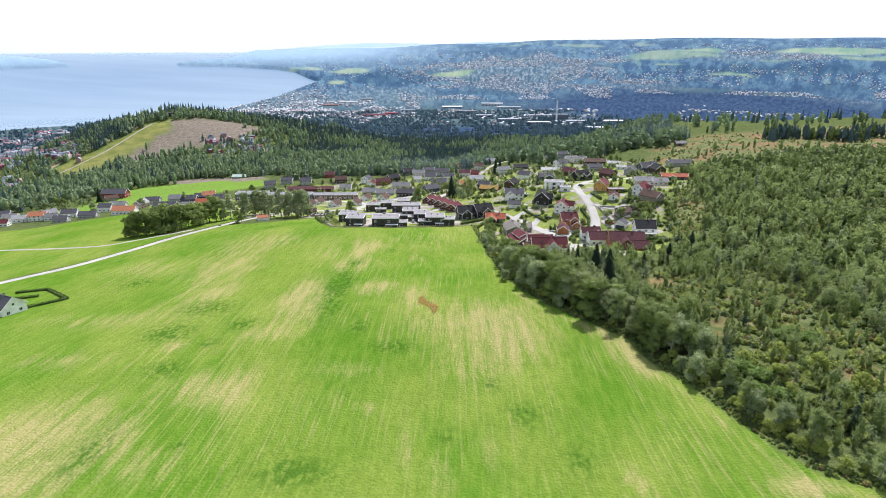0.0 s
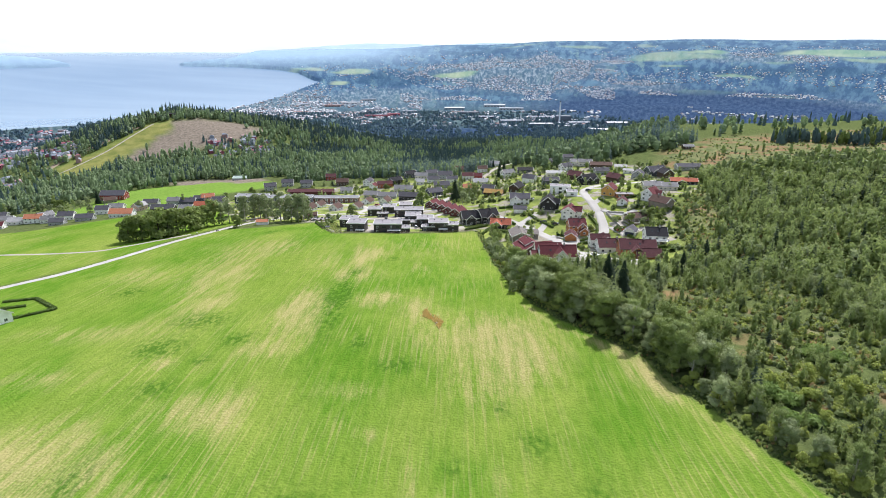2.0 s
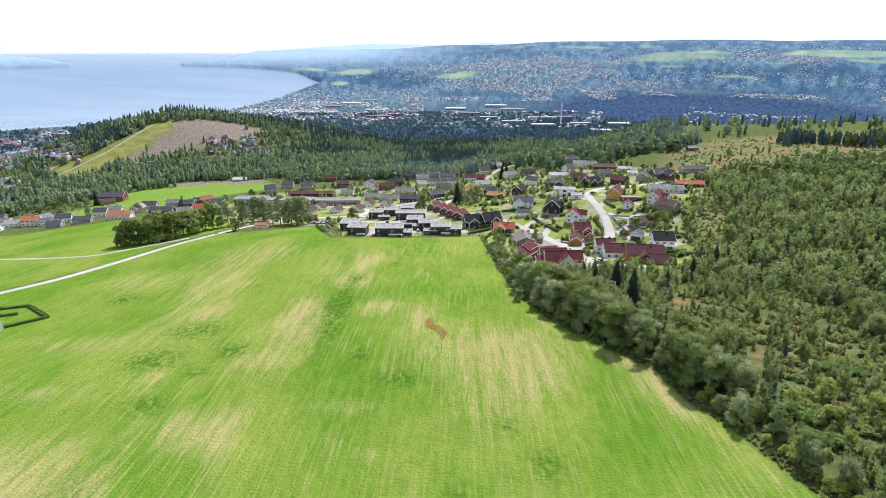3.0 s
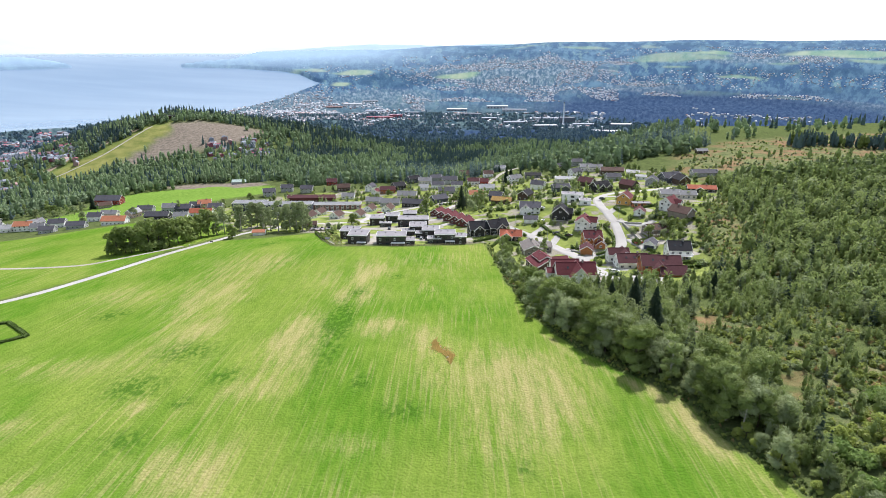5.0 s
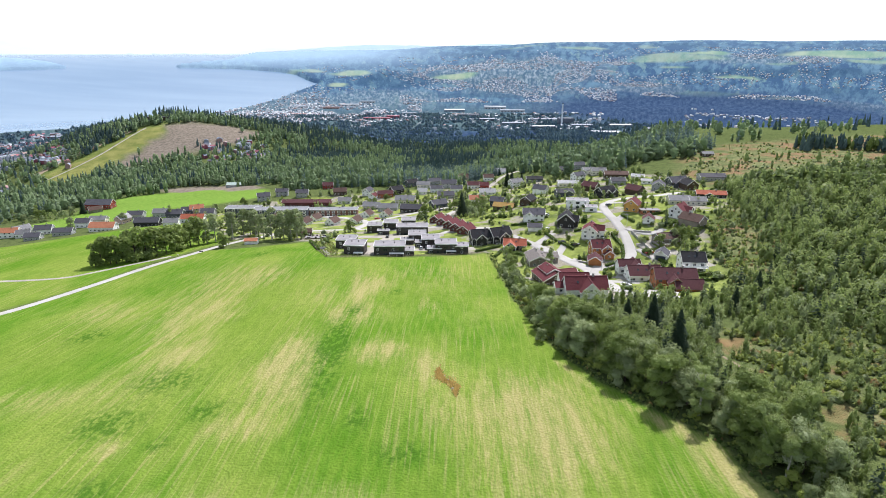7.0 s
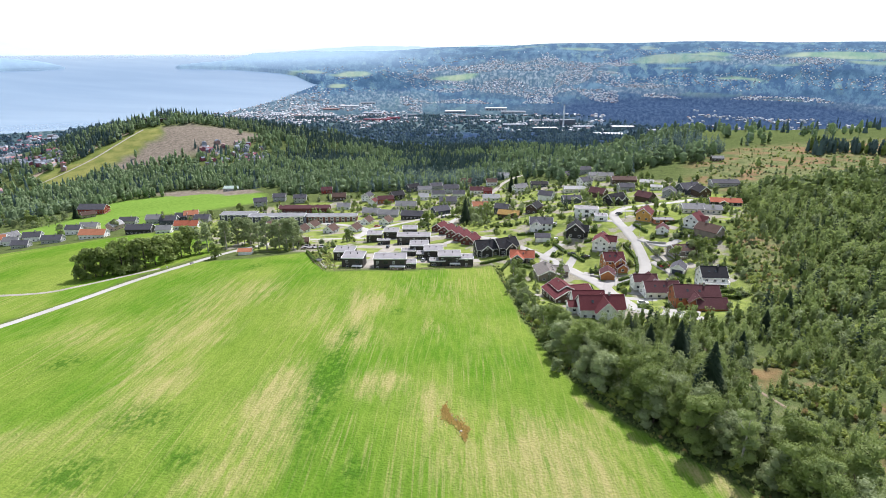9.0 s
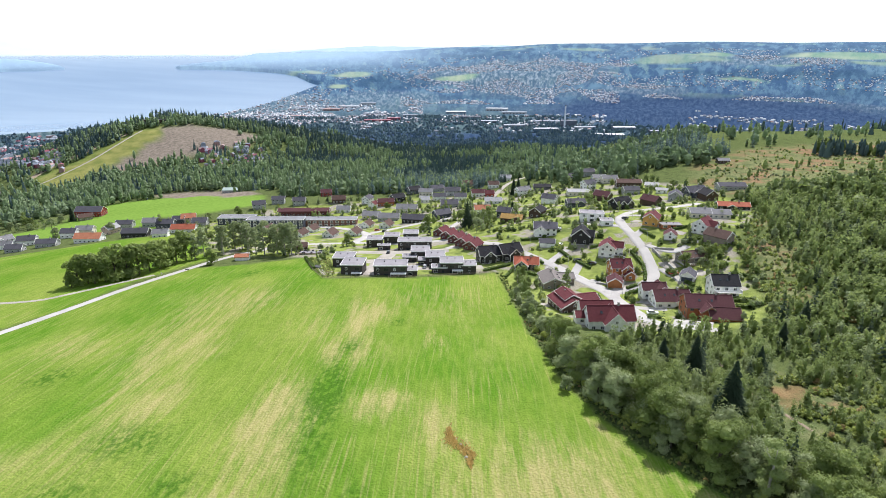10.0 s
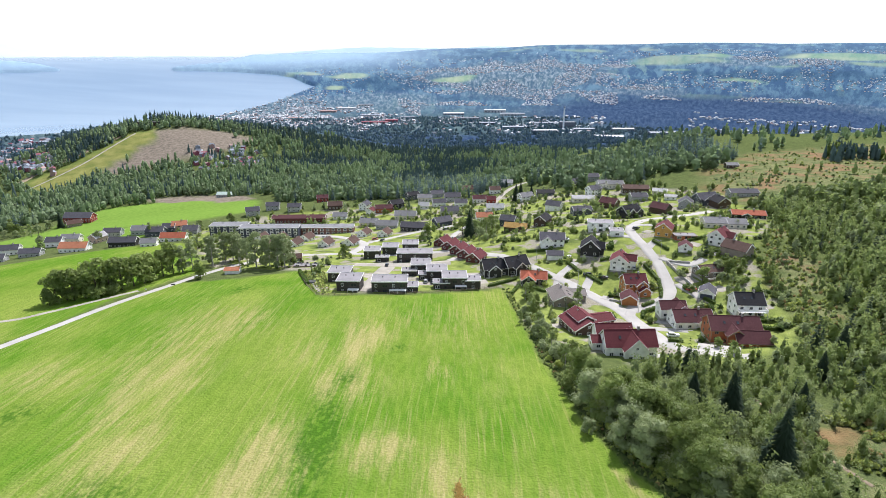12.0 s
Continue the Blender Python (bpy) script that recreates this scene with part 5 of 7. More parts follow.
# ---- trees ----
def crown_cloud(rng, lobes, count, size, squash=0.8):
    """Leaf clumps: small tilted four-sided leaves round the surfaces of several lobes."""
    vs = np.zeros((count * 4, 3))
    w = np.array([l[3] ** 2 for l in lobes])
    pick = rng.choice(len(lobes), count, p=w / w.sum())
    L = np.array(lobes)[pick]
    d = rng.normal(size=(count, 3))
    d /= np.linalg.norm(d, axis=1)[:, None]
    d[:, 2] = np.where(d[:, 2] < -0.35, -d[:, 2], d[:, 2])
    rad = L[:, 3] * rng.uniform(0.62, 1.08, count)
    c = L[:, :3] + d * rad[:, None] * np.array([1, 1, squash])
    nrm = d + rng.normal(size=(count, 3)) * 0.45
    nrm /= np.linalg.norm(nrm, axis=1)[:, None]
    t = np.cross(nrm, rng.normal(size=(count, 3)))
    t /= np.linalg.norm(t, axis=1)[:, None]
    b = np.cross(nrm, t)
    s = size * rng.uniform(0.6, 1.35, count)[:, None]
    k = rng.uniform(0.5, 0.9, count)[:, None]
    vs[0::4], vs[1::4], vs[2::4], vs[3::4] = c - t * s, c - b * s * k, c + t * s * 0.9, c + b * s * k
    return vs


def quads(n):
    return np.arange(n * 4).reshape(-1, 4)


def tree_lobes(rng, h, w, n, low=0.35):
    out = [(0, 0, h * 0.62, w * 0.30), (0, 0, h * 0.84, w * 0.2)]
    for i in range(n):
        a, u = i * 2.4 + rng.uniform(0, 0.8), rng.uniform(0, 1)
        zz = h * (low + (0.92 - low) * u)
        rr = w * 0.5 * (1 - 0.65 * max(0, u - 0.35)) * rng.uniform(0.45, 0.72)
        out.append((rr * math.cos(a), rr * math.sin(a), zz, w * rng.uniform(0.15, 0.24)))
    return out


def trunk_form(rng, h, w, thick, limbs=5):
    f = Form()
    top = (rng.uniform(-0.2, 0.2), rng.uniform(-0.2, 0.2), h * 0.45)
    f.tube((0, 0, -0.4), top, thick, thick * 0.65, 8)
    f.tube(top, (top[0] * 2, top[1] * 2, h * 0.85), thick * 0.65, thick * 0.12, 6)
    for i in range(limbs):
        a, z = i * 2.4, h * rng.uniform(0.3, 0.6)
        e = (w * 0.34 * math.cos(a), w * 0.34 * math.sin(a), z + h * 0.2)
        f.tube((0, 0, z), e, thick * 0.38, thick * 0.08, 5)
    return f


def spruce_cloud(rng, h, w, tiers, per, size):
    """Needle sprays drooping outward in tiers."""
    vs = []
    for k in range(tiers):
        u = k / tiers
        z0 = h * (0.08 + 0.9 * u)
        r = w * 0.5 * (1 - u) ** 0.85 * rng.uniform(0.85, 1.12) + 0.12
        for i in range(max(4, int(per * (1 - u * 0.7)))):
            a = rng.uniform(0, 6.28)
            rr = r * rng.uniform(0.7, 1.15)
            ca, sa_ = math.cos(a), math.sin(a)
            ww = size * rng.uniform(0.7, 1.2) * (0.5 + 0.5 * (1 - u))
            zb = z0 - rr * 0.35 + rng.uniform(-0.25, 0.25)
            vs += [(0.1 * ca, 0.1 * sa_, z0 + 0.25), (rr * 0.6 * ca - ww * sa_, rr * 0.6 * sa_ + ww * ca, (z0 + zb) / 2), (rr * ca, rr * sa_, zb), (rr * 0.6 * ca + ww * sa_, rr * 0.6 * sa_ - ww * ca, (z0 + zb) / 2 - 0.1)]
    return np.array(vs)


def leaves_mesh(name, vs, material):
    me = bpy.data.meshes.new(name)
    me.from_pydata(vs.tolist(), [], quads(len(vs) // 4).tolist())
    me.materials.append(material)
    return me


HAMLET = [(-543, 1167), (-511, 1217), (-464, 1271), (-406, 1345), (-351, 1363), (-350, 1267), (-378, 1176), (-461, 1120), (-533, 1144)]
PROTO = {}


def lobe_hearts(rng, lobes, squash):
    """Uneven closed hearts that fill the lobes of a crown behind its leaves."""
    vs = []
    for lx, ly, lz, lr in lobes:
        grid = []
        for u in (-0.7, -0.3, 0.15, 0.55, 0.8):
            ring = 0.64 * lr * math.sqrt(1 - u * u)
            grid.append([(lx + ring * math.cos(0.9 * i) * q, ly + ring * math.sin(0.9 * i) * q, lz + u * lr * 0.64 * squash * q) for i, q in enumerate(rng.uniform(0.78, 1.1, 7))])
        for lo_, hi_ in zip(grid, grid[1:]):
            for i in range(7):
                j = (i + 1) % 7
                vs += [lo_[i], lo_[j], hi_[j], hi_[i]]
        vs += [grid[-1][0], grid[-1][2], grid[-1][4], grid[-1][6]]
    return np.array(vs)


def proto(kind, k, h, w, leafmat, bark, count, size, lobes=9, low=0.3, squash=0.85):
    rng = np.random.RandomState(k * 17 + len(kind))
    shape = tree_lobes(rng, h, w, lobes, low)
    vs = crown_cloud(rng, shape, count, size, squash)
    if kind.startswith("fine_"):
        vs = np.concatenate([vs, lobe_hearts(rng, shape, squash)])
    PROTO.setdefault(kind, []).append((leaves_mesh("crown", vs, M[leafmat]), trunk_form(rng, h, w, 0.035 * h * 0.5 + 0.05).mesh("trunk", M[bark]), h))


for k in range(4):
    proto("broadleaf", k, 11, 9, "leaf_broad", "bark", 1150, 0.48, 13, 0.08)
    proto("willow", k, 9, 8, "leaf_willow", "bark", 1150, 0.42, 13, 0.06)
    proto("birch", k, 12, 5.6, "leaf_birch", "birchbark", 950, 0.36, 13, 0.1)
    proto("aspen", k, 17, 8, "leaf_willow", "birchbark", 1500, 0.45, 16, 0.1)
    proto("shrub", k, 3.2, 4, "leaf_willow", "bark", 500, 0.26, 7, 0.1)
    proto("sapling", k, 5, 2.6, "leaf_young", "bark", 380, 0.25, 7, 0.15)
for k in range(5):
    proto("fine_broadleaf", k, 11, 9, "leaf_broad", "bark", 3300, 0.17, 17, 0.07)
    proto("fine_willow", k, 9, 8, "leaf_willow", "bark", 3000, 0.16, 17, 0.05)
    proto("fine_birch", k, 12, 5.6, "leaf_birch", "birchbark", 2400, 0.155, 15, 0.08)
    proto("fine_shrub", k, 3.2, 4, "leaf_young", "bark", 900, 0.17, 8, 0.06)
for k in range(3):
    rng = np.random.RandomState(k + 90)
    PROTO.setdefault("spruce", []).append((leaves_mesh("crown", spruce_cloud(rng, 16, 9.2, 34, 52, 0.36), M["needle"]), Form().tube((0, 0, -0.4), (0, 0, 15.6), 0.24, 0.03, 7).mesh("trunk", M["bark"]), 16))

TREE_WORDS = {"broadleaf": "dense dark green broadleaf tree", "willow": "bushy grey-green willow tree", "birch": "slender light green birch tree", "aspen": "tall green aspen", "shrub": "low grey-green leafy shrub", "sapling": "young light green sapling", "spruce": "dark green pointed spruce tree", "knotweed": "broad mound of large bright green leaves"}
BUILT = {}


def tree(kind, x, y, scale=1.0, where="at the field's edge", group="trees at the field's edge", turn=None, k=None):
    n = BUILT.get(kind, 0)
    BUILT[kind] = n + 1
    fine = "fine_" + kind if x > 10 and y < 262 and "fine_" + kind in PROTO else kind
    crown, trunk, h = PROTO[fine][(n if k is None else k) % len(PROTO[fine])]
    rng = random.Random(n * 7 + len(kind))
    t = new(kind if kind in ("shrub", "knotweed") else kind + "_tree")
    s = scale * rng.uniform(0.94, 1.06)
    t.matrix_basis = pose(x, y, height(x, y) - 0.1, 0, 0, rng.uniform(0, 360) if turn is None else turn) @ Matrix.Diagonal((s * rng.uniform(0.92, 1.1), s * rng.uniform(0.92, 1.1), s, 1))
    part("crown", crown, t)
    part("trunk", trunk, t)
    return tagged(t, f"{TREE_WORDS[kind]} {where}", "shrub" if kind in ("shrub", "knotweed") else "tree", group)


def blocked(x, y, gap):
    return any(abs(x - a) < r + gap and abs(y - b) < r + gap for a, b, r in KEEP)


KEEP = [(o.location.x, o.location.y, 8.0) for o in list(scene.objects) if o.parent is None and o.type == "EMPTY"]


def wood(name, spots, kinds, label, seed, group=""):
    """A stand that nobody could count, as one mesh of leaf clumps and stems. spots: x, y, scale; kinds: share, leaf meshes, material."""
    rng = np.random.RandomState(seed)
    per = {}
    for x, y, s in spots:
        u, acc = rng.uniform(), 0
        for i, (share, shapes, mat_) in enumerate(kinds):
            acc += share
            if u <= acc or i == len(kinds) - 1:
                per.setdefault(i, []).append((x, y, s, rng.randint(len(shapes)), rng.uniform(0, 6.28)))
                break
    mats, chunks, index, total = [], [], [], 0
    for i, rows in sorted(per.items()):
        mats.append(kinds[i][2])
        rows_np = np.array(rows)
        zs = ground_z(rows_np[:, 0], rows_np[:, 1])
        for (x, y, s, k, a), z in zip(rows, zs):
            v = kinds[i][1][int(k)]
            ca, sa_ = math.cos(a), math.sin(a)
            q = np.empty_like(v)
            q[:, 0], q[:, 1], q[:, 2] = x + s * (v[:, 0] * ca - v[:, 1] * sa_), y + s * (v[:, 0] * sa_ + v[:, 1] * ca), z + s * v[:, 2]
            chunks.append(q)
            index.append(np.full(len(v) // 4, len(mats) - 1))
    vs = np.concatenate(chunks)
    n = len(vs) // 4
    me = bpy.data.meshes.new(name)
    me.vertices.add(len(vs))
    me.vertices.foreach_set("co", vs.astype(np.float32).ravel())
    me.loops.add(n * 4)
    me.loops.foreach_set("vertex_index", np.arange(n * 4, dtype=np.int32))
    me.polygons.add(n)
    me.polygons.foreach_set("loop_start", np.arange(0, n * 4, 4, dtype=np.int32))
    me.polygons.foreach_set("loop_total", np.full(n, 4, np.int32))
    for m_ in mats:
        me.materials.append(M[m_])
    me.polygons.foreach_set("material_index", np.concatenate(index).astype(np.int32))
    me.update(calc_edges=True)
    return tagged(new(name, me), label, "woodland", kind="stuff")


def cloud_set(kind, n, h, w, count, size, seed, low=0.2, squash=0.85, lobes=7):
    out = []
    for k in range(n):
        rng = np.random.RandomState(seed + k)
        if kind == "spruce":
            out.append(spruce_cloud(rng, h, w, count, size[0], size[1]))
        else:
            out.append(crown_cloud(rng, tree_lobes(rng, h, w, lobes, low), count, size, squash))
    return out


def scatter(rng, n, x0, y0, x1, y1, keep):
    x, y = rng.uniform(x0, x1, n), rng.uniform(y0, y1, n)
    m = keep(x, y)
    return x[m], y[m]


def solid_cloud(rng, rings, sides, jag, extra, size):
    """An uneven closed crown of ring upon ring, with loose clumps on it. rings: height, radius."""
    grid = []
    for z, r in rings:
        a0 = rng.uniform(0, 6.28)
        grid.append([(r * rng.uniform(1 - jag, 1 + jag) * math.cos(a0 + 6.2832 * i / sides), r * rng.uniform(1 - jag, 1 + jag) * math.sin(a0 + 6.2832 * i / sides), z + r * rng.uniform(-jag, jag) * 0.7) for i in range(sides)])
    vs = []
    for lo_, hi_ in zip(grid, grid[1:]):
        for i in range(sides):
            j = (i + 1) % sides
            vs += [lo_[i], lo_[j], hi_[j], hi_[i]]
    for k in range(extra):
        z, r = rings[rng.randint(1, len(rings) - 1)]
        a = rng.uniform(0, 6.28)
        c = np.array([r * math.cos(a), r * math.sin(a), z + rng.uniform(-0.5, 0.5)])
        t, b_ = rng.normal(size=3) * size, rng.normal(size=3) * size
        vs += [tuple(c - t), tuple(c - b_), tuple(c + t), tuple(c + b_)]
    return np.array(vs)


def crowns(n, seed, h, w, prof, sides, jag, extra, size):
    out = []
    for k in range(n):
        rng = np.random.RandomState(seed + k)
        hh, ww = h * rng.uniform(0.85, 1.15), w * rng.uniform(0.85, 1.15)
        out.append(solid_cloud(rng, [(hh * z, ww * 0.5 * r) for z, r in prof], sides, jag, extra, size))
    return out


TALL = ((0.04, 0.4), (0.22, 0.9), (0.48, 1.0), (0.72, 0.8), (0.9, 0.45), (1.0, 0.14))
ROUND = ((0.02, 0.55), (0.22, 1.0), (0.5, 1.05), (0.78, 0.75), (0.98, 0.15))
CONE = ((0.02, 1.0), (0.33, 0.78), (0.68, 0.42), (1.04, 0.03))
NEAR_BIRCH = [np.concatenate([a_, b_]) for a_, b_ in zip(crowns(6, 300, 7.0, 2.0, TALL, 5, 0.3, 0, 0.3), cloud_set("leaf", 6, 9.6, 5.0, 270, 0.22, 310, 0.06, lobes=12))]
NEAR_BROAD = [np.concatenate([a_, b_]) for a_, b_ in zip(crowns(6, 320, 6.2, 2.6, ROUND, 5, 0.3, 0, 0.3), cloud_set("leaf", 6, 8.2, 5.8, 320, 0.23, 330, 0.05, lobes=12))]
MID_BIRCH = [np.concatenate([a_, b_]) for a_, b_ in zip(crowns(8, 340, 7.8, 2.5, TALL, 5, 0.3, 0, 0.5), cloud_set("leaf", 8, 9.5, 4.8, 54, 0.38, 640, 0.1, lobes=8))]
MID_BROAD = [np.concatenate([a_, b_]) for a_, b_ in zip(crowns(8, 350, 6.8, 3.0, ROUND, 5, 0.3, 0, 0.5), cloud_set("leaf", 8, 8.5, 5.4, 60, 0.42, 660, 0.08, lobes=8))]
LOW_BIRCH = crowns(8, 740, 9.5, 3.9, TALL, 5, 0.4, 14, 0.5)
LOW_BROAD = crowns(8, 750, 8.5, 5.0, ROUND, 6, 0.4, 16, 0.55)
GARDEN_ROUND = [np.concatenate([a_, b_]) for a_, b_ in zip(crowns(6, 500, 4.6, 3.4, ROUND, 6, 0.3, 0, 0.3), cloud_set("leaf", 6, 6.0, 5.2, 110, 0.32, 510, 0.05, lobes=9))]
MID_BUSH = [np.concatenate([a_, b_]) for a_, b_ in zip(crowns(5, 345, 1.9, 2.4, ROUND, 6, 0.35, 4, 0.3), cloud_set("leaf", 5, 2.2, 2.8, 16, 0.36, 340, 0.1))]
FAR_BROAD = crowns(7, 380, 13, 7.5, ROUND, 6, 0.36, 3, 0.9)
FAR_TALL = crowns(6, 460, 17, 5.5, TALL, 6, 0.36, 6, 0.8)
FAR_SPRUCE = crowns(7, 400, 19, 6.4, CONE, 6, 0.34, 3, 0.8)
TINY = crowns(5, 420, 9, 11, ((0.0, 1.0), (0.5, 0.9), (1.0, 0.2)), 5, 0.35, 1, 1.5)
TINY_SPRUCE = crowns(4, 440, 15, 8, ((0.0, 1.0), (0.5, 0.6), (1.0, 0.04)), 5, 0.3, 1, 1.2)
MID_SPRUCE = cloud_set("spruce", 4, 12, 4.4, 12, (9, 0.7), 360)


WOOD_ROAD = [(24, 590), (40, 640), (62, 690), (84, 738), (116, 839), (150, 930)]


def roads_clear(x, y, gap):
    d = np.full(np.shape(x), 1e9)
    for line in (ROAD_WEST, STREET_A, STREET_B, TRACK_WEST, WOOD_ROAD):
        d = np.minimum(d, edge_gap(line, x, y, False))
    return d > gap


# the young wood beside the field
rng = np.random.RandomState(11)
WOOD_EAST = [(48, 258), (32, 240), (24, 224), (33, 200), (42, 186), (60, 168), (66, 146), (74, 122), (86, 100), (110, 78), (200, 20), (520, 40), (640, 420), (560, 560), (394, 540), (290, 505), (230, 496), (190, 484), (182, 440), (164, 392), (146, 345), (134, 296), (118, 276), (100, 265), (84, 258), (66, 259)]
x, y = scatter(rng, 36000, 15, 20, 620, 570, lambda x, y: inside(WOOD_EAST, x, y) & roads_clear(x, y, 6) & (np.abs(np.degrees(np.arctan2(x, y - 10))) < 43))
open_ = 0 * x
for gx, gy, gr in GLADES + BROWN:
    open_ = np.maximum(open_, 1 - smooth(gr * 0.5, gr * 1.25, np.hypot(x - gx, y - gy)))
dens = np.clip(0.5 + 0.6 * waves(x, y, 55, 21), 0, 1)
keep = (rng.uniform(0, 1, len(x)) > open_ * np.where(np.hypot(x, y - 45) < 230, 1.0, 0.9)) & (rng.uniform(0, 1, len(x)) < np.where(np.hypot(x, y - 45) < 260, 0.85 + 0.15 * dens, 0.4 + 0.45 * dens))
x, y, dens = x[keep], y[keep], dens[keep]
far_side = np.hypot(x, y - 45)
size = rng.uniform(0.5, 1.05, len(x)) * (0.7 + 0.4 * dens) * (0.85 + 0.3 * smooth(150, 330, far_side))
close = far_side < 215
middle = far_side < 470
low_strip = (x > 76) & (x < 125) & (y < 216) & (y > 120)
sparse = ~low_strip | (rng.uniform(0, 1, len(x)) < 0.7)
x, y, dens, size, far_side, close, middle, low_strip = (v[sparse] for v in (x, y, dens, size, far_side, close, middle, low_strip))
size = np.where(low_strip, size * 0.62, size * 1.05) * np.where(x - 66 < 0.12 * (216 - y), 1.25, 1.0) * np.where((y > 232) & (y < 290) & (x < 130), 0.88, 1.0) * np.where((y < 250) & (x > 125), 1.2, 1.0)
KINDS_NEAR = [(0.5, NEAR_BIRCH, "leaf_birch"), (0.2, NEAR_BROAD, "leaf_broad"), (0.24, NEAR_BROAD, "leaf_willow"), (0.06, MID_SPRUCE, "needle")]
KINDS_LOW = [(0.6, LOW_BIRCH, "leaf_birch"), (0.22, LOW_BROAD, "leaf_broad"), (0.12, LOW_BROAD, "leaf_willow"), (0.06, MID_SPRUCE, "needle")]
KINDS_MID = [(0.6, MID_BIRCH, "leaf_birch"), (0.22, MID_BROAD, "leaf_broad"), (0.12, MID_BROAD, "leaf_willow"), (0.06, MID_SPRUCE, "needle")]
wood("birch_wood", [(a, b, s) for a, b, s, c in zip(x, y, size, close) if c], KINDS_NEAR, "young birches and willows on the slope beside the field", 5)
wood("birch_wood", [(a, b, s) for a, b, s, c, q in zip(x, y, size, close, middle) if q and not c], KINDS_MID, "dense young birch wood on the slope above the houses", 15)
wood("birch_wood", [(a, b, s) for a, b, s, q in zip(x, y, size, middle) if not q], KINDS_LOW, "birch wood rising towards the rough clearing", 16)
x, y = scatter(rng, 22000, 15, 20, 640, 770, lambda x, y: (inside(WOOD_EAST, x, y) | inside(CLEARING, x, y)) & roads_clear(x, y, 4) & (np.abs(np.degrees(np.arctan2(x, y))) < 44))
clear_ = inside(CLEARING, x, y)
thin = np.where(clear_, 0.5 * (waves(x, y, 26, 93) > -0.1), np.where(np.hypot(x, y - 45) > 240, 0.16, 0.5))
keep = (rng.uniform(0, 1, len(x)) < thin) & (np.min([np.hypot(x - gx, y - gy) / gr for gx, gy, gr in BROWN], axis=0) > 0.9)
wood("underbrush", [(a, b, s) for a, b, s in zip(x[keep], y[keep], rng.uniform(0.3, 0.95, keep.sum()))], [(0.55, MID_BUSH, "leaf_young"), (0.43, MID_BUSH, "leaf_broad"), (0.02, MID_BUSH, "dryleaf")], "low bushes and saplings on the rough ground", 6)

# woods behind the houses, down to the valley
x, y = scatter(rng, 46000, -1000, 480, 800, 1800, lambda x, y: np.ones(len(x), bool))
r_, az_ = np.hypot(x - EYE[0], y - EYE[1]), np.degrees(np.arctan2(x - EYE[0], y - EYE[1]))
edge = np.interp(az_, (-45, -38, -30, -22, -12, -4, 6, 14, 22, 40), (880, 800, 860, 960, 640, 600, 590, 570, 610, 720))
keep = (r_ > edge + 25 * waves(x, y, 90, 31)) & (r_ < 1500) & ~inside(MEADOW, x, y) & ~inside(EARTH, x, y) & ~inside(CLEARING, x, y) & ~inside(LAWN, x, y) & roads_clear(x, y, 12) & (abs(az_) < 41) & (~((az_ > 11) & (r_ > np.interp(az_, (11, 20, 23, 40), (860, 830, 700, 700)))) | (rng.uniform(0, 1, len(x)) < 0.05))
slope = inside(SKI_GRASS, x, y) | inside(SKI_BARE, x, y)
keep &= ~slope | (rng.uniform(0, 1, len(x)) < 0.006)
hamlet = inside(HAMLET, x, y)
keep &= ~hamlet | (rng.uniform(0, 1, len(x)) < 0.35)
keep &= ~((az_ < -33.5) & (r_ > 1150)) | (rng.uniform(0, 1, len(x)) < 0.25)
keep &= np.array([not blocked(a, b, 3) for a, b in zip(x, y)])
x, y, az_, r_ = x[keep], y[keep], az_[keep], r_[keep]
dark = smooth(-0.1, 0.5, waves(x, y, 260, 33) - (r_ < 900) * 0.2 + (az_ > -16) * 0.25 - (az_ < -14) * 0.55 + smooth(900, 1250, r_) * 0.5 - 0.25)
pick = rng.uniform(0, 1, len(x)) < dark
wood("spruce_wood", [(a, b, s) for a, b, s, p_, r0 in zip(x, y, rng.uniform(0.9, 1.6, len(x)), pick, r_) if p_ and r0 < 850], [(0.7, MID_SPRUCE, "half_hazed_needle"), (0.3, MID_BROAD, "half_hazed_leaf")], "spruces bordering the gardens", 17)
wood("spruce_wood", [(a, b, s) for a, b, s, p_, r0 in zip(x, y, rng.uniform(0.45, 1.0, len(x)), pick, r_) if p_ and r0 >= 850], [(0.62, FAR_SPRUCE, "half_hazed_needle"), (0.2, FAR_BROAD, "half_hazed_leaf"), (0.18, FAR_TALL, "half_hazed_needle")], "dark spruce wood falling towards the valley", 7)
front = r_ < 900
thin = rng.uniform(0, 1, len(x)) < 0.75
wood("mixed_wood", [(a, b, s) for a, b, s, p_, f_, t_ in zip(x, y, rng.uniform(0.8, 1.75, len(x)), pick, front, thin) if f_ and t_ and not p_], [(0.45, LOW_BROAD, "half_hazed_leaf"), (0.4, LOW_BIRCH, "half_hazed_leaf"), (0.15, MID_SPRUCE, "half_hazed_needle")], "mixed green wood bordering the gardens", 18)
wood("mixed_wood", [(a, b, s) for a, b, s, p_, f_ in zip(x, y, rng.uniform(0.5, 1.15, len(x)), pick, front) if not p_ and not f_], [(0.4, FAR_BROAD, "half_hazed_leaf"), (0.48, FAR_TALL, "half_hazed_leaf"), (0.12, FAR_SPRUCE, "half_hazed_needle")], "mixed green wood behind the houses", 8)
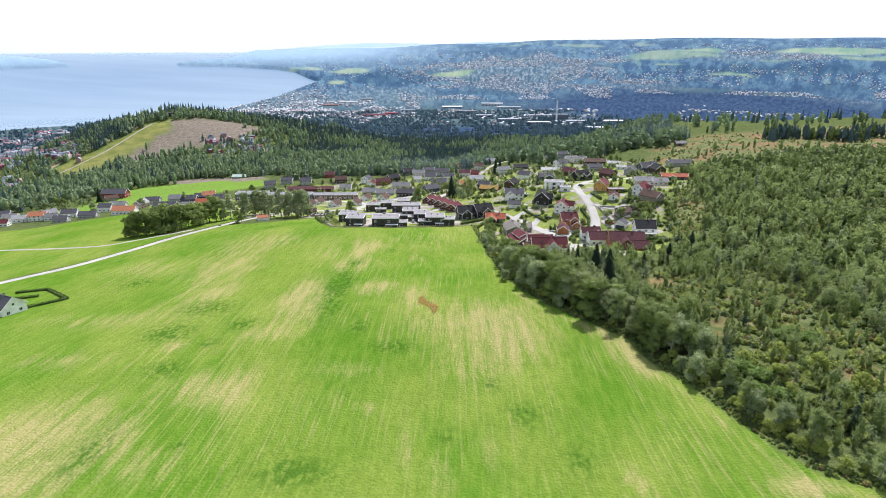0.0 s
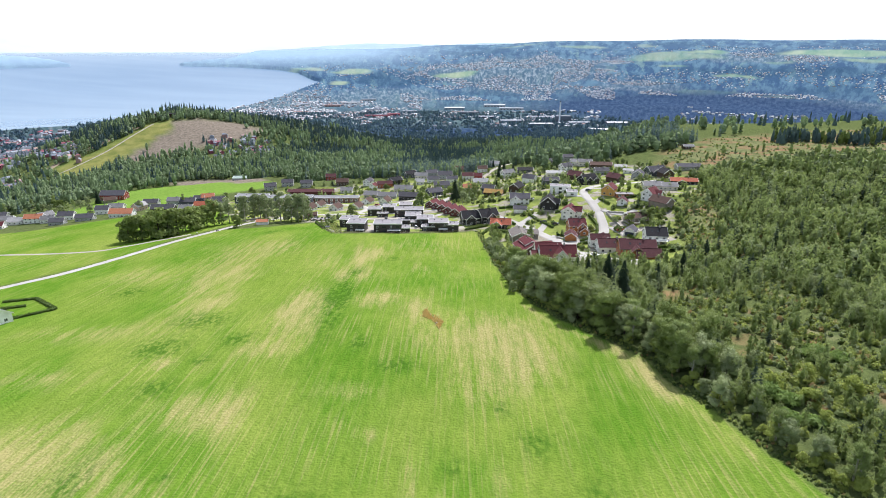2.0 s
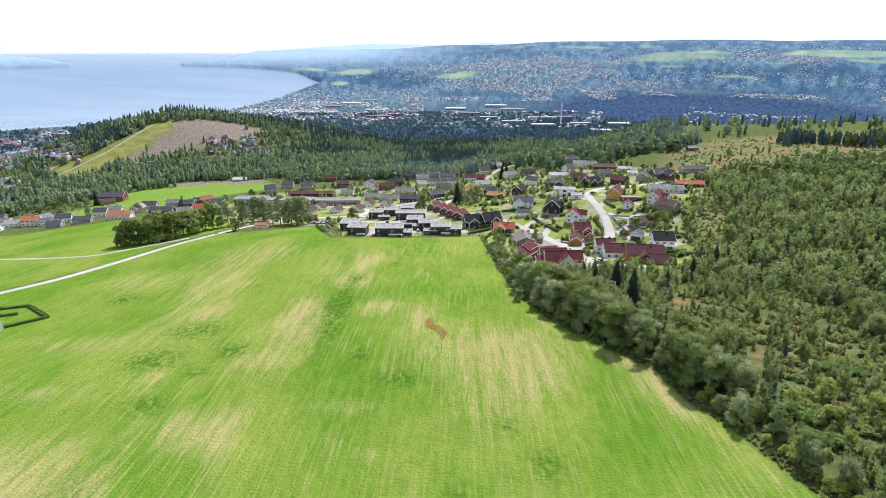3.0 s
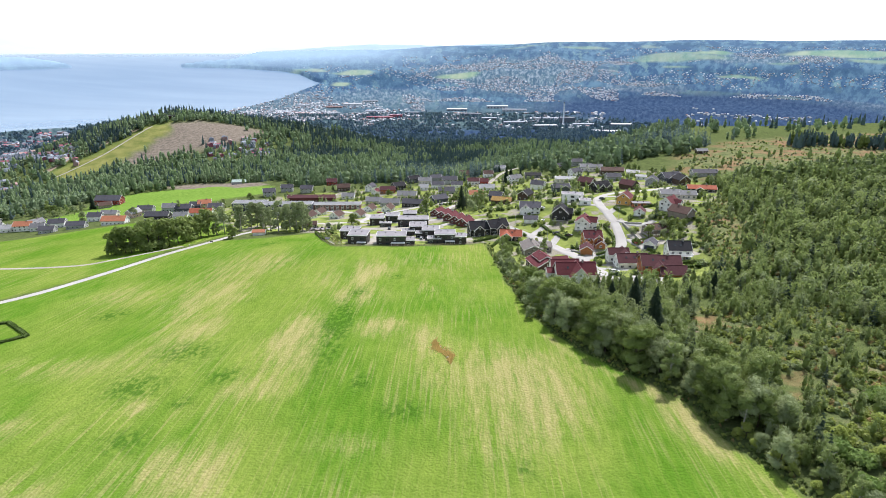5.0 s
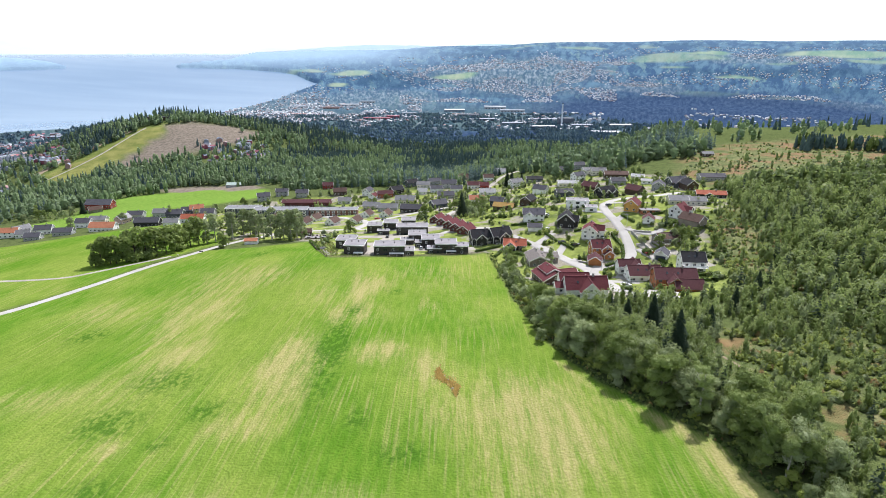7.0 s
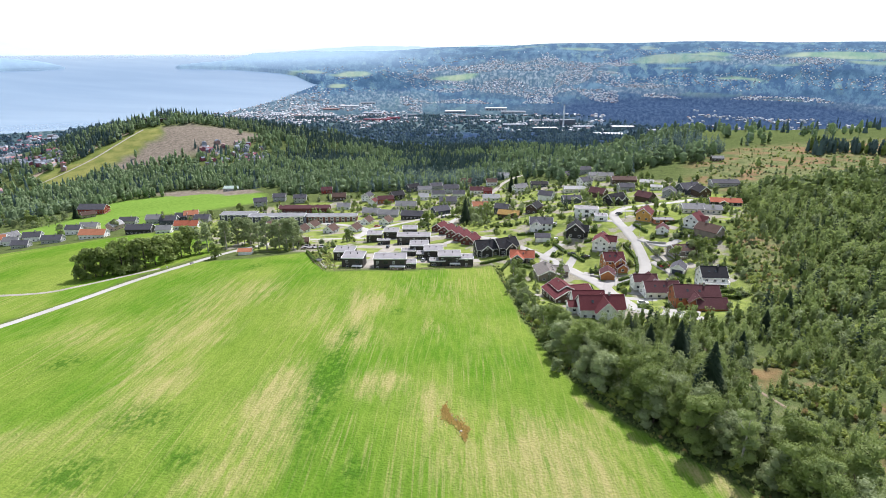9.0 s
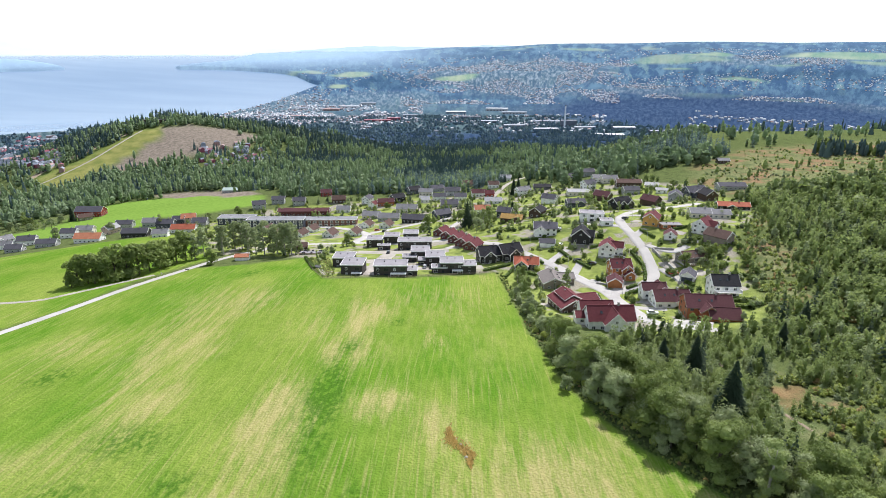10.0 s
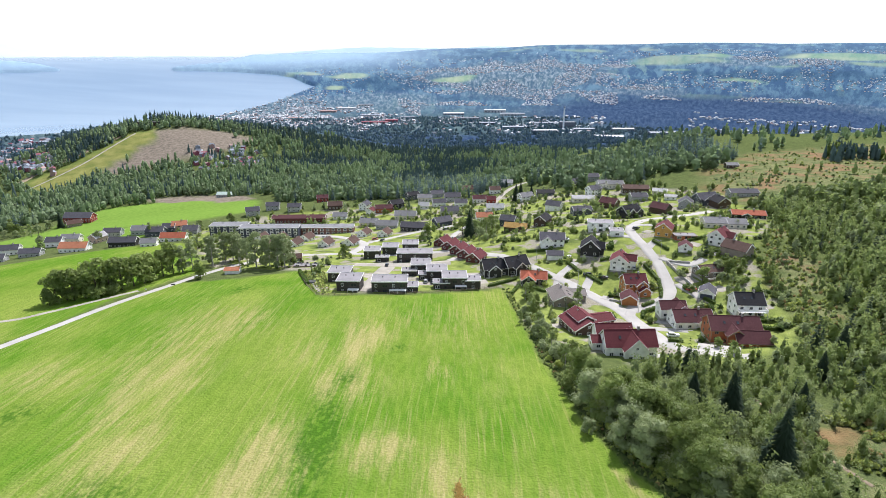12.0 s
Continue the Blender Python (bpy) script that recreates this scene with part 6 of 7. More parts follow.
# the spruce stand on the crest of the clearing, and the trees on the ski hill's top
spots = [(342 + 4.5 * i + rng.uniform(-2, 2), 632 + 16 * math.sin(i * 0.3) + j * 7 + rng.uniform(-3, 3), rng.uniform(0.6, 0.85)) for i in range(30) for j in range(4)]
wood("spruce_stand", spots, [(0.2, FAR_SPRUCE, "half_hazed_needle"), (0.45, FAR_TALL, "half_hazed_needle"), (0.35, FAR_TALL, "leaf_broad")], "stand of tall spruces on the crest of the clearing", 9)
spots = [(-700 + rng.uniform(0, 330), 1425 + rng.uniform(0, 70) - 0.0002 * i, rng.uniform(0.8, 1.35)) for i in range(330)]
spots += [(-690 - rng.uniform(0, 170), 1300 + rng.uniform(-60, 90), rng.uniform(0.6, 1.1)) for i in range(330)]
wood("hilltop_wood", spots, [(0.55, FAR_SPRUCE, "half_hazed_needle"), (0.45, FAR_BROAD, "half_hazed_leaf")], "spruces and birches along the top of the ski hill", 10)

# trees at the field's edge
rng = random.Random(4)
EDGE = [(17, 300), (18, 262), (22, 224), (27, 205), (35, 190), (55, 164), (58, 148), (66, 130), (71, 114), (78, 100), (92, 88), (112, 74)]
path_ = []
for (ax, ay), (bx, by) in zip(EDGE, EDGE[1:]):
    for k in range(8):
        path_.append((ax + (bx - ax) * k / 8, ay + (by - ay) * k / 8))
for i, (px, py) in enumerate(path_):
    low = py > 240 or py < 148
    for j in range(2 if not low else 1):
        if rng.random() < 0.3:
            continue
        ox = rng.uniform(2.5, 6) + j * rng.uniform(4, 8)
        oy = rng.uniform(-2, 3) + j * 2
        kind = rng.choice(["willow", "willow", "broadleaf", "broadleaf", "birch"] if not low else ["shrub", "willow", "birch", "shrub"])
        s = rng.uniform(0.85, 1.3) if not low else rng.uniform(0.5, 0.85)
        if kind == "shrub":
            s = rng.uniform(0.8, 1.5)
        tree(kind, px + ox, py + oy, s)
for i in range(0, len(path_), 2):
    px, py = path_[i]
    tree("shrub", px + rng.uniform(1.0, 2.2), py + rng.uniform(-1.5, 1.5), rng.uniform(0.5, 0.95))
for tx, ty, ts in ((56, 196, 1.15), (57.6, 221, 0.95), (52.6, 231, 0.6), (78, 225, 0.6), (112, 262, 0.7), (96, 246, 0.6)):
    tree("spruce", tx, ty, ts, "in the wood by the field", "spruces in the wood")
for tx, ty, ts, kd in ((21, 214, 0.5, "willow"), (60, 158, 1.2, "broadleaf"), (66, 170, 1.1, "broadleaf"), (46, 178, 1.15, "broadleaf"), (40, 188, 1.1, "willow"), (32, 206, 1.15, "willow"), (30, 222, 1.0, "willow"), (72, 150, 1.0, "willow"), (38, 214, 1.1, "broadleaf")):
    tree(kd, tx, ty, ts)
# rough grass in the field's corner beside the flats
ROUGH = [(-93, 388), (-81, 354), (-71, 333), (-66, 335), (-70, 356), (-80, 388)]
x, y = scatter(np.random.RandomState(51), 2600, -95, 330, -64, 392, lambda x, y: inside(ROUGH, x, y) & (np.hypot(x + 79, y - 357) > 3))
wood("rough_grass", [(a, b, s) for a, b, s in zip(x, y, np.random.RandomState(52).uniform(0.1, 0.28, len(x)))], [(0.5, MID_BUSH, "leaf_young"), (0.4, MID_BUSH, "leaf_birch"), (0.1, MID_BUSH, "dryleaf")], "rough tall grass in the corner beside the flats", 53)
# a verge of tall weeds between the mown field and the trees
verge = []
vr = np.random.RandomState(44)
for (ax, ay), (bx, by) in zip(FIELD[10:23], FIELD[11:24]):
    for _ in range(int(math.dist((ax, ay), (bx, by)) * (5 if ay < 215 else 2.5))):
        u, side = vr.uniform(), vr.uniform(0.1, 3.2) ** 1.1
        nx, ny = -(by - ay), bx - ax
        d = math.hypot(nx, ny)
        verge.append((ax + (bx - ax) * u + nx / d * side, ay + (by - ay) * u + ny / d * side, vr.uniform(0.14, 0.42)))
wood("verge_weeds", verge, [(0.45, MID_BUSH, "leaf_broad"), (0.3, MID_BUSH, "hedge"), (0.2, MID_BUSH, "leaf_young"), (0.05, MID_BUSH, "dryleaf")], "verge of tall green weeds along the field", 45)
for k in range(2):
    proto("knotweed", k, 2.8, 7.5, "leaf_mound", "bark", 1500, 0.36, 14, 0.25, 0.6)
for tx, ty, ts in ((78, 140, 1.1), (81, 136.5, 0.9), (77, 128.5, 0.85), (82, 127, 0.8), (101, 160, 1.0), (106, 157, 0.9)):
    tree("knotweed", tx, ty, ts, "low on the slope", "leafy mounds on the slope")
# big bushes low on the slope
for tx, ty, ts in ((80, 143, 1.5), (86, 136, 1.4), (84, 127, 1.3), (92, 148, 1.5), (98, 140, 1.6), (102, 128, 1.7), (92, 118, 1.5), (108, 118, 1.6), (120, 140, 1.5), (112, 104, 1.6), (128, 122, 1.6), (100, 108, 1.4)):
    tree("shrub", tx, ty, ts, "on the slope beside the field", "bushes on the slope")

# the row beside the lane and the tall aspens by the shed
for i, (tx, ty) in enumerate([(-197, 340), (-196, 344), (-193, 347), (-189, 346), (-185, 349), (-181, 352), (-177, 356), (-174, 361), (-172, 368), (-169, 373), (-168, 381), (-166, 387), (-164, 394), (-186, 352), (-179, 360), (-192, 351), (-171, 378)]):
    tree("broadleaf", tx - 1.5, ty + 2, (0.7 if i < 1 else 1.3) * rng.uniform(0.95, 1.25), "in a row beside the farm lane", "tree row beside the lane")
for i, (tx, ty) in enumerate([(-161, 398), (-158, 404), (-150, 413), (-148, 427), (-145, 431), (-140, 430), (-131, 416), (-122, 405), (-114, 404), (-109, 402), (-105, 402), (-104, 408), (-112, 413), (-154, 420), (-138, 422), (-118, 410)]):
    tree("aspen", tx, ty, rng.uniform(0.95, 1.25), "near the shed", "aspens by the shed")
for tx, ty, ts, kd in ((21.5, 309, 0.75, "broadleaf"), (21, 333, 0.75, "birch"), (41.5, 322, 0.85, "birch"), (20.5, 281, 0.5, "birch"), (21, 262, 0.5, "willow"), (24, 251, 0.6, "birch"), (82, 269, 0.45, "broadleaf"), (94, 334, 0.4, "broadleaf"), (27, 262, 0.55, "broadleaf"), (112, 350, 0.8, "willow"), (-76, 431, 0.75, "broadleaf")):
    tree(kd, tx, ty, ts, "between gardens and field", "garden trees")
for tx, ty, ts in ((45, 597, 1.0), (59, 601, 0.8), (50, 605, 0.9)):
    tree("spruce", tx, ty, ts, "behind the upper houses", "garden trees")
tree("broadleaf", -144, 381, 0.8, "beside the lane", "aspens by the shed")
# garden and street trees
GARDEN = [(22, 323), (18, 310), (15, 300), (42, 336), (37, 526), (45, 471), (121, 432), (25, 327), (23, 335), (45, 292), (80, 276), (102, 343), (109, 341), (115, 347), (113, 338), (138, 353), (144, 355), (113, 283), (98, 275), (124, 352), (128, 338)]
GARDEN_B = [(-78, 432), (-101, 602), (-4, 473), (0, 459), (4, 462), (7, 450), (11, 459), (15, 463), (18, 469), (3, 485), (7, 493), (-28, 481), (28, 437), (33, 443), (36, 633), (44, 677), (14, 561), (22, 548), (-9, 595), (-16, 575), (10, 470), (14, 478), (-1, 466)]
GARDEN_C = [(-485, 673), (-470, 664), (-475, 682), (-457, 664), (-452, 668), (-438, 659), (-433, 663), (-447, 700), (-437, 704), (-499, 685), (-223, 568), (-346, 545), (-263, 560), (-300, 548), (-465, 676), (-490, 700), (-510, 690), (-520, 660), (-215, 575), (-205, 590)]
for i, (tx, ty) in enumerate(GARDEN + GARDEN_B + GARDEN_C):
    kind = rng.choice(["broadleaf", "birch", "willow"]) if i not in (4, 24, 36, 52) else "spruce"
    big = (len(GARDEN) + 1 < i < len(GARDEN) + 12) or (len(GARDEN) + len(GARDEN_B) <= i)
    tree(kind, tx, ty, rng.uniform(0.85, 1.25) if big else rng.uniform(0.4, 0.75), "in the gardens between the houses" if not big else "in a clump between the houses", "garden trees")
made = 0
while made < 110:
    tx, ty = rng.uniform(-260, 175), rng.uniform(300, 620)
    if (-78 < tx < 18 and 325 < ty < 425) or (-135 < tx < -35 and 430 < ty < 560) or not inside(LAWN, np.array([tx]), np.array([ty]))[0] or blocked(tx, ty, 1.0) or not roads_clear(np.array([tx]), np.array([ty]), 5.5)[0]:
        continue
    made += 1
    kind = rng.choice(["shrub", "shrub", "birch", "broadleaf", "willow", "sapling"])
    tree(kind, tx, ty, rng.uniform(0.6, 1.2) if kind in ("shrub", "sapling") else rng.uniform(0.3, 0.62), "in the gardens between the houses", "garden trees")
x, y = scatter(np.random.RandomState(5), 7000, -330, 260, 190, 640, lambda x, y: (area(LAWN, x, y, 12) > 0.35) & roads_clear(x, y, 4.5) & ~inside(FIELD, x, y))
ok = np.array([not blocked(a, b, -3.2) for a, b in zip(x, y)]) & (waves(x, y, 22, 66) > 0.25) & ~((x > -78) & (x < 18) & (y > 325) & (y < 425)) & ~((x > -135) & (x < -35) & (y > 430) & (y < 560))
r2, rng_brush = np.random.RandomState(6), np.random.RandomState(16)
wood("garden_bushes", [(a, b, s) for a, b, s in zip(x[ok], y[ok], r2.uniform(0.5, 1.5, ok.sum()))], [(0.25, MID_BUSH, "leaf_broad"), (0.35, MID_BUSH, "hedge"), (0.2, MID_BUSH, "leaf_willow"), (0.2, MID_BUSH, "leaf_young")], "bushes and flower beds in the gardens", 71)
x, y = scatter(np.random.RandomState(9), 5200, -520, 300, 200, 760, lambda x, y: roads_clear(x, y, 7) & ~inside(FIELD, x, y) & ~inside(FIELD_WEST, x, y) & ~inside(MEADOW, x, y) & ~inside(MEADOW_B, x, y) & (np.hypot(x, y) > 300) & ~inside(WOOD_EAST, x, y) & (area(LAWN, x, y, 30) > 0.2))
ok = np.array([not blocked(a, b, -1.5) for a, b in zip(x, y)]) & (waves(x, y, 34, 94) > 0.15) & ~((x > -78) & (x < 18) & (y > 325) & (y < 425)) & ~((x > -135) & (x < -35) & (y > 430) & (y < 560))
wood("garden_trees", [(a, b, s) for a, b, s in zip(x[ok], y[ok], r2.uniform(0.5, 1.2, ok.sum()) * np.where(y[ok] > 440, 1.0, 0.75))], [(0.55, GARDEN_ROUND, "leaf_broad"), (0.22, GARDEN_ROUND, "leaf_willow"), (0.17, MID_BIRCH, "leaf_birch"), (0.06, MID_SPRUCE, "needle")], "garden trees among the farther houses", 72)
x, y = scatter(np.random.RandomState(19), 5200, 96, 262, 190, 470, lambda x, y: roads_clear(x, y, 6) & ~inside(LAWN, x, y) & (np.hypot(x - 140, y - 345) < 95))
ok = (waves(x, y, 11, 95) > -0.55) & (rng_brush.uniform(0, 1, len(x)) < np.where(inside(WOOD_EAST, x, y), 0.45, 1.0))
x, y = x[ok], y[ok]
wood("slope_brush", [(a, b, s) for a, b, s in zip(x, y, r2.uniform(0.25, 0.75, len(x)))], [(0.45, MID_BUSH, "leaf_young"), (0.36, MID_BUSH, "leaf_birch"), (0.08, MID_BIRCH, "leaf_birch"), (0.11, MID_BUSH, "dryleaf")], "rough brush on the slope above the gardens", 73)
x, y = scatter(np.random.RandomState(29), 4200, 74, 112, 130, 222, lambda x, y: roads_clear(x, y, 6))
bare = np.min([np.hypot(x - gx, y - gy) / gr for gx, gy, gr in BROWN], axis=0)
ok = (bare > 1) & (waves(x, y, 12, 91) > -0.15) & (x > 74 + 0.14 * (216 - y))
wood("slope_brush", [(a, b, s) for a, b, s in zip(x[ok], y[ok], r2.uniform(0.3, 0.85, ok.sum()))], [(0.5, MID_BUSH, "leaf_young"), (0.2, MID_BUSH, "leaf_birch"), (0.14, MID_BUSH, "leaf_willow"), (0.1, NEAR_BIRCH, "leaf_birch"), (0.06, MID_BUSH, "dryleaf")], "yellow-green brush and dry stalks on the open slope", 74)
spots = [(r2.uniform(205, 420), r2.uniform(500, 600), r2.uniform(0.4, 1.0)) for i in range(420)]
spots = [s for s in spots if inside(CLEARING, np.array([s[0]]), np.array([s[1]]))[0] and waves(np.array([s[0]]), np.array([s[1]]), 30, 92)[0] > 0]
wood("clearing_birches", spots, [(0.12, LOW_BIRCH, "leaf_birch"), (0.88, MID_BUSH, "leaf_willow")], "loose birches on the edge of the clearing", 75)

# ---- the valley, the town by the lake and the far hills ----
def place_far(az, r):
    return EYE[0] + r * math.sin(radians(az)), EYE[1] + r * math.cos(radians(az))


# town paints with haze put in: bluish and dulled
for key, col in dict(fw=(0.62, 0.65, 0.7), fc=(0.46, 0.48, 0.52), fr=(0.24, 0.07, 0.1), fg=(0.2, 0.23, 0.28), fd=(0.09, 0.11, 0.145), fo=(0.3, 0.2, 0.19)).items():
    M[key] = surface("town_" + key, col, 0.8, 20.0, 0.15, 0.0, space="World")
rng = np.random.RandomState(77)


def town(name, zones, label):
    """Small gabled houses too many to count, as one mesh."""
    vs, fs, mi, order = [], [], [], ["fw", "fc", "fr", "fg", "fd", "fo"]
    for az0, az1, r0, r1, count, k, keep in zones:
        az, r = rng.uniform(az0, az1, count * 6), rng.uniform(r0, r1, count * 6)
        px_, py_ = EYE[0] + r * np.sin(np.radians(az)), EYE[1] + r * np.cos(np.radians(az))
        ok = far_patches(FAR_FIELDS, az, r, px_, py_) < 0.2
        ok &= (r < 3300) | (far_patches(FAR_HOUSES, az, r, px_, py_) > 0.3) | (rng.uniform(0, 1, len(r)) < 0.25)
        if keep is not None:
            ok &= waves(px_, py_, keep, 41) > -0.05
        pz_ = ground_z(px_, py_)
        ok &= (pz_ > sea_level(r) + 0.4) | (r < 2000)
        for x, y, z in np.stack([px_, py_, pz_], 1)[ok][:count]:
            L, W, h = k * rng.uniform(9, 16), k * rng.uniform(8, 10), k * rng.uniform(3.5, 6)
            a, rise = rng.uniform(0, 3.14), k * rng.uniform(1.8, 3.2)
            ca, sa_ = math.cos(a), math.sin(a)
            b = len(vs)
            for px, py, pz in ((-L, -W, -4 * k), (L, -W, -4 * k), (L, W, -4 * k), (-L, W, -4 * k), (-L, -W, h), (L, -W, h), (L, W, h), (-L, W, h), (-L, 0, h + rise), (L, 0, h + rise)):
                vs.append((x + (px * ca - py * sa_) / 2, y + (px * sa_ + py * ca) / 2, z + pz))
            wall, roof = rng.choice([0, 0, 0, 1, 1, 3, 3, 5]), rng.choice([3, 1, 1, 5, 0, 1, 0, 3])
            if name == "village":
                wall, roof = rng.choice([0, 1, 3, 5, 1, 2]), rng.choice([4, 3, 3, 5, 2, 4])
            for f, m_ in (((0, 1, 5, 4), wall), ((2, 3, 7, 6), wall), ((1, 2, 6, 9, 5), wall), ((3, 0, 4, 8, 7), wall), ((4, 5, 9, 8), roof), ((6, 7, 8, 9), roof)):
                fs.append(tuple(b + i for i in f))
                mi.append(m_)
    me = bpy.data.meshes.new(name)
    me.from_pydata(vs, [], fs)
    for key in order:
        me.materials.append(M[key])
    me.polygons.foreach_set("material_index", np.array(mi, np.int32))
    return tagged(new(name, me), label, "town", kind="stuff")


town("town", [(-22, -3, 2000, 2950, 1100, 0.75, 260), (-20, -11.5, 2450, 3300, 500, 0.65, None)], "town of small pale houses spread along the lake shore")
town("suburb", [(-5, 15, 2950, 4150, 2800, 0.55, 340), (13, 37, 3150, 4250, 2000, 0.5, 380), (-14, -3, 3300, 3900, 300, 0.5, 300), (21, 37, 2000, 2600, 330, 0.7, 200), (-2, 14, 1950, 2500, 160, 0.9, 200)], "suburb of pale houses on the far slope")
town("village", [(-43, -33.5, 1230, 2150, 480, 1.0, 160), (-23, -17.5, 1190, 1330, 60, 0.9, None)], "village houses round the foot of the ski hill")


def works(x, y, turn, L, W, h, wall, roof, label):
    """A long industrial hall with a low roof, clerestory and doors."""
    b = new("industrial_hall")
    b.matrix_basis = pose(x, y, height(x, y), 0, 0, turn)
    L, W, h = L * 0.8, W * 0.8, h * 0.8
    part("wall", Form().box(-L / 2, -W / 2, -6, L / 2, W / 2, h).mesh("wall", M[wall]), b)
    part("roof", Form().prism([(-W / 2 - 1, h), (W / 2 + 1, h), (W / 2 + 1, h + 0.8), (0, h + W * 0.06 + 0.8), (-W / 2 - 1, h + 0.8)], -L / 2 - 1, L / 2 + 1).mesh("roof", M[roof]), b)
    for k in range(int(L / 14)):
        part("loading_door", Form().box(-3, -0.3, 0, 3, 0.1, h * 0.5).mesh("loading_door", M["fd"]), b, at=pose(-L / 2 + 8 + k * 14, -W / 2, 0))
    return tagged(b, label, "building", "halls in the valley")


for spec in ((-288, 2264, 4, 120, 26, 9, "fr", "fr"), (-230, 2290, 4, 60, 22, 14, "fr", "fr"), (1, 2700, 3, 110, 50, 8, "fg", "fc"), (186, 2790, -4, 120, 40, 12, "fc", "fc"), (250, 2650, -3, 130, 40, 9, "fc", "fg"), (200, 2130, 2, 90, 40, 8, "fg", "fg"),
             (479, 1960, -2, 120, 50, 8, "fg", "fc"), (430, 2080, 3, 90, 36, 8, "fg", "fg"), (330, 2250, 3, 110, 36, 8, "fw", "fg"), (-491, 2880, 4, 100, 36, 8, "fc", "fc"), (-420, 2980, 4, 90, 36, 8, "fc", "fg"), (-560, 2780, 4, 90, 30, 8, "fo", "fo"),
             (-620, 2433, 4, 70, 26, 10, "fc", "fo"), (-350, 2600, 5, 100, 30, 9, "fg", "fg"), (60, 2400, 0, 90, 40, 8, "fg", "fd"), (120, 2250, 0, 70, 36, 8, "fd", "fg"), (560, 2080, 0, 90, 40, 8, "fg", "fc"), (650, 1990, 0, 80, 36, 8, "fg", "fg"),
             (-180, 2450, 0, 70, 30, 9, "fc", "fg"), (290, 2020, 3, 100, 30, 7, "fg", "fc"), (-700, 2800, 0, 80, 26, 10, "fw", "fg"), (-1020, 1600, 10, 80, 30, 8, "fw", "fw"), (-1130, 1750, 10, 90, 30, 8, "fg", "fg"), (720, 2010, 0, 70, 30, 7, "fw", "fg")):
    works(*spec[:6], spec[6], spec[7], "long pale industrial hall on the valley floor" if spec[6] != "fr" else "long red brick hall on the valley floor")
stack = new("chimney_stack")
stack.matrix_basis = pose(368, 2110, height(368, 2110))
part("shaft", Form().tube((0, 0, -3), (0, 0, 74), 3.2, 2.2, 14).mesh("shaft", M["fw"]), stack)
part("rim", Form().tube((0, 0, 72), (0, 0, 75), 2.9, 2.9, 14).mesh("rim", M["fd"]), stack)
part("boiler_house", Form().box(-26, -14, -5, 26, 14, 22).mesh("boiler_house", M["fd"]), stack, at=pose(18, 30, 0))
tagged(stack, "tall pale chimney stack beside a dark boiler house", "chimney")
lodge = new("hilltop_lodge")
lodge.matrix_basis = pose(-668, 1375, height(-668, 1375), 0, 0, 5)
part("wall", Form().box(-24, -7, -4, 24, 7, 6).mesh("wall", M["wall_brown"]), lodge)
part("roof", Form().box(-26, -9, 6, 26, 9, 7).mesh("roof", M["darktrim"]), lodge)
part("terrace", Form().box(-24, -16, -4, 10, -7.1, 0.6).mesh("terrace", M["stone"]), lodge)
tagged(lodge, "dark flat-roofed lodge on top of the ski hill", "building")

# woods of the valley and the far slopes
spots = []
for _ in range(34000):
    az, r = (rng.uniform(-43, 40) if rng.uniform() < 0.72 else rng.uniform(8, 34)), 1600 + 2300 * rng.uniform(0, 1) ** 1.15
    x, y = place_far(az, r)
    spots.append((x, y, az, r))
S = np.array(spots)
z = ground_z(S[:, 0], S[:, 1])
dry_land = (z > sea_level(S[:, 3]) + 0.3) | (S[:, 3] < 2000)
patch = waves(S[:, 0], S[:, 1], 300, 51) + 0.6 * waves(S[:, 0], S[:, 1], 120, 52)
belt = shaded_belt(S[:, 2], S[:, 3])
groves = far_patches(FAR_WOODS, S[:, 2], S[:, 3], S[:, 0], S[:, 1])
keep = dry_land & (patch > -0.75) & (S[:, 3] < 2450) & ~((S[:, 2] < -33) & (S[:, 3] > 2250))
pick = (rng.uniform(0, 1, len(S)) < belt) | (groves > 0.4) & (S[:, 3] < 3300)
wood("valley_wood", [(a, b, 0.9 * rng.uniform(0.6, 1.2)) for (a, b, _, _), k, p_ in zip(S, keep, pick) if k and not p_], [(0.6, TINY, "hazed_leaf"), (0.3, TINY, "hazed_needle"), (0.1, TINY_SPRUCE, "hazed_needle")], "woods and gardens on the valley floor", 60)


def hazed_ridge(name, az, tops, r, colour, label):
    """A far range of hills, with haze put into its pale, faintly glowing colour."""
    vs, fs = [], []
    for i in range(161):
        a = az[0] + (az[-1] - az[0]) * i / 160
        el = np.interp(a, az, tops) + 0.02 * math.sin(a * 3.1) + 0.012 * math.sin(a * 7.7 + 1)
        x, y = place_far(a, r)
        vs += [(x, y, 85 + r * math.tan(radians(el))), (x, y, -60)]
    fs = [(2 * i, 2 * i + 1, 2 * i + 3, 2 * i + 2) for i in range(160)]
    me = bpy.data.meshes.new(name)
    me.from_pydata(vs, [], fs)
    m, n, l, p = blank(name + "_surface")
    # the pale colour and its emission stand in for haze
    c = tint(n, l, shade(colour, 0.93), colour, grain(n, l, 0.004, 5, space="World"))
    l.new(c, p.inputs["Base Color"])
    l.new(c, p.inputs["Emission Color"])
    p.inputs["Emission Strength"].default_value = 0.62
    p.inputs["Roughness"].default_value = 1.0
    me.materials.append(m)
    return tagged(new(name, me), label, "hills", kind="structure")


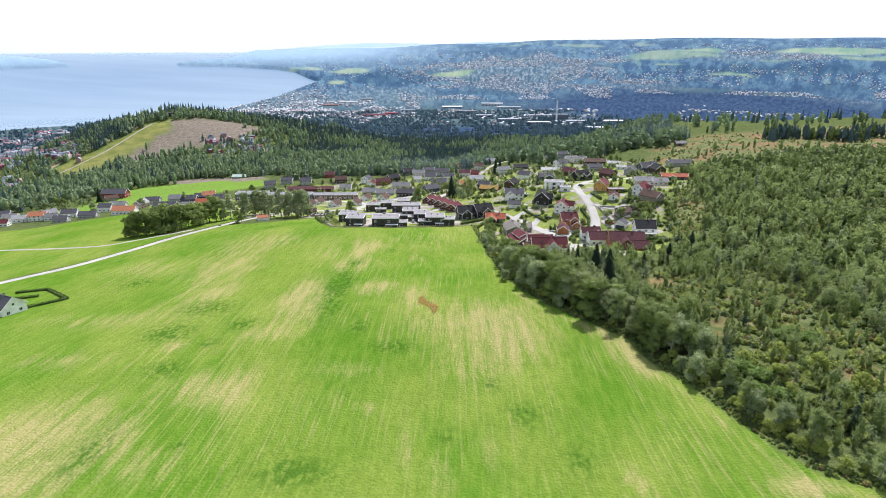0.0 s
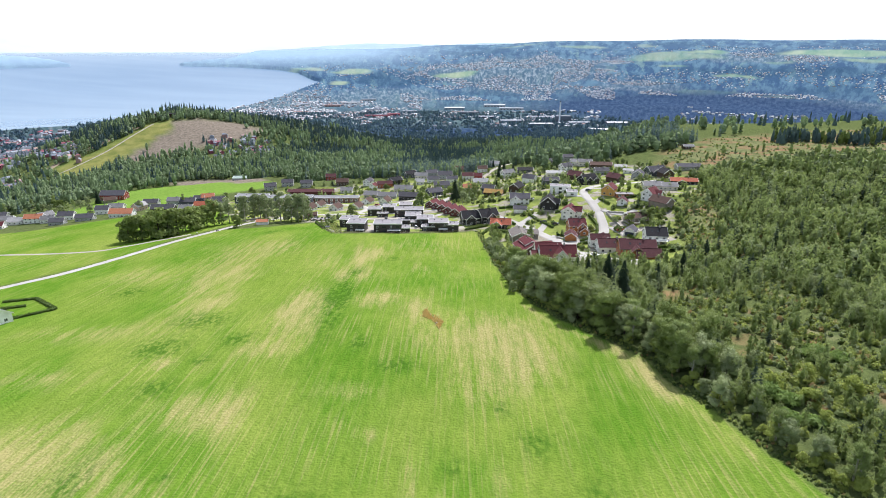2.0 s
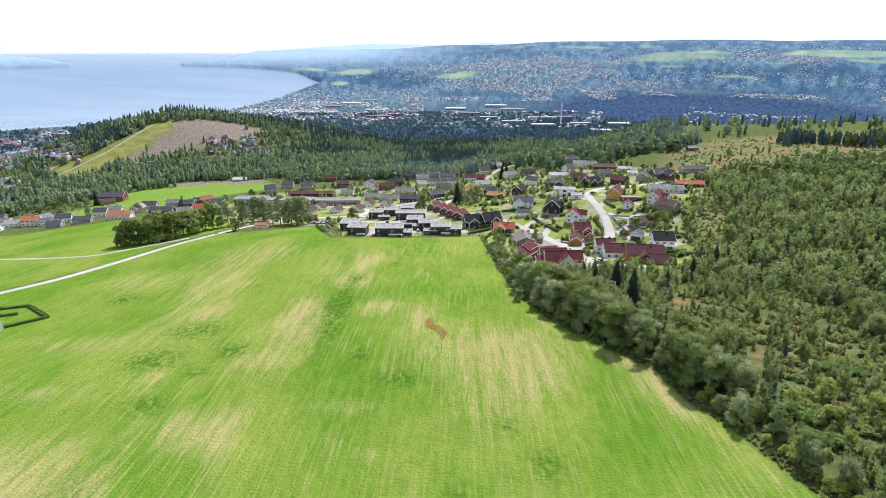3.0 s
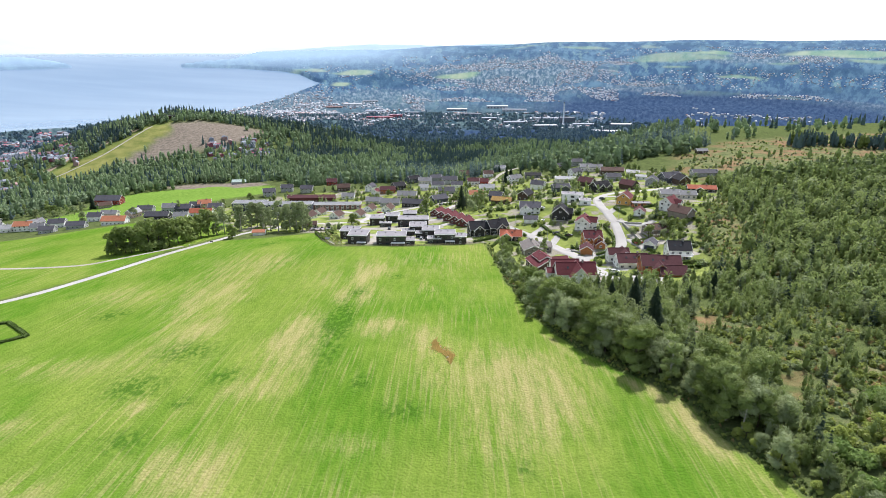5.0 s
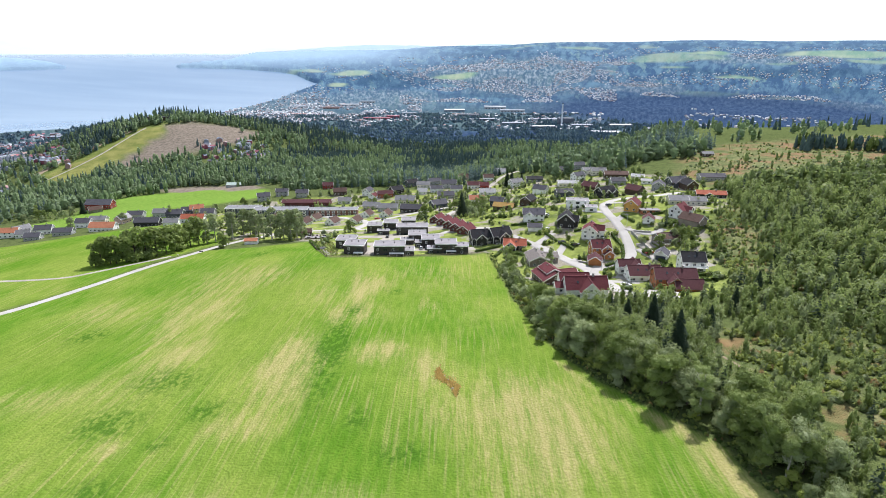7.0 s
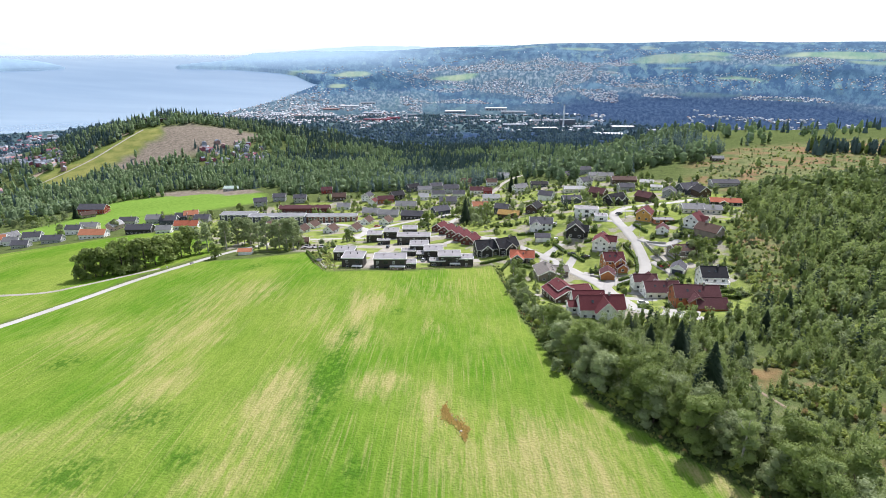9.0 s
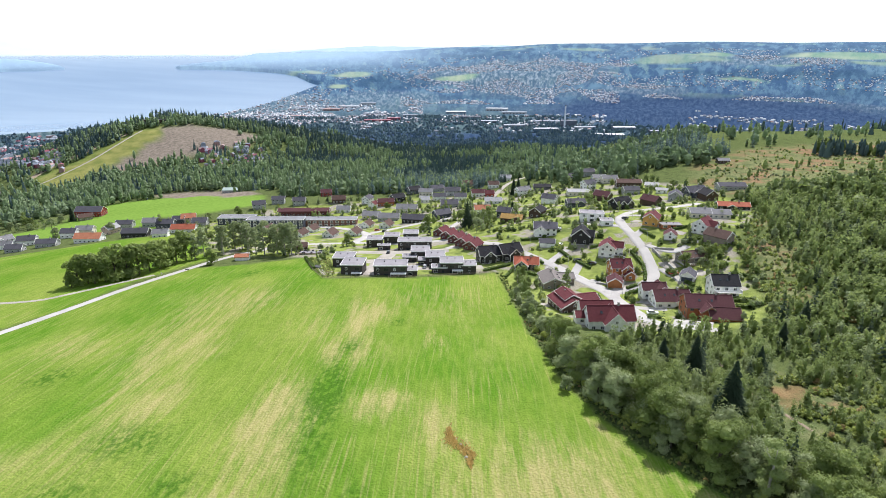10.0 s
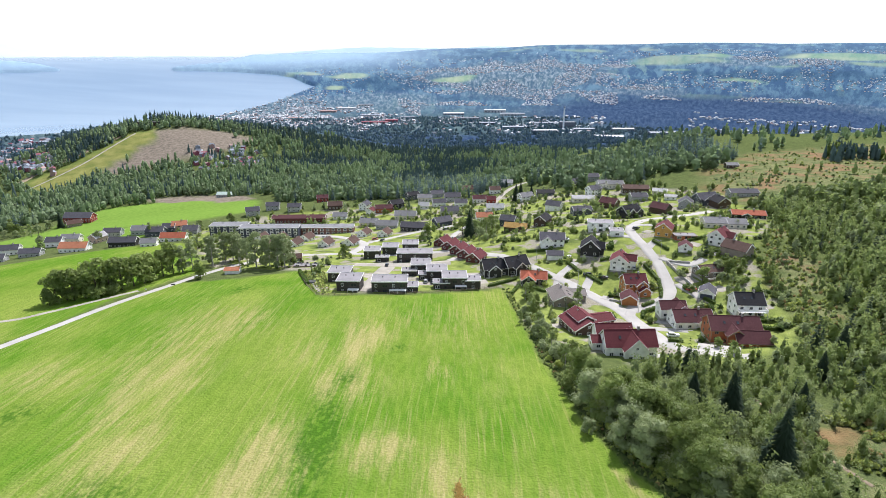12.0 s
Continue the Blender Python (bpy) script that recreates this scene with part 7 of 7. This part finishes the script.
hazed_ridge("backdrop", (-45, -38, -30, -22, -17), (-0.42, -0.44, -0.42, -0.4, -0.5), 4698, (0.6, 0.68, 0.75), "far shore beyond the lake painted pale for haze")
hazed_ridge("backdrop", (-21, -19.2, -12.8, -8.2, -4, -0.4, 3.2, 7.3, 10.3, 14), (-0.6, -0.49, 0.03, 0.34, 0.3, 0.24, 0.46, 0.37, 0.33, 0.1), 4697, (0.5, 0.61, 0.72), "range of hills on the horizon painted hazy blue")

# ---- hedges, cars, walls, fences and other small things ----
def hedge(line, h=1.5, w=1.3, label="clipped dark green garden hedge"):
    rng = np.random.RandomState(int(abs(line[0][0] * 7 + line[0][1] * 3)))
    hd = new("hedge")
    x0, y0 = line[0]
    z0 = height(x0, y0)
    hd.matrix_basis = pose(x0, y0, z0)
    vs = []
    core = Form()
    for (ax, ay), (bx, by) in zip(line, line[1:]):
        L = math.dist((ax, ay), (bx, by))
        ang = math.atan2(by - ay, bx - ax)
        zm = height((ax + bx) / 2, (ay + by) / 2) - z0
        slope = (height(bx, by) - height(ax, ay)) / L
        mid = pose((ax + bx) / 2 - x0, (ay + by) / 2 - y0, zm, 0, -math.degrees(math.atan(slope)), math.degrees(ang))
        core.box(-L / 2, -w * 0.4, -0.3, L / 2, w * 0.4, h * 0.86, mid)
        n = int(L * 26)
        for _ in range(n):
            u, s = rng.uniform(-L / 2, L / 2), rng.randint(3)
            p = (u, (w / 2) * (1 if s else -1) * rng.uniform(0.85, 1.1), rng.uniform(0.05, h)) if s < 2 else (u, rng.uniform(-w / 2, w / 2), h * rng.uniform(0.88, 1.08))
            c = np.array(mid @ Vector(p))
            t, b = rng.normal(size=3) * 0.17, rng.normal(size=3) * 0.17
            vs += [c - t, c - b, c + t, c + b]
    part("core", core.mesh("core", M["hedge"]), hd)
    part("leaves", leaves_mesh("leaves", np.array(vs), M["hedge"]), hd)
    return tagged(hd, label, "hedge", "garden hedges")


for line in ([(83, 366), (84.5, 349), (82.5, 339), (80.5, 333)], [(76, 329), (70, 325)], [(48, 377), (52, 364)], [(111, 372), (123, 373)], [(125, 374), (137, 375)], [(66, 284), (71, 283)], [(103, 292), (108, 289)], [(66, 312), (68, 318), (75, 322)], [(53, 363), (59, 351)],
             [(95, 392), (99, 379)], [(-93, 388), (-80, 353)], [(20, 352), (16, 341)], [(24, 350), (32, 344)], [(32, 372), (37, 361)], [(-182, 224), (-171, 228)], [(-171, 228), (-153, 213)], [(-153, 213), (-163, 201)], [(-176, 214), (-168, 218)], [(40, 300), (46, 292)], [(100, 300), (114, 298)], [(64, 376), (74, 378)], [(58, 388), (70, 389)], [(112, 388), (122, 392)], [(6, 352), (20, 362)], [(30, 402), (44, 398)], [(96, 330), (99, 322)], [(118, 330), (126, 322)]):
    hedge(line, 0.8 if line[0][0] < -140 else 1.6 if len(line) > 2 else 1.4)


def car(x, y, turn, paint, label, lift=0.12):
    c = new("car")
    c.matrix_basis = pose(x, y, height(x, y) + lift, 0, 0, turn)
    body = Form().prism([(-0.88, 0.35), (0.88, 0.35), (0.9, 0.8), (0.82, 0.98), (-0.82, 0.98), (-0.9, 0.8)], -2.2, 2.2)
    part("body", body.mesh("body", M["car_" + paint]), c)
    f = Form()
    k = [(-1.9, -0.75, 0.97), (1.0, -0.75, 0.97), (1.0, 0.75, 0.97), (-1.9, 0.75, 0.97), (-1.5, -0.62, 1.52), (0.35, -0.62, 1.52), (0.35, 0.62, 1.52), (-1.5, 0.62, 1.52)]
    f.v, f.f = k, [(4, 5, 6, 7), (0, 1, 5, 4), (1, 2, 6, 5), (2, 3, 7, 6), (3, 0, 4, 7), (3, 2, 1, 0)]
    part("cabin_glass", f.mesh("cabin_glass", M["glass"]), c)
    part("car_roof", Form().box(-1.5, -0.63, 1.5, 0.35, 0.63, 1.57).mesh("car_roof", M["car_" + paint]), c)
    for wx in (-1.35, 1.35):
        for wy in (-0.86, 0.86):
            w = part("wheel", Form().tube((wx, wy - 0.1, 0.33), (wx, wy + 0.1, 0.33), 0.33, 0.33, 14).mesh("wheel", M["rubber"]), c)
            part("rim", Form().tube((wx, wy - 0.12, 0.33), (wx, wy + 0.12, 0.33), 0.19, 0.19, 10).mesh("rim", M["car_silver"]), w)
    for ly in (-0.62, 0.62):
        part("headlight", Form().box(2.17, ly - 0.18, 0.66, 2.23, ly + 0.18, 0.82).mesh("headlight", M["glass"]), c)
    return tagged(c, label, "car", "parked cars")


car(70, 290, 0, "white", "white estate car parked beside a hedge")
car(95, 337, 15, "red", "small red car parked on a driveway", 0.3)
car(61, 356, 20, "dark", "dark car parked beside the street", 0.3)
car(54.5, 361, 160, "dark", "dark car parked on a driveway", 0.3)
car(49.5, 384, 60, "white", "white car parked beside a grey garage", 0.3)
car(93, 415, 30, "dark", "dark car parked by the side street", 0.3)
car(-90, 596, 20, "dark", "dark car parked between cottages", 0.4)
car(-27, 518, 10, "white", "white car parked by the street", 0.4)
car(-84, 530, 5, "silver", "grey car parked before the cottages", 0.4)
car(-46, 357, 80, "red", "red car parked between dark houses", 0.2)
car(-43, 358, 80, "dark", "dark car parked between dark houses", 0.2)
car(-20, 357, 60, "dark", "dark car parked under the flats", 0.2)


for cx, cy, ct, cp, cl in ((-60, 487, 70, "dark", "dark car parked between white cottages"), (-66, 494, 10, "red", "red car parked beside a white cottage"), (-101, 500, 80, "white", "white car parked between white cottages"), (-109, 523, 75, "silver", "grey car parked beside a white cottage"),
                       (-88, 486, 75, "dark", "dark car parked before a white cottage"), (-56, 446, 5, "silver", "silver car parked by the street"), (-64, 446, 5, "white", "white car parked by the street"), (53, 411, 40, "white", "white van-like car beside a grey garage"),
                       (-16, 506, 60, "dark", "dark car parked beside the street"), (110, 347, 100, "dark", "dark car parked on a gravel yard"), (77, 363, 80, "silver", "grey car parked on a driveway"), (-47, 396, 90, "dark", "dark car parked behind the flats"), (-30, 397, 85, "white", "white car parked behind the flats"), (-24, 358, 85, "silver", "silver car parked between dark flats")):
    car(cx, cy, ct, cp, cl, 0.3)


def trampoline(x, y):
    t = new("trampoline")
    t.matrix_basis = pose(x, y, height(x, y))
    part("mat", Form().tube((0, 0, 0.78), (0, 0, 0.82), 1.7, 1.7, 20).mesh("mat", M["darktrim"]), t)
    ring = Form()
    for k in range(20):
        a, b = k * 0.31416, (k + 1) * 0.31416
        ring.tube((1.85 * math.cos(a), 1.85 * math.sin(a), 0.82), (1.85 * math.cos(b), 1.85 * math.sin(b), 0.82), 0.09, 0.09, 6)
    part("padding", ring.mesh("padding", M["wall_navy"]), t, "dark blue padded rim")
    for k in range(6):
        c, q = math.cos(k * 1.0472), math.sin(k * 1.0472)
        part("leg", Form().tube((1.85 * c, 1.85 * q, -0.2), (1.85 * c, 1.85 * q, 0.8), 0.03, 0.03, 6).mesh("leg", M["car_silver"]), t)
    return tagged(t, "round dark garden trampoline on rough grass", "trampoline")


trampoline(-79, 357)


def stone_wall(line, h=1.2, label="low grey stone retaining wall beside the street"):
    w = new("stone_wall")
    x0, y0 = line[0]
    w.matrix_basis = pose(x0, y0, height(x0, y0))
    rng = random.Random(3)
    for (ax, ay), (bx, by) in zip(line, line[1:]):
        L = math.dist((ax, ay), (bx, by))
        n = max(2, int(L / 1.4))
        ang = math.degrees(math.atan2(by - ay, bx - ax))
        for k in range(n):
            u = (k + 0.5) / n
            px, py = ax + (bx - ax) * u, ay + (by - ay) * u
            m = pose(px - x0, py - y0, height(px, py) - height(x0, y0), 0, 0, ang + rng.uniform(-3, 3))
            part("stone_block", Form().box(-L / n / 2 + 0.02, -0.3, -0.5, L / n / 2 - 0.02, 0.3, h * rng.uniform(0.85, 1.1)).mesh("stone_block", M["stone"]), w, at=m)
    return tagged(w, label, "wall", "garden walls")


stone_wall([(94, 366), (95.5, 352), (97, 338)], 1.3)
stone_wall([(94, 367), (104, 363)], 1.0)
stone_wall([(58, 333), (64, 330)], 0.9)
stone_wall([(42, 314), (47, 306)], 0.8)


def fence(line, h=1.1, gap=2.4, label="weathered wooden fence at the field corner"):
    f = new("fence")
    x0, y0 = line[0]
    f.matrix_basis = pose(x0, y0, height(x0, y0))
    z0 = height(x0, y0)
    for (ax, ay), (bx, by) in zip(line, line[1:]):
        n = max(1, int(math.dist((ax, ay), (bx, by)) / gap))
        pts = [(ax + (bx - ax) * k / n, ay + (by - ay) * k / n) for k in range(n + 1)]
        for px, py in pts:
            part("post", Form().box(-0.07, -0.07, -0.4, 0.07, 0.07, h).mesh("post", M["wood"]), f, at=pose(px - x0, py - y0, height(px, py) - z0))
        for (px, py), (qx, qy) in zip(pts, pts[1:]):
            for zz in (0.45, 0.95):
                part("rail", Form().tube((px - x0, py - y0, height(px, py) - z0 + zz), (qx - x0, qy - y0, height(qx, qy) - z0 + zz), 0.06, 0.06, 4).mesh("rail", M["wood"]), f)
    return tagged(f, label, "fence", "fences")


fence([(-94, 389), (-81, 353), (-71, 331), (-55, 331.5)])
fence([(-40, 333), (-12, 343), (10, 350)], 0.9, 3.0, "low wooden fence between gardens and the field")


def roadside_post(x, y, h, label):
    p = new("marker_post")
    p.matrix_basis = pose(x, y, height(x, y))
    part("pole", Form().tube((0, 0, -0.3), (0, 0, h), 0.07, 0.07, 8).mesh("pole", M["wood"]), p)
    part("plate", Form().box(-0.3, -0.05, h - 0.7, 0.3, 0.05, h).mesh("plate", M["trim"]), p)
    return tagged(p, label, "post")


roadside_post(-160.5, 357, 1.9, "small pale marker post beside the asphalt lane")
boxes = new("mailbox_stand")
boxes.matrix_basis = pose(-151, 365.5, height(-151, 365.5))
for k in (-0.7, 0.7):
    part("post", Form().box(k - 0.06, -0.06, -0.3, k + 0.06, 0.06, 0.9).mesh("post", M["wood"]), boxes)
for k in (-0.75, -0.25, 0.25, 0.75):
    part("mailbox", Form().box(k - 0.22, -0.2, 0.9, k + 0.22, 0.25, 1.35).mesh("mailbox", M["darktrim"]), boxes)
tagged(boxes, "row of dark mailboxes beside the lane", "mailbox")


def scrub_patch(x, y):
    """A winding strip of dry stalks round a few stones left in the field."""
    s = new("scrub_patch")
    s.matrix_basis = pose(x, y, height(x, y))
    rng = random.Random(12)
    vs = []
    for i in range(900):
        u = rng.uniform(-1, 1)
        cx = 3.0 * u + 0.9 * math.sin(u * 4) + rng.gauss(0, 0.95 * (1.15 - abs(u)))
        cy = -7.0 * u + rng.gauss(0, 0.7)
        hh, a_ = rng.uniform(0.15, 0.6), rng.uniform(0, 6.28)
        z0 = height(x + cx, y + cy) - height(x, y) - 0.05
        dx, dy = 0.22 * math.cos(a_), 0.22 * math.sin(a_)
        lx, ly = rng.uniform(-0.3, 0.3), rng.uniform(-0.3, 0.3)
        vs += [(cx - dx, cy - dy, z0), (cx + dx, cy + dy, z0), (cx + dx * 0.6 + lx, cy + dy * 0.6 + ly, z0 + hh), (cx - dx * 0.6 + lx, cy - dy * 0.6 + ly, z0 + hh)]
    part("dry_growth", leaves_mesh("dry_growth", np.array(vs), M["straw_stalks"]), s)
    for px_, py_, r_ in ((1.5, -4.2, 0.4), (0.3, 0.4, 0.32), (-0.8, 2.6, 0.28)):
        z0 = height(x + px_, y + py_) - height(x, y)
        part("stone", Form().tube((px_, py_, z0 - 0.1), (px_ + 0.1, py_, z0 + r_), r_ * 1.2, r_ * 0.6, 7).mesh("stone", M["stone"]), s)
    return tagged(s, "winding strip of dry golden stalks round stones in the field", "scrub")


scrub_patch(-8, 187.5)


def balcony(x, y, turn, L, D, z, label):
    b = new("balcony")
    b.matrix_basis = pose(x, y, height(x, y) + z, 0, 0, turn)
    part("deck", Form().box(-L / 2, -D / 2, -0.2, L / 2, D / 2, 0).mesh("deck", M["trim"]), b)
    n = int(L / 0.6)
    for k in range(n + 1):
        u = -L / 2 + L * k / n
        part("baluster", Form().box(u - 0.05, -D / 2, 0, u + 0.05, -D / 2 + 0.08, 0.95).mesh("baluster", M["trim"]), b)
    part("handrail", Form().box(-L / 2, -D / 2 - 0.03, 0.95, L / 2, -D / 2 + 0.11, 1.05).mesh("handrail", M["trim"]), b)
    for e in (-1, 1):
        part("side_rail", Form().box(e * L / 2 - 0.05, -D / 2, 0.1, e * L / 2 + 0.05, D / 2, 1.0).mesh("side_rail", M["trim"]), b)
        part("support", Form().box(e * L / 2 - 0.1, -D / 2, -z - 1.5, e * L / 2 + 0.1, -D / 2 + 0.2, -0.2).mesh("support", M["trim"]), b)
    return tagged(b, label, "balcony")


balcony(105.4, 304.3, -3, 11, 2.6, 2.9, "white painted balcony before the tall white house")


def street_lamp(x, y, turn):
    p = new("street_lamp")
    p.matrix_basis = pose(x, y, height(x, y), 0, 0, turn)
    part("pole", Form().tube((0, 0, -0.4), (0, 0, 7), 0.1, 0.06, 8).mesh("pole", M["car_silver"]), p)
    part("arm", Form().tube((0, 0, 6.9), (1.2, 0, 7.2), 0.045, 0.04, 6).mesh("arm", M["car_silver"]), p)
    part("lamp_head", Form().box(1.0, -0.14, 7.1, 1.7, 0.14, 7.25).mesh("lamp_head", M["darktrim"]), p)
    return tagged(p, "tall grey street lamp beside the road", "street lamp", "street lamps")


for sx, sy, st in ((68, 284, 180), (66, 318, 200), (48, 352, 220), (94, 376, 180), (94, 405, 180), (33, 385, 220)):
    street_lamp(sx, sy, st)

# paved yards beside the nearer houses
rng = random.Random(12)
for ob in [o for o in scene.objects if o.type == "EMPTY" and o.parent is None and o.name.split(".")[0] in ("house", "garage")]:
    hx, hy = ob.location.x, ob.location.y
    if math.hypot(hx - EYE[0], hy - EYE[1]) > 420 or hx < -20:
        continue
    a = ob.rotation_euler.z + rng.choice((0.3, 1.2, 2.6, -0.5))
    ux, uy = math.cos(a), math.sin(a)
    ribbon("yard", [(hx + ux * 7, hy + uy * 7), (hx + ux * 12, hy + uy * 12)], rng.uniform(4, 7), M["gravel"] if rng.random() < 0.5 else M["asphalt"], "small paved yard beside a house", "yard", lift=0.07, step=1.5)
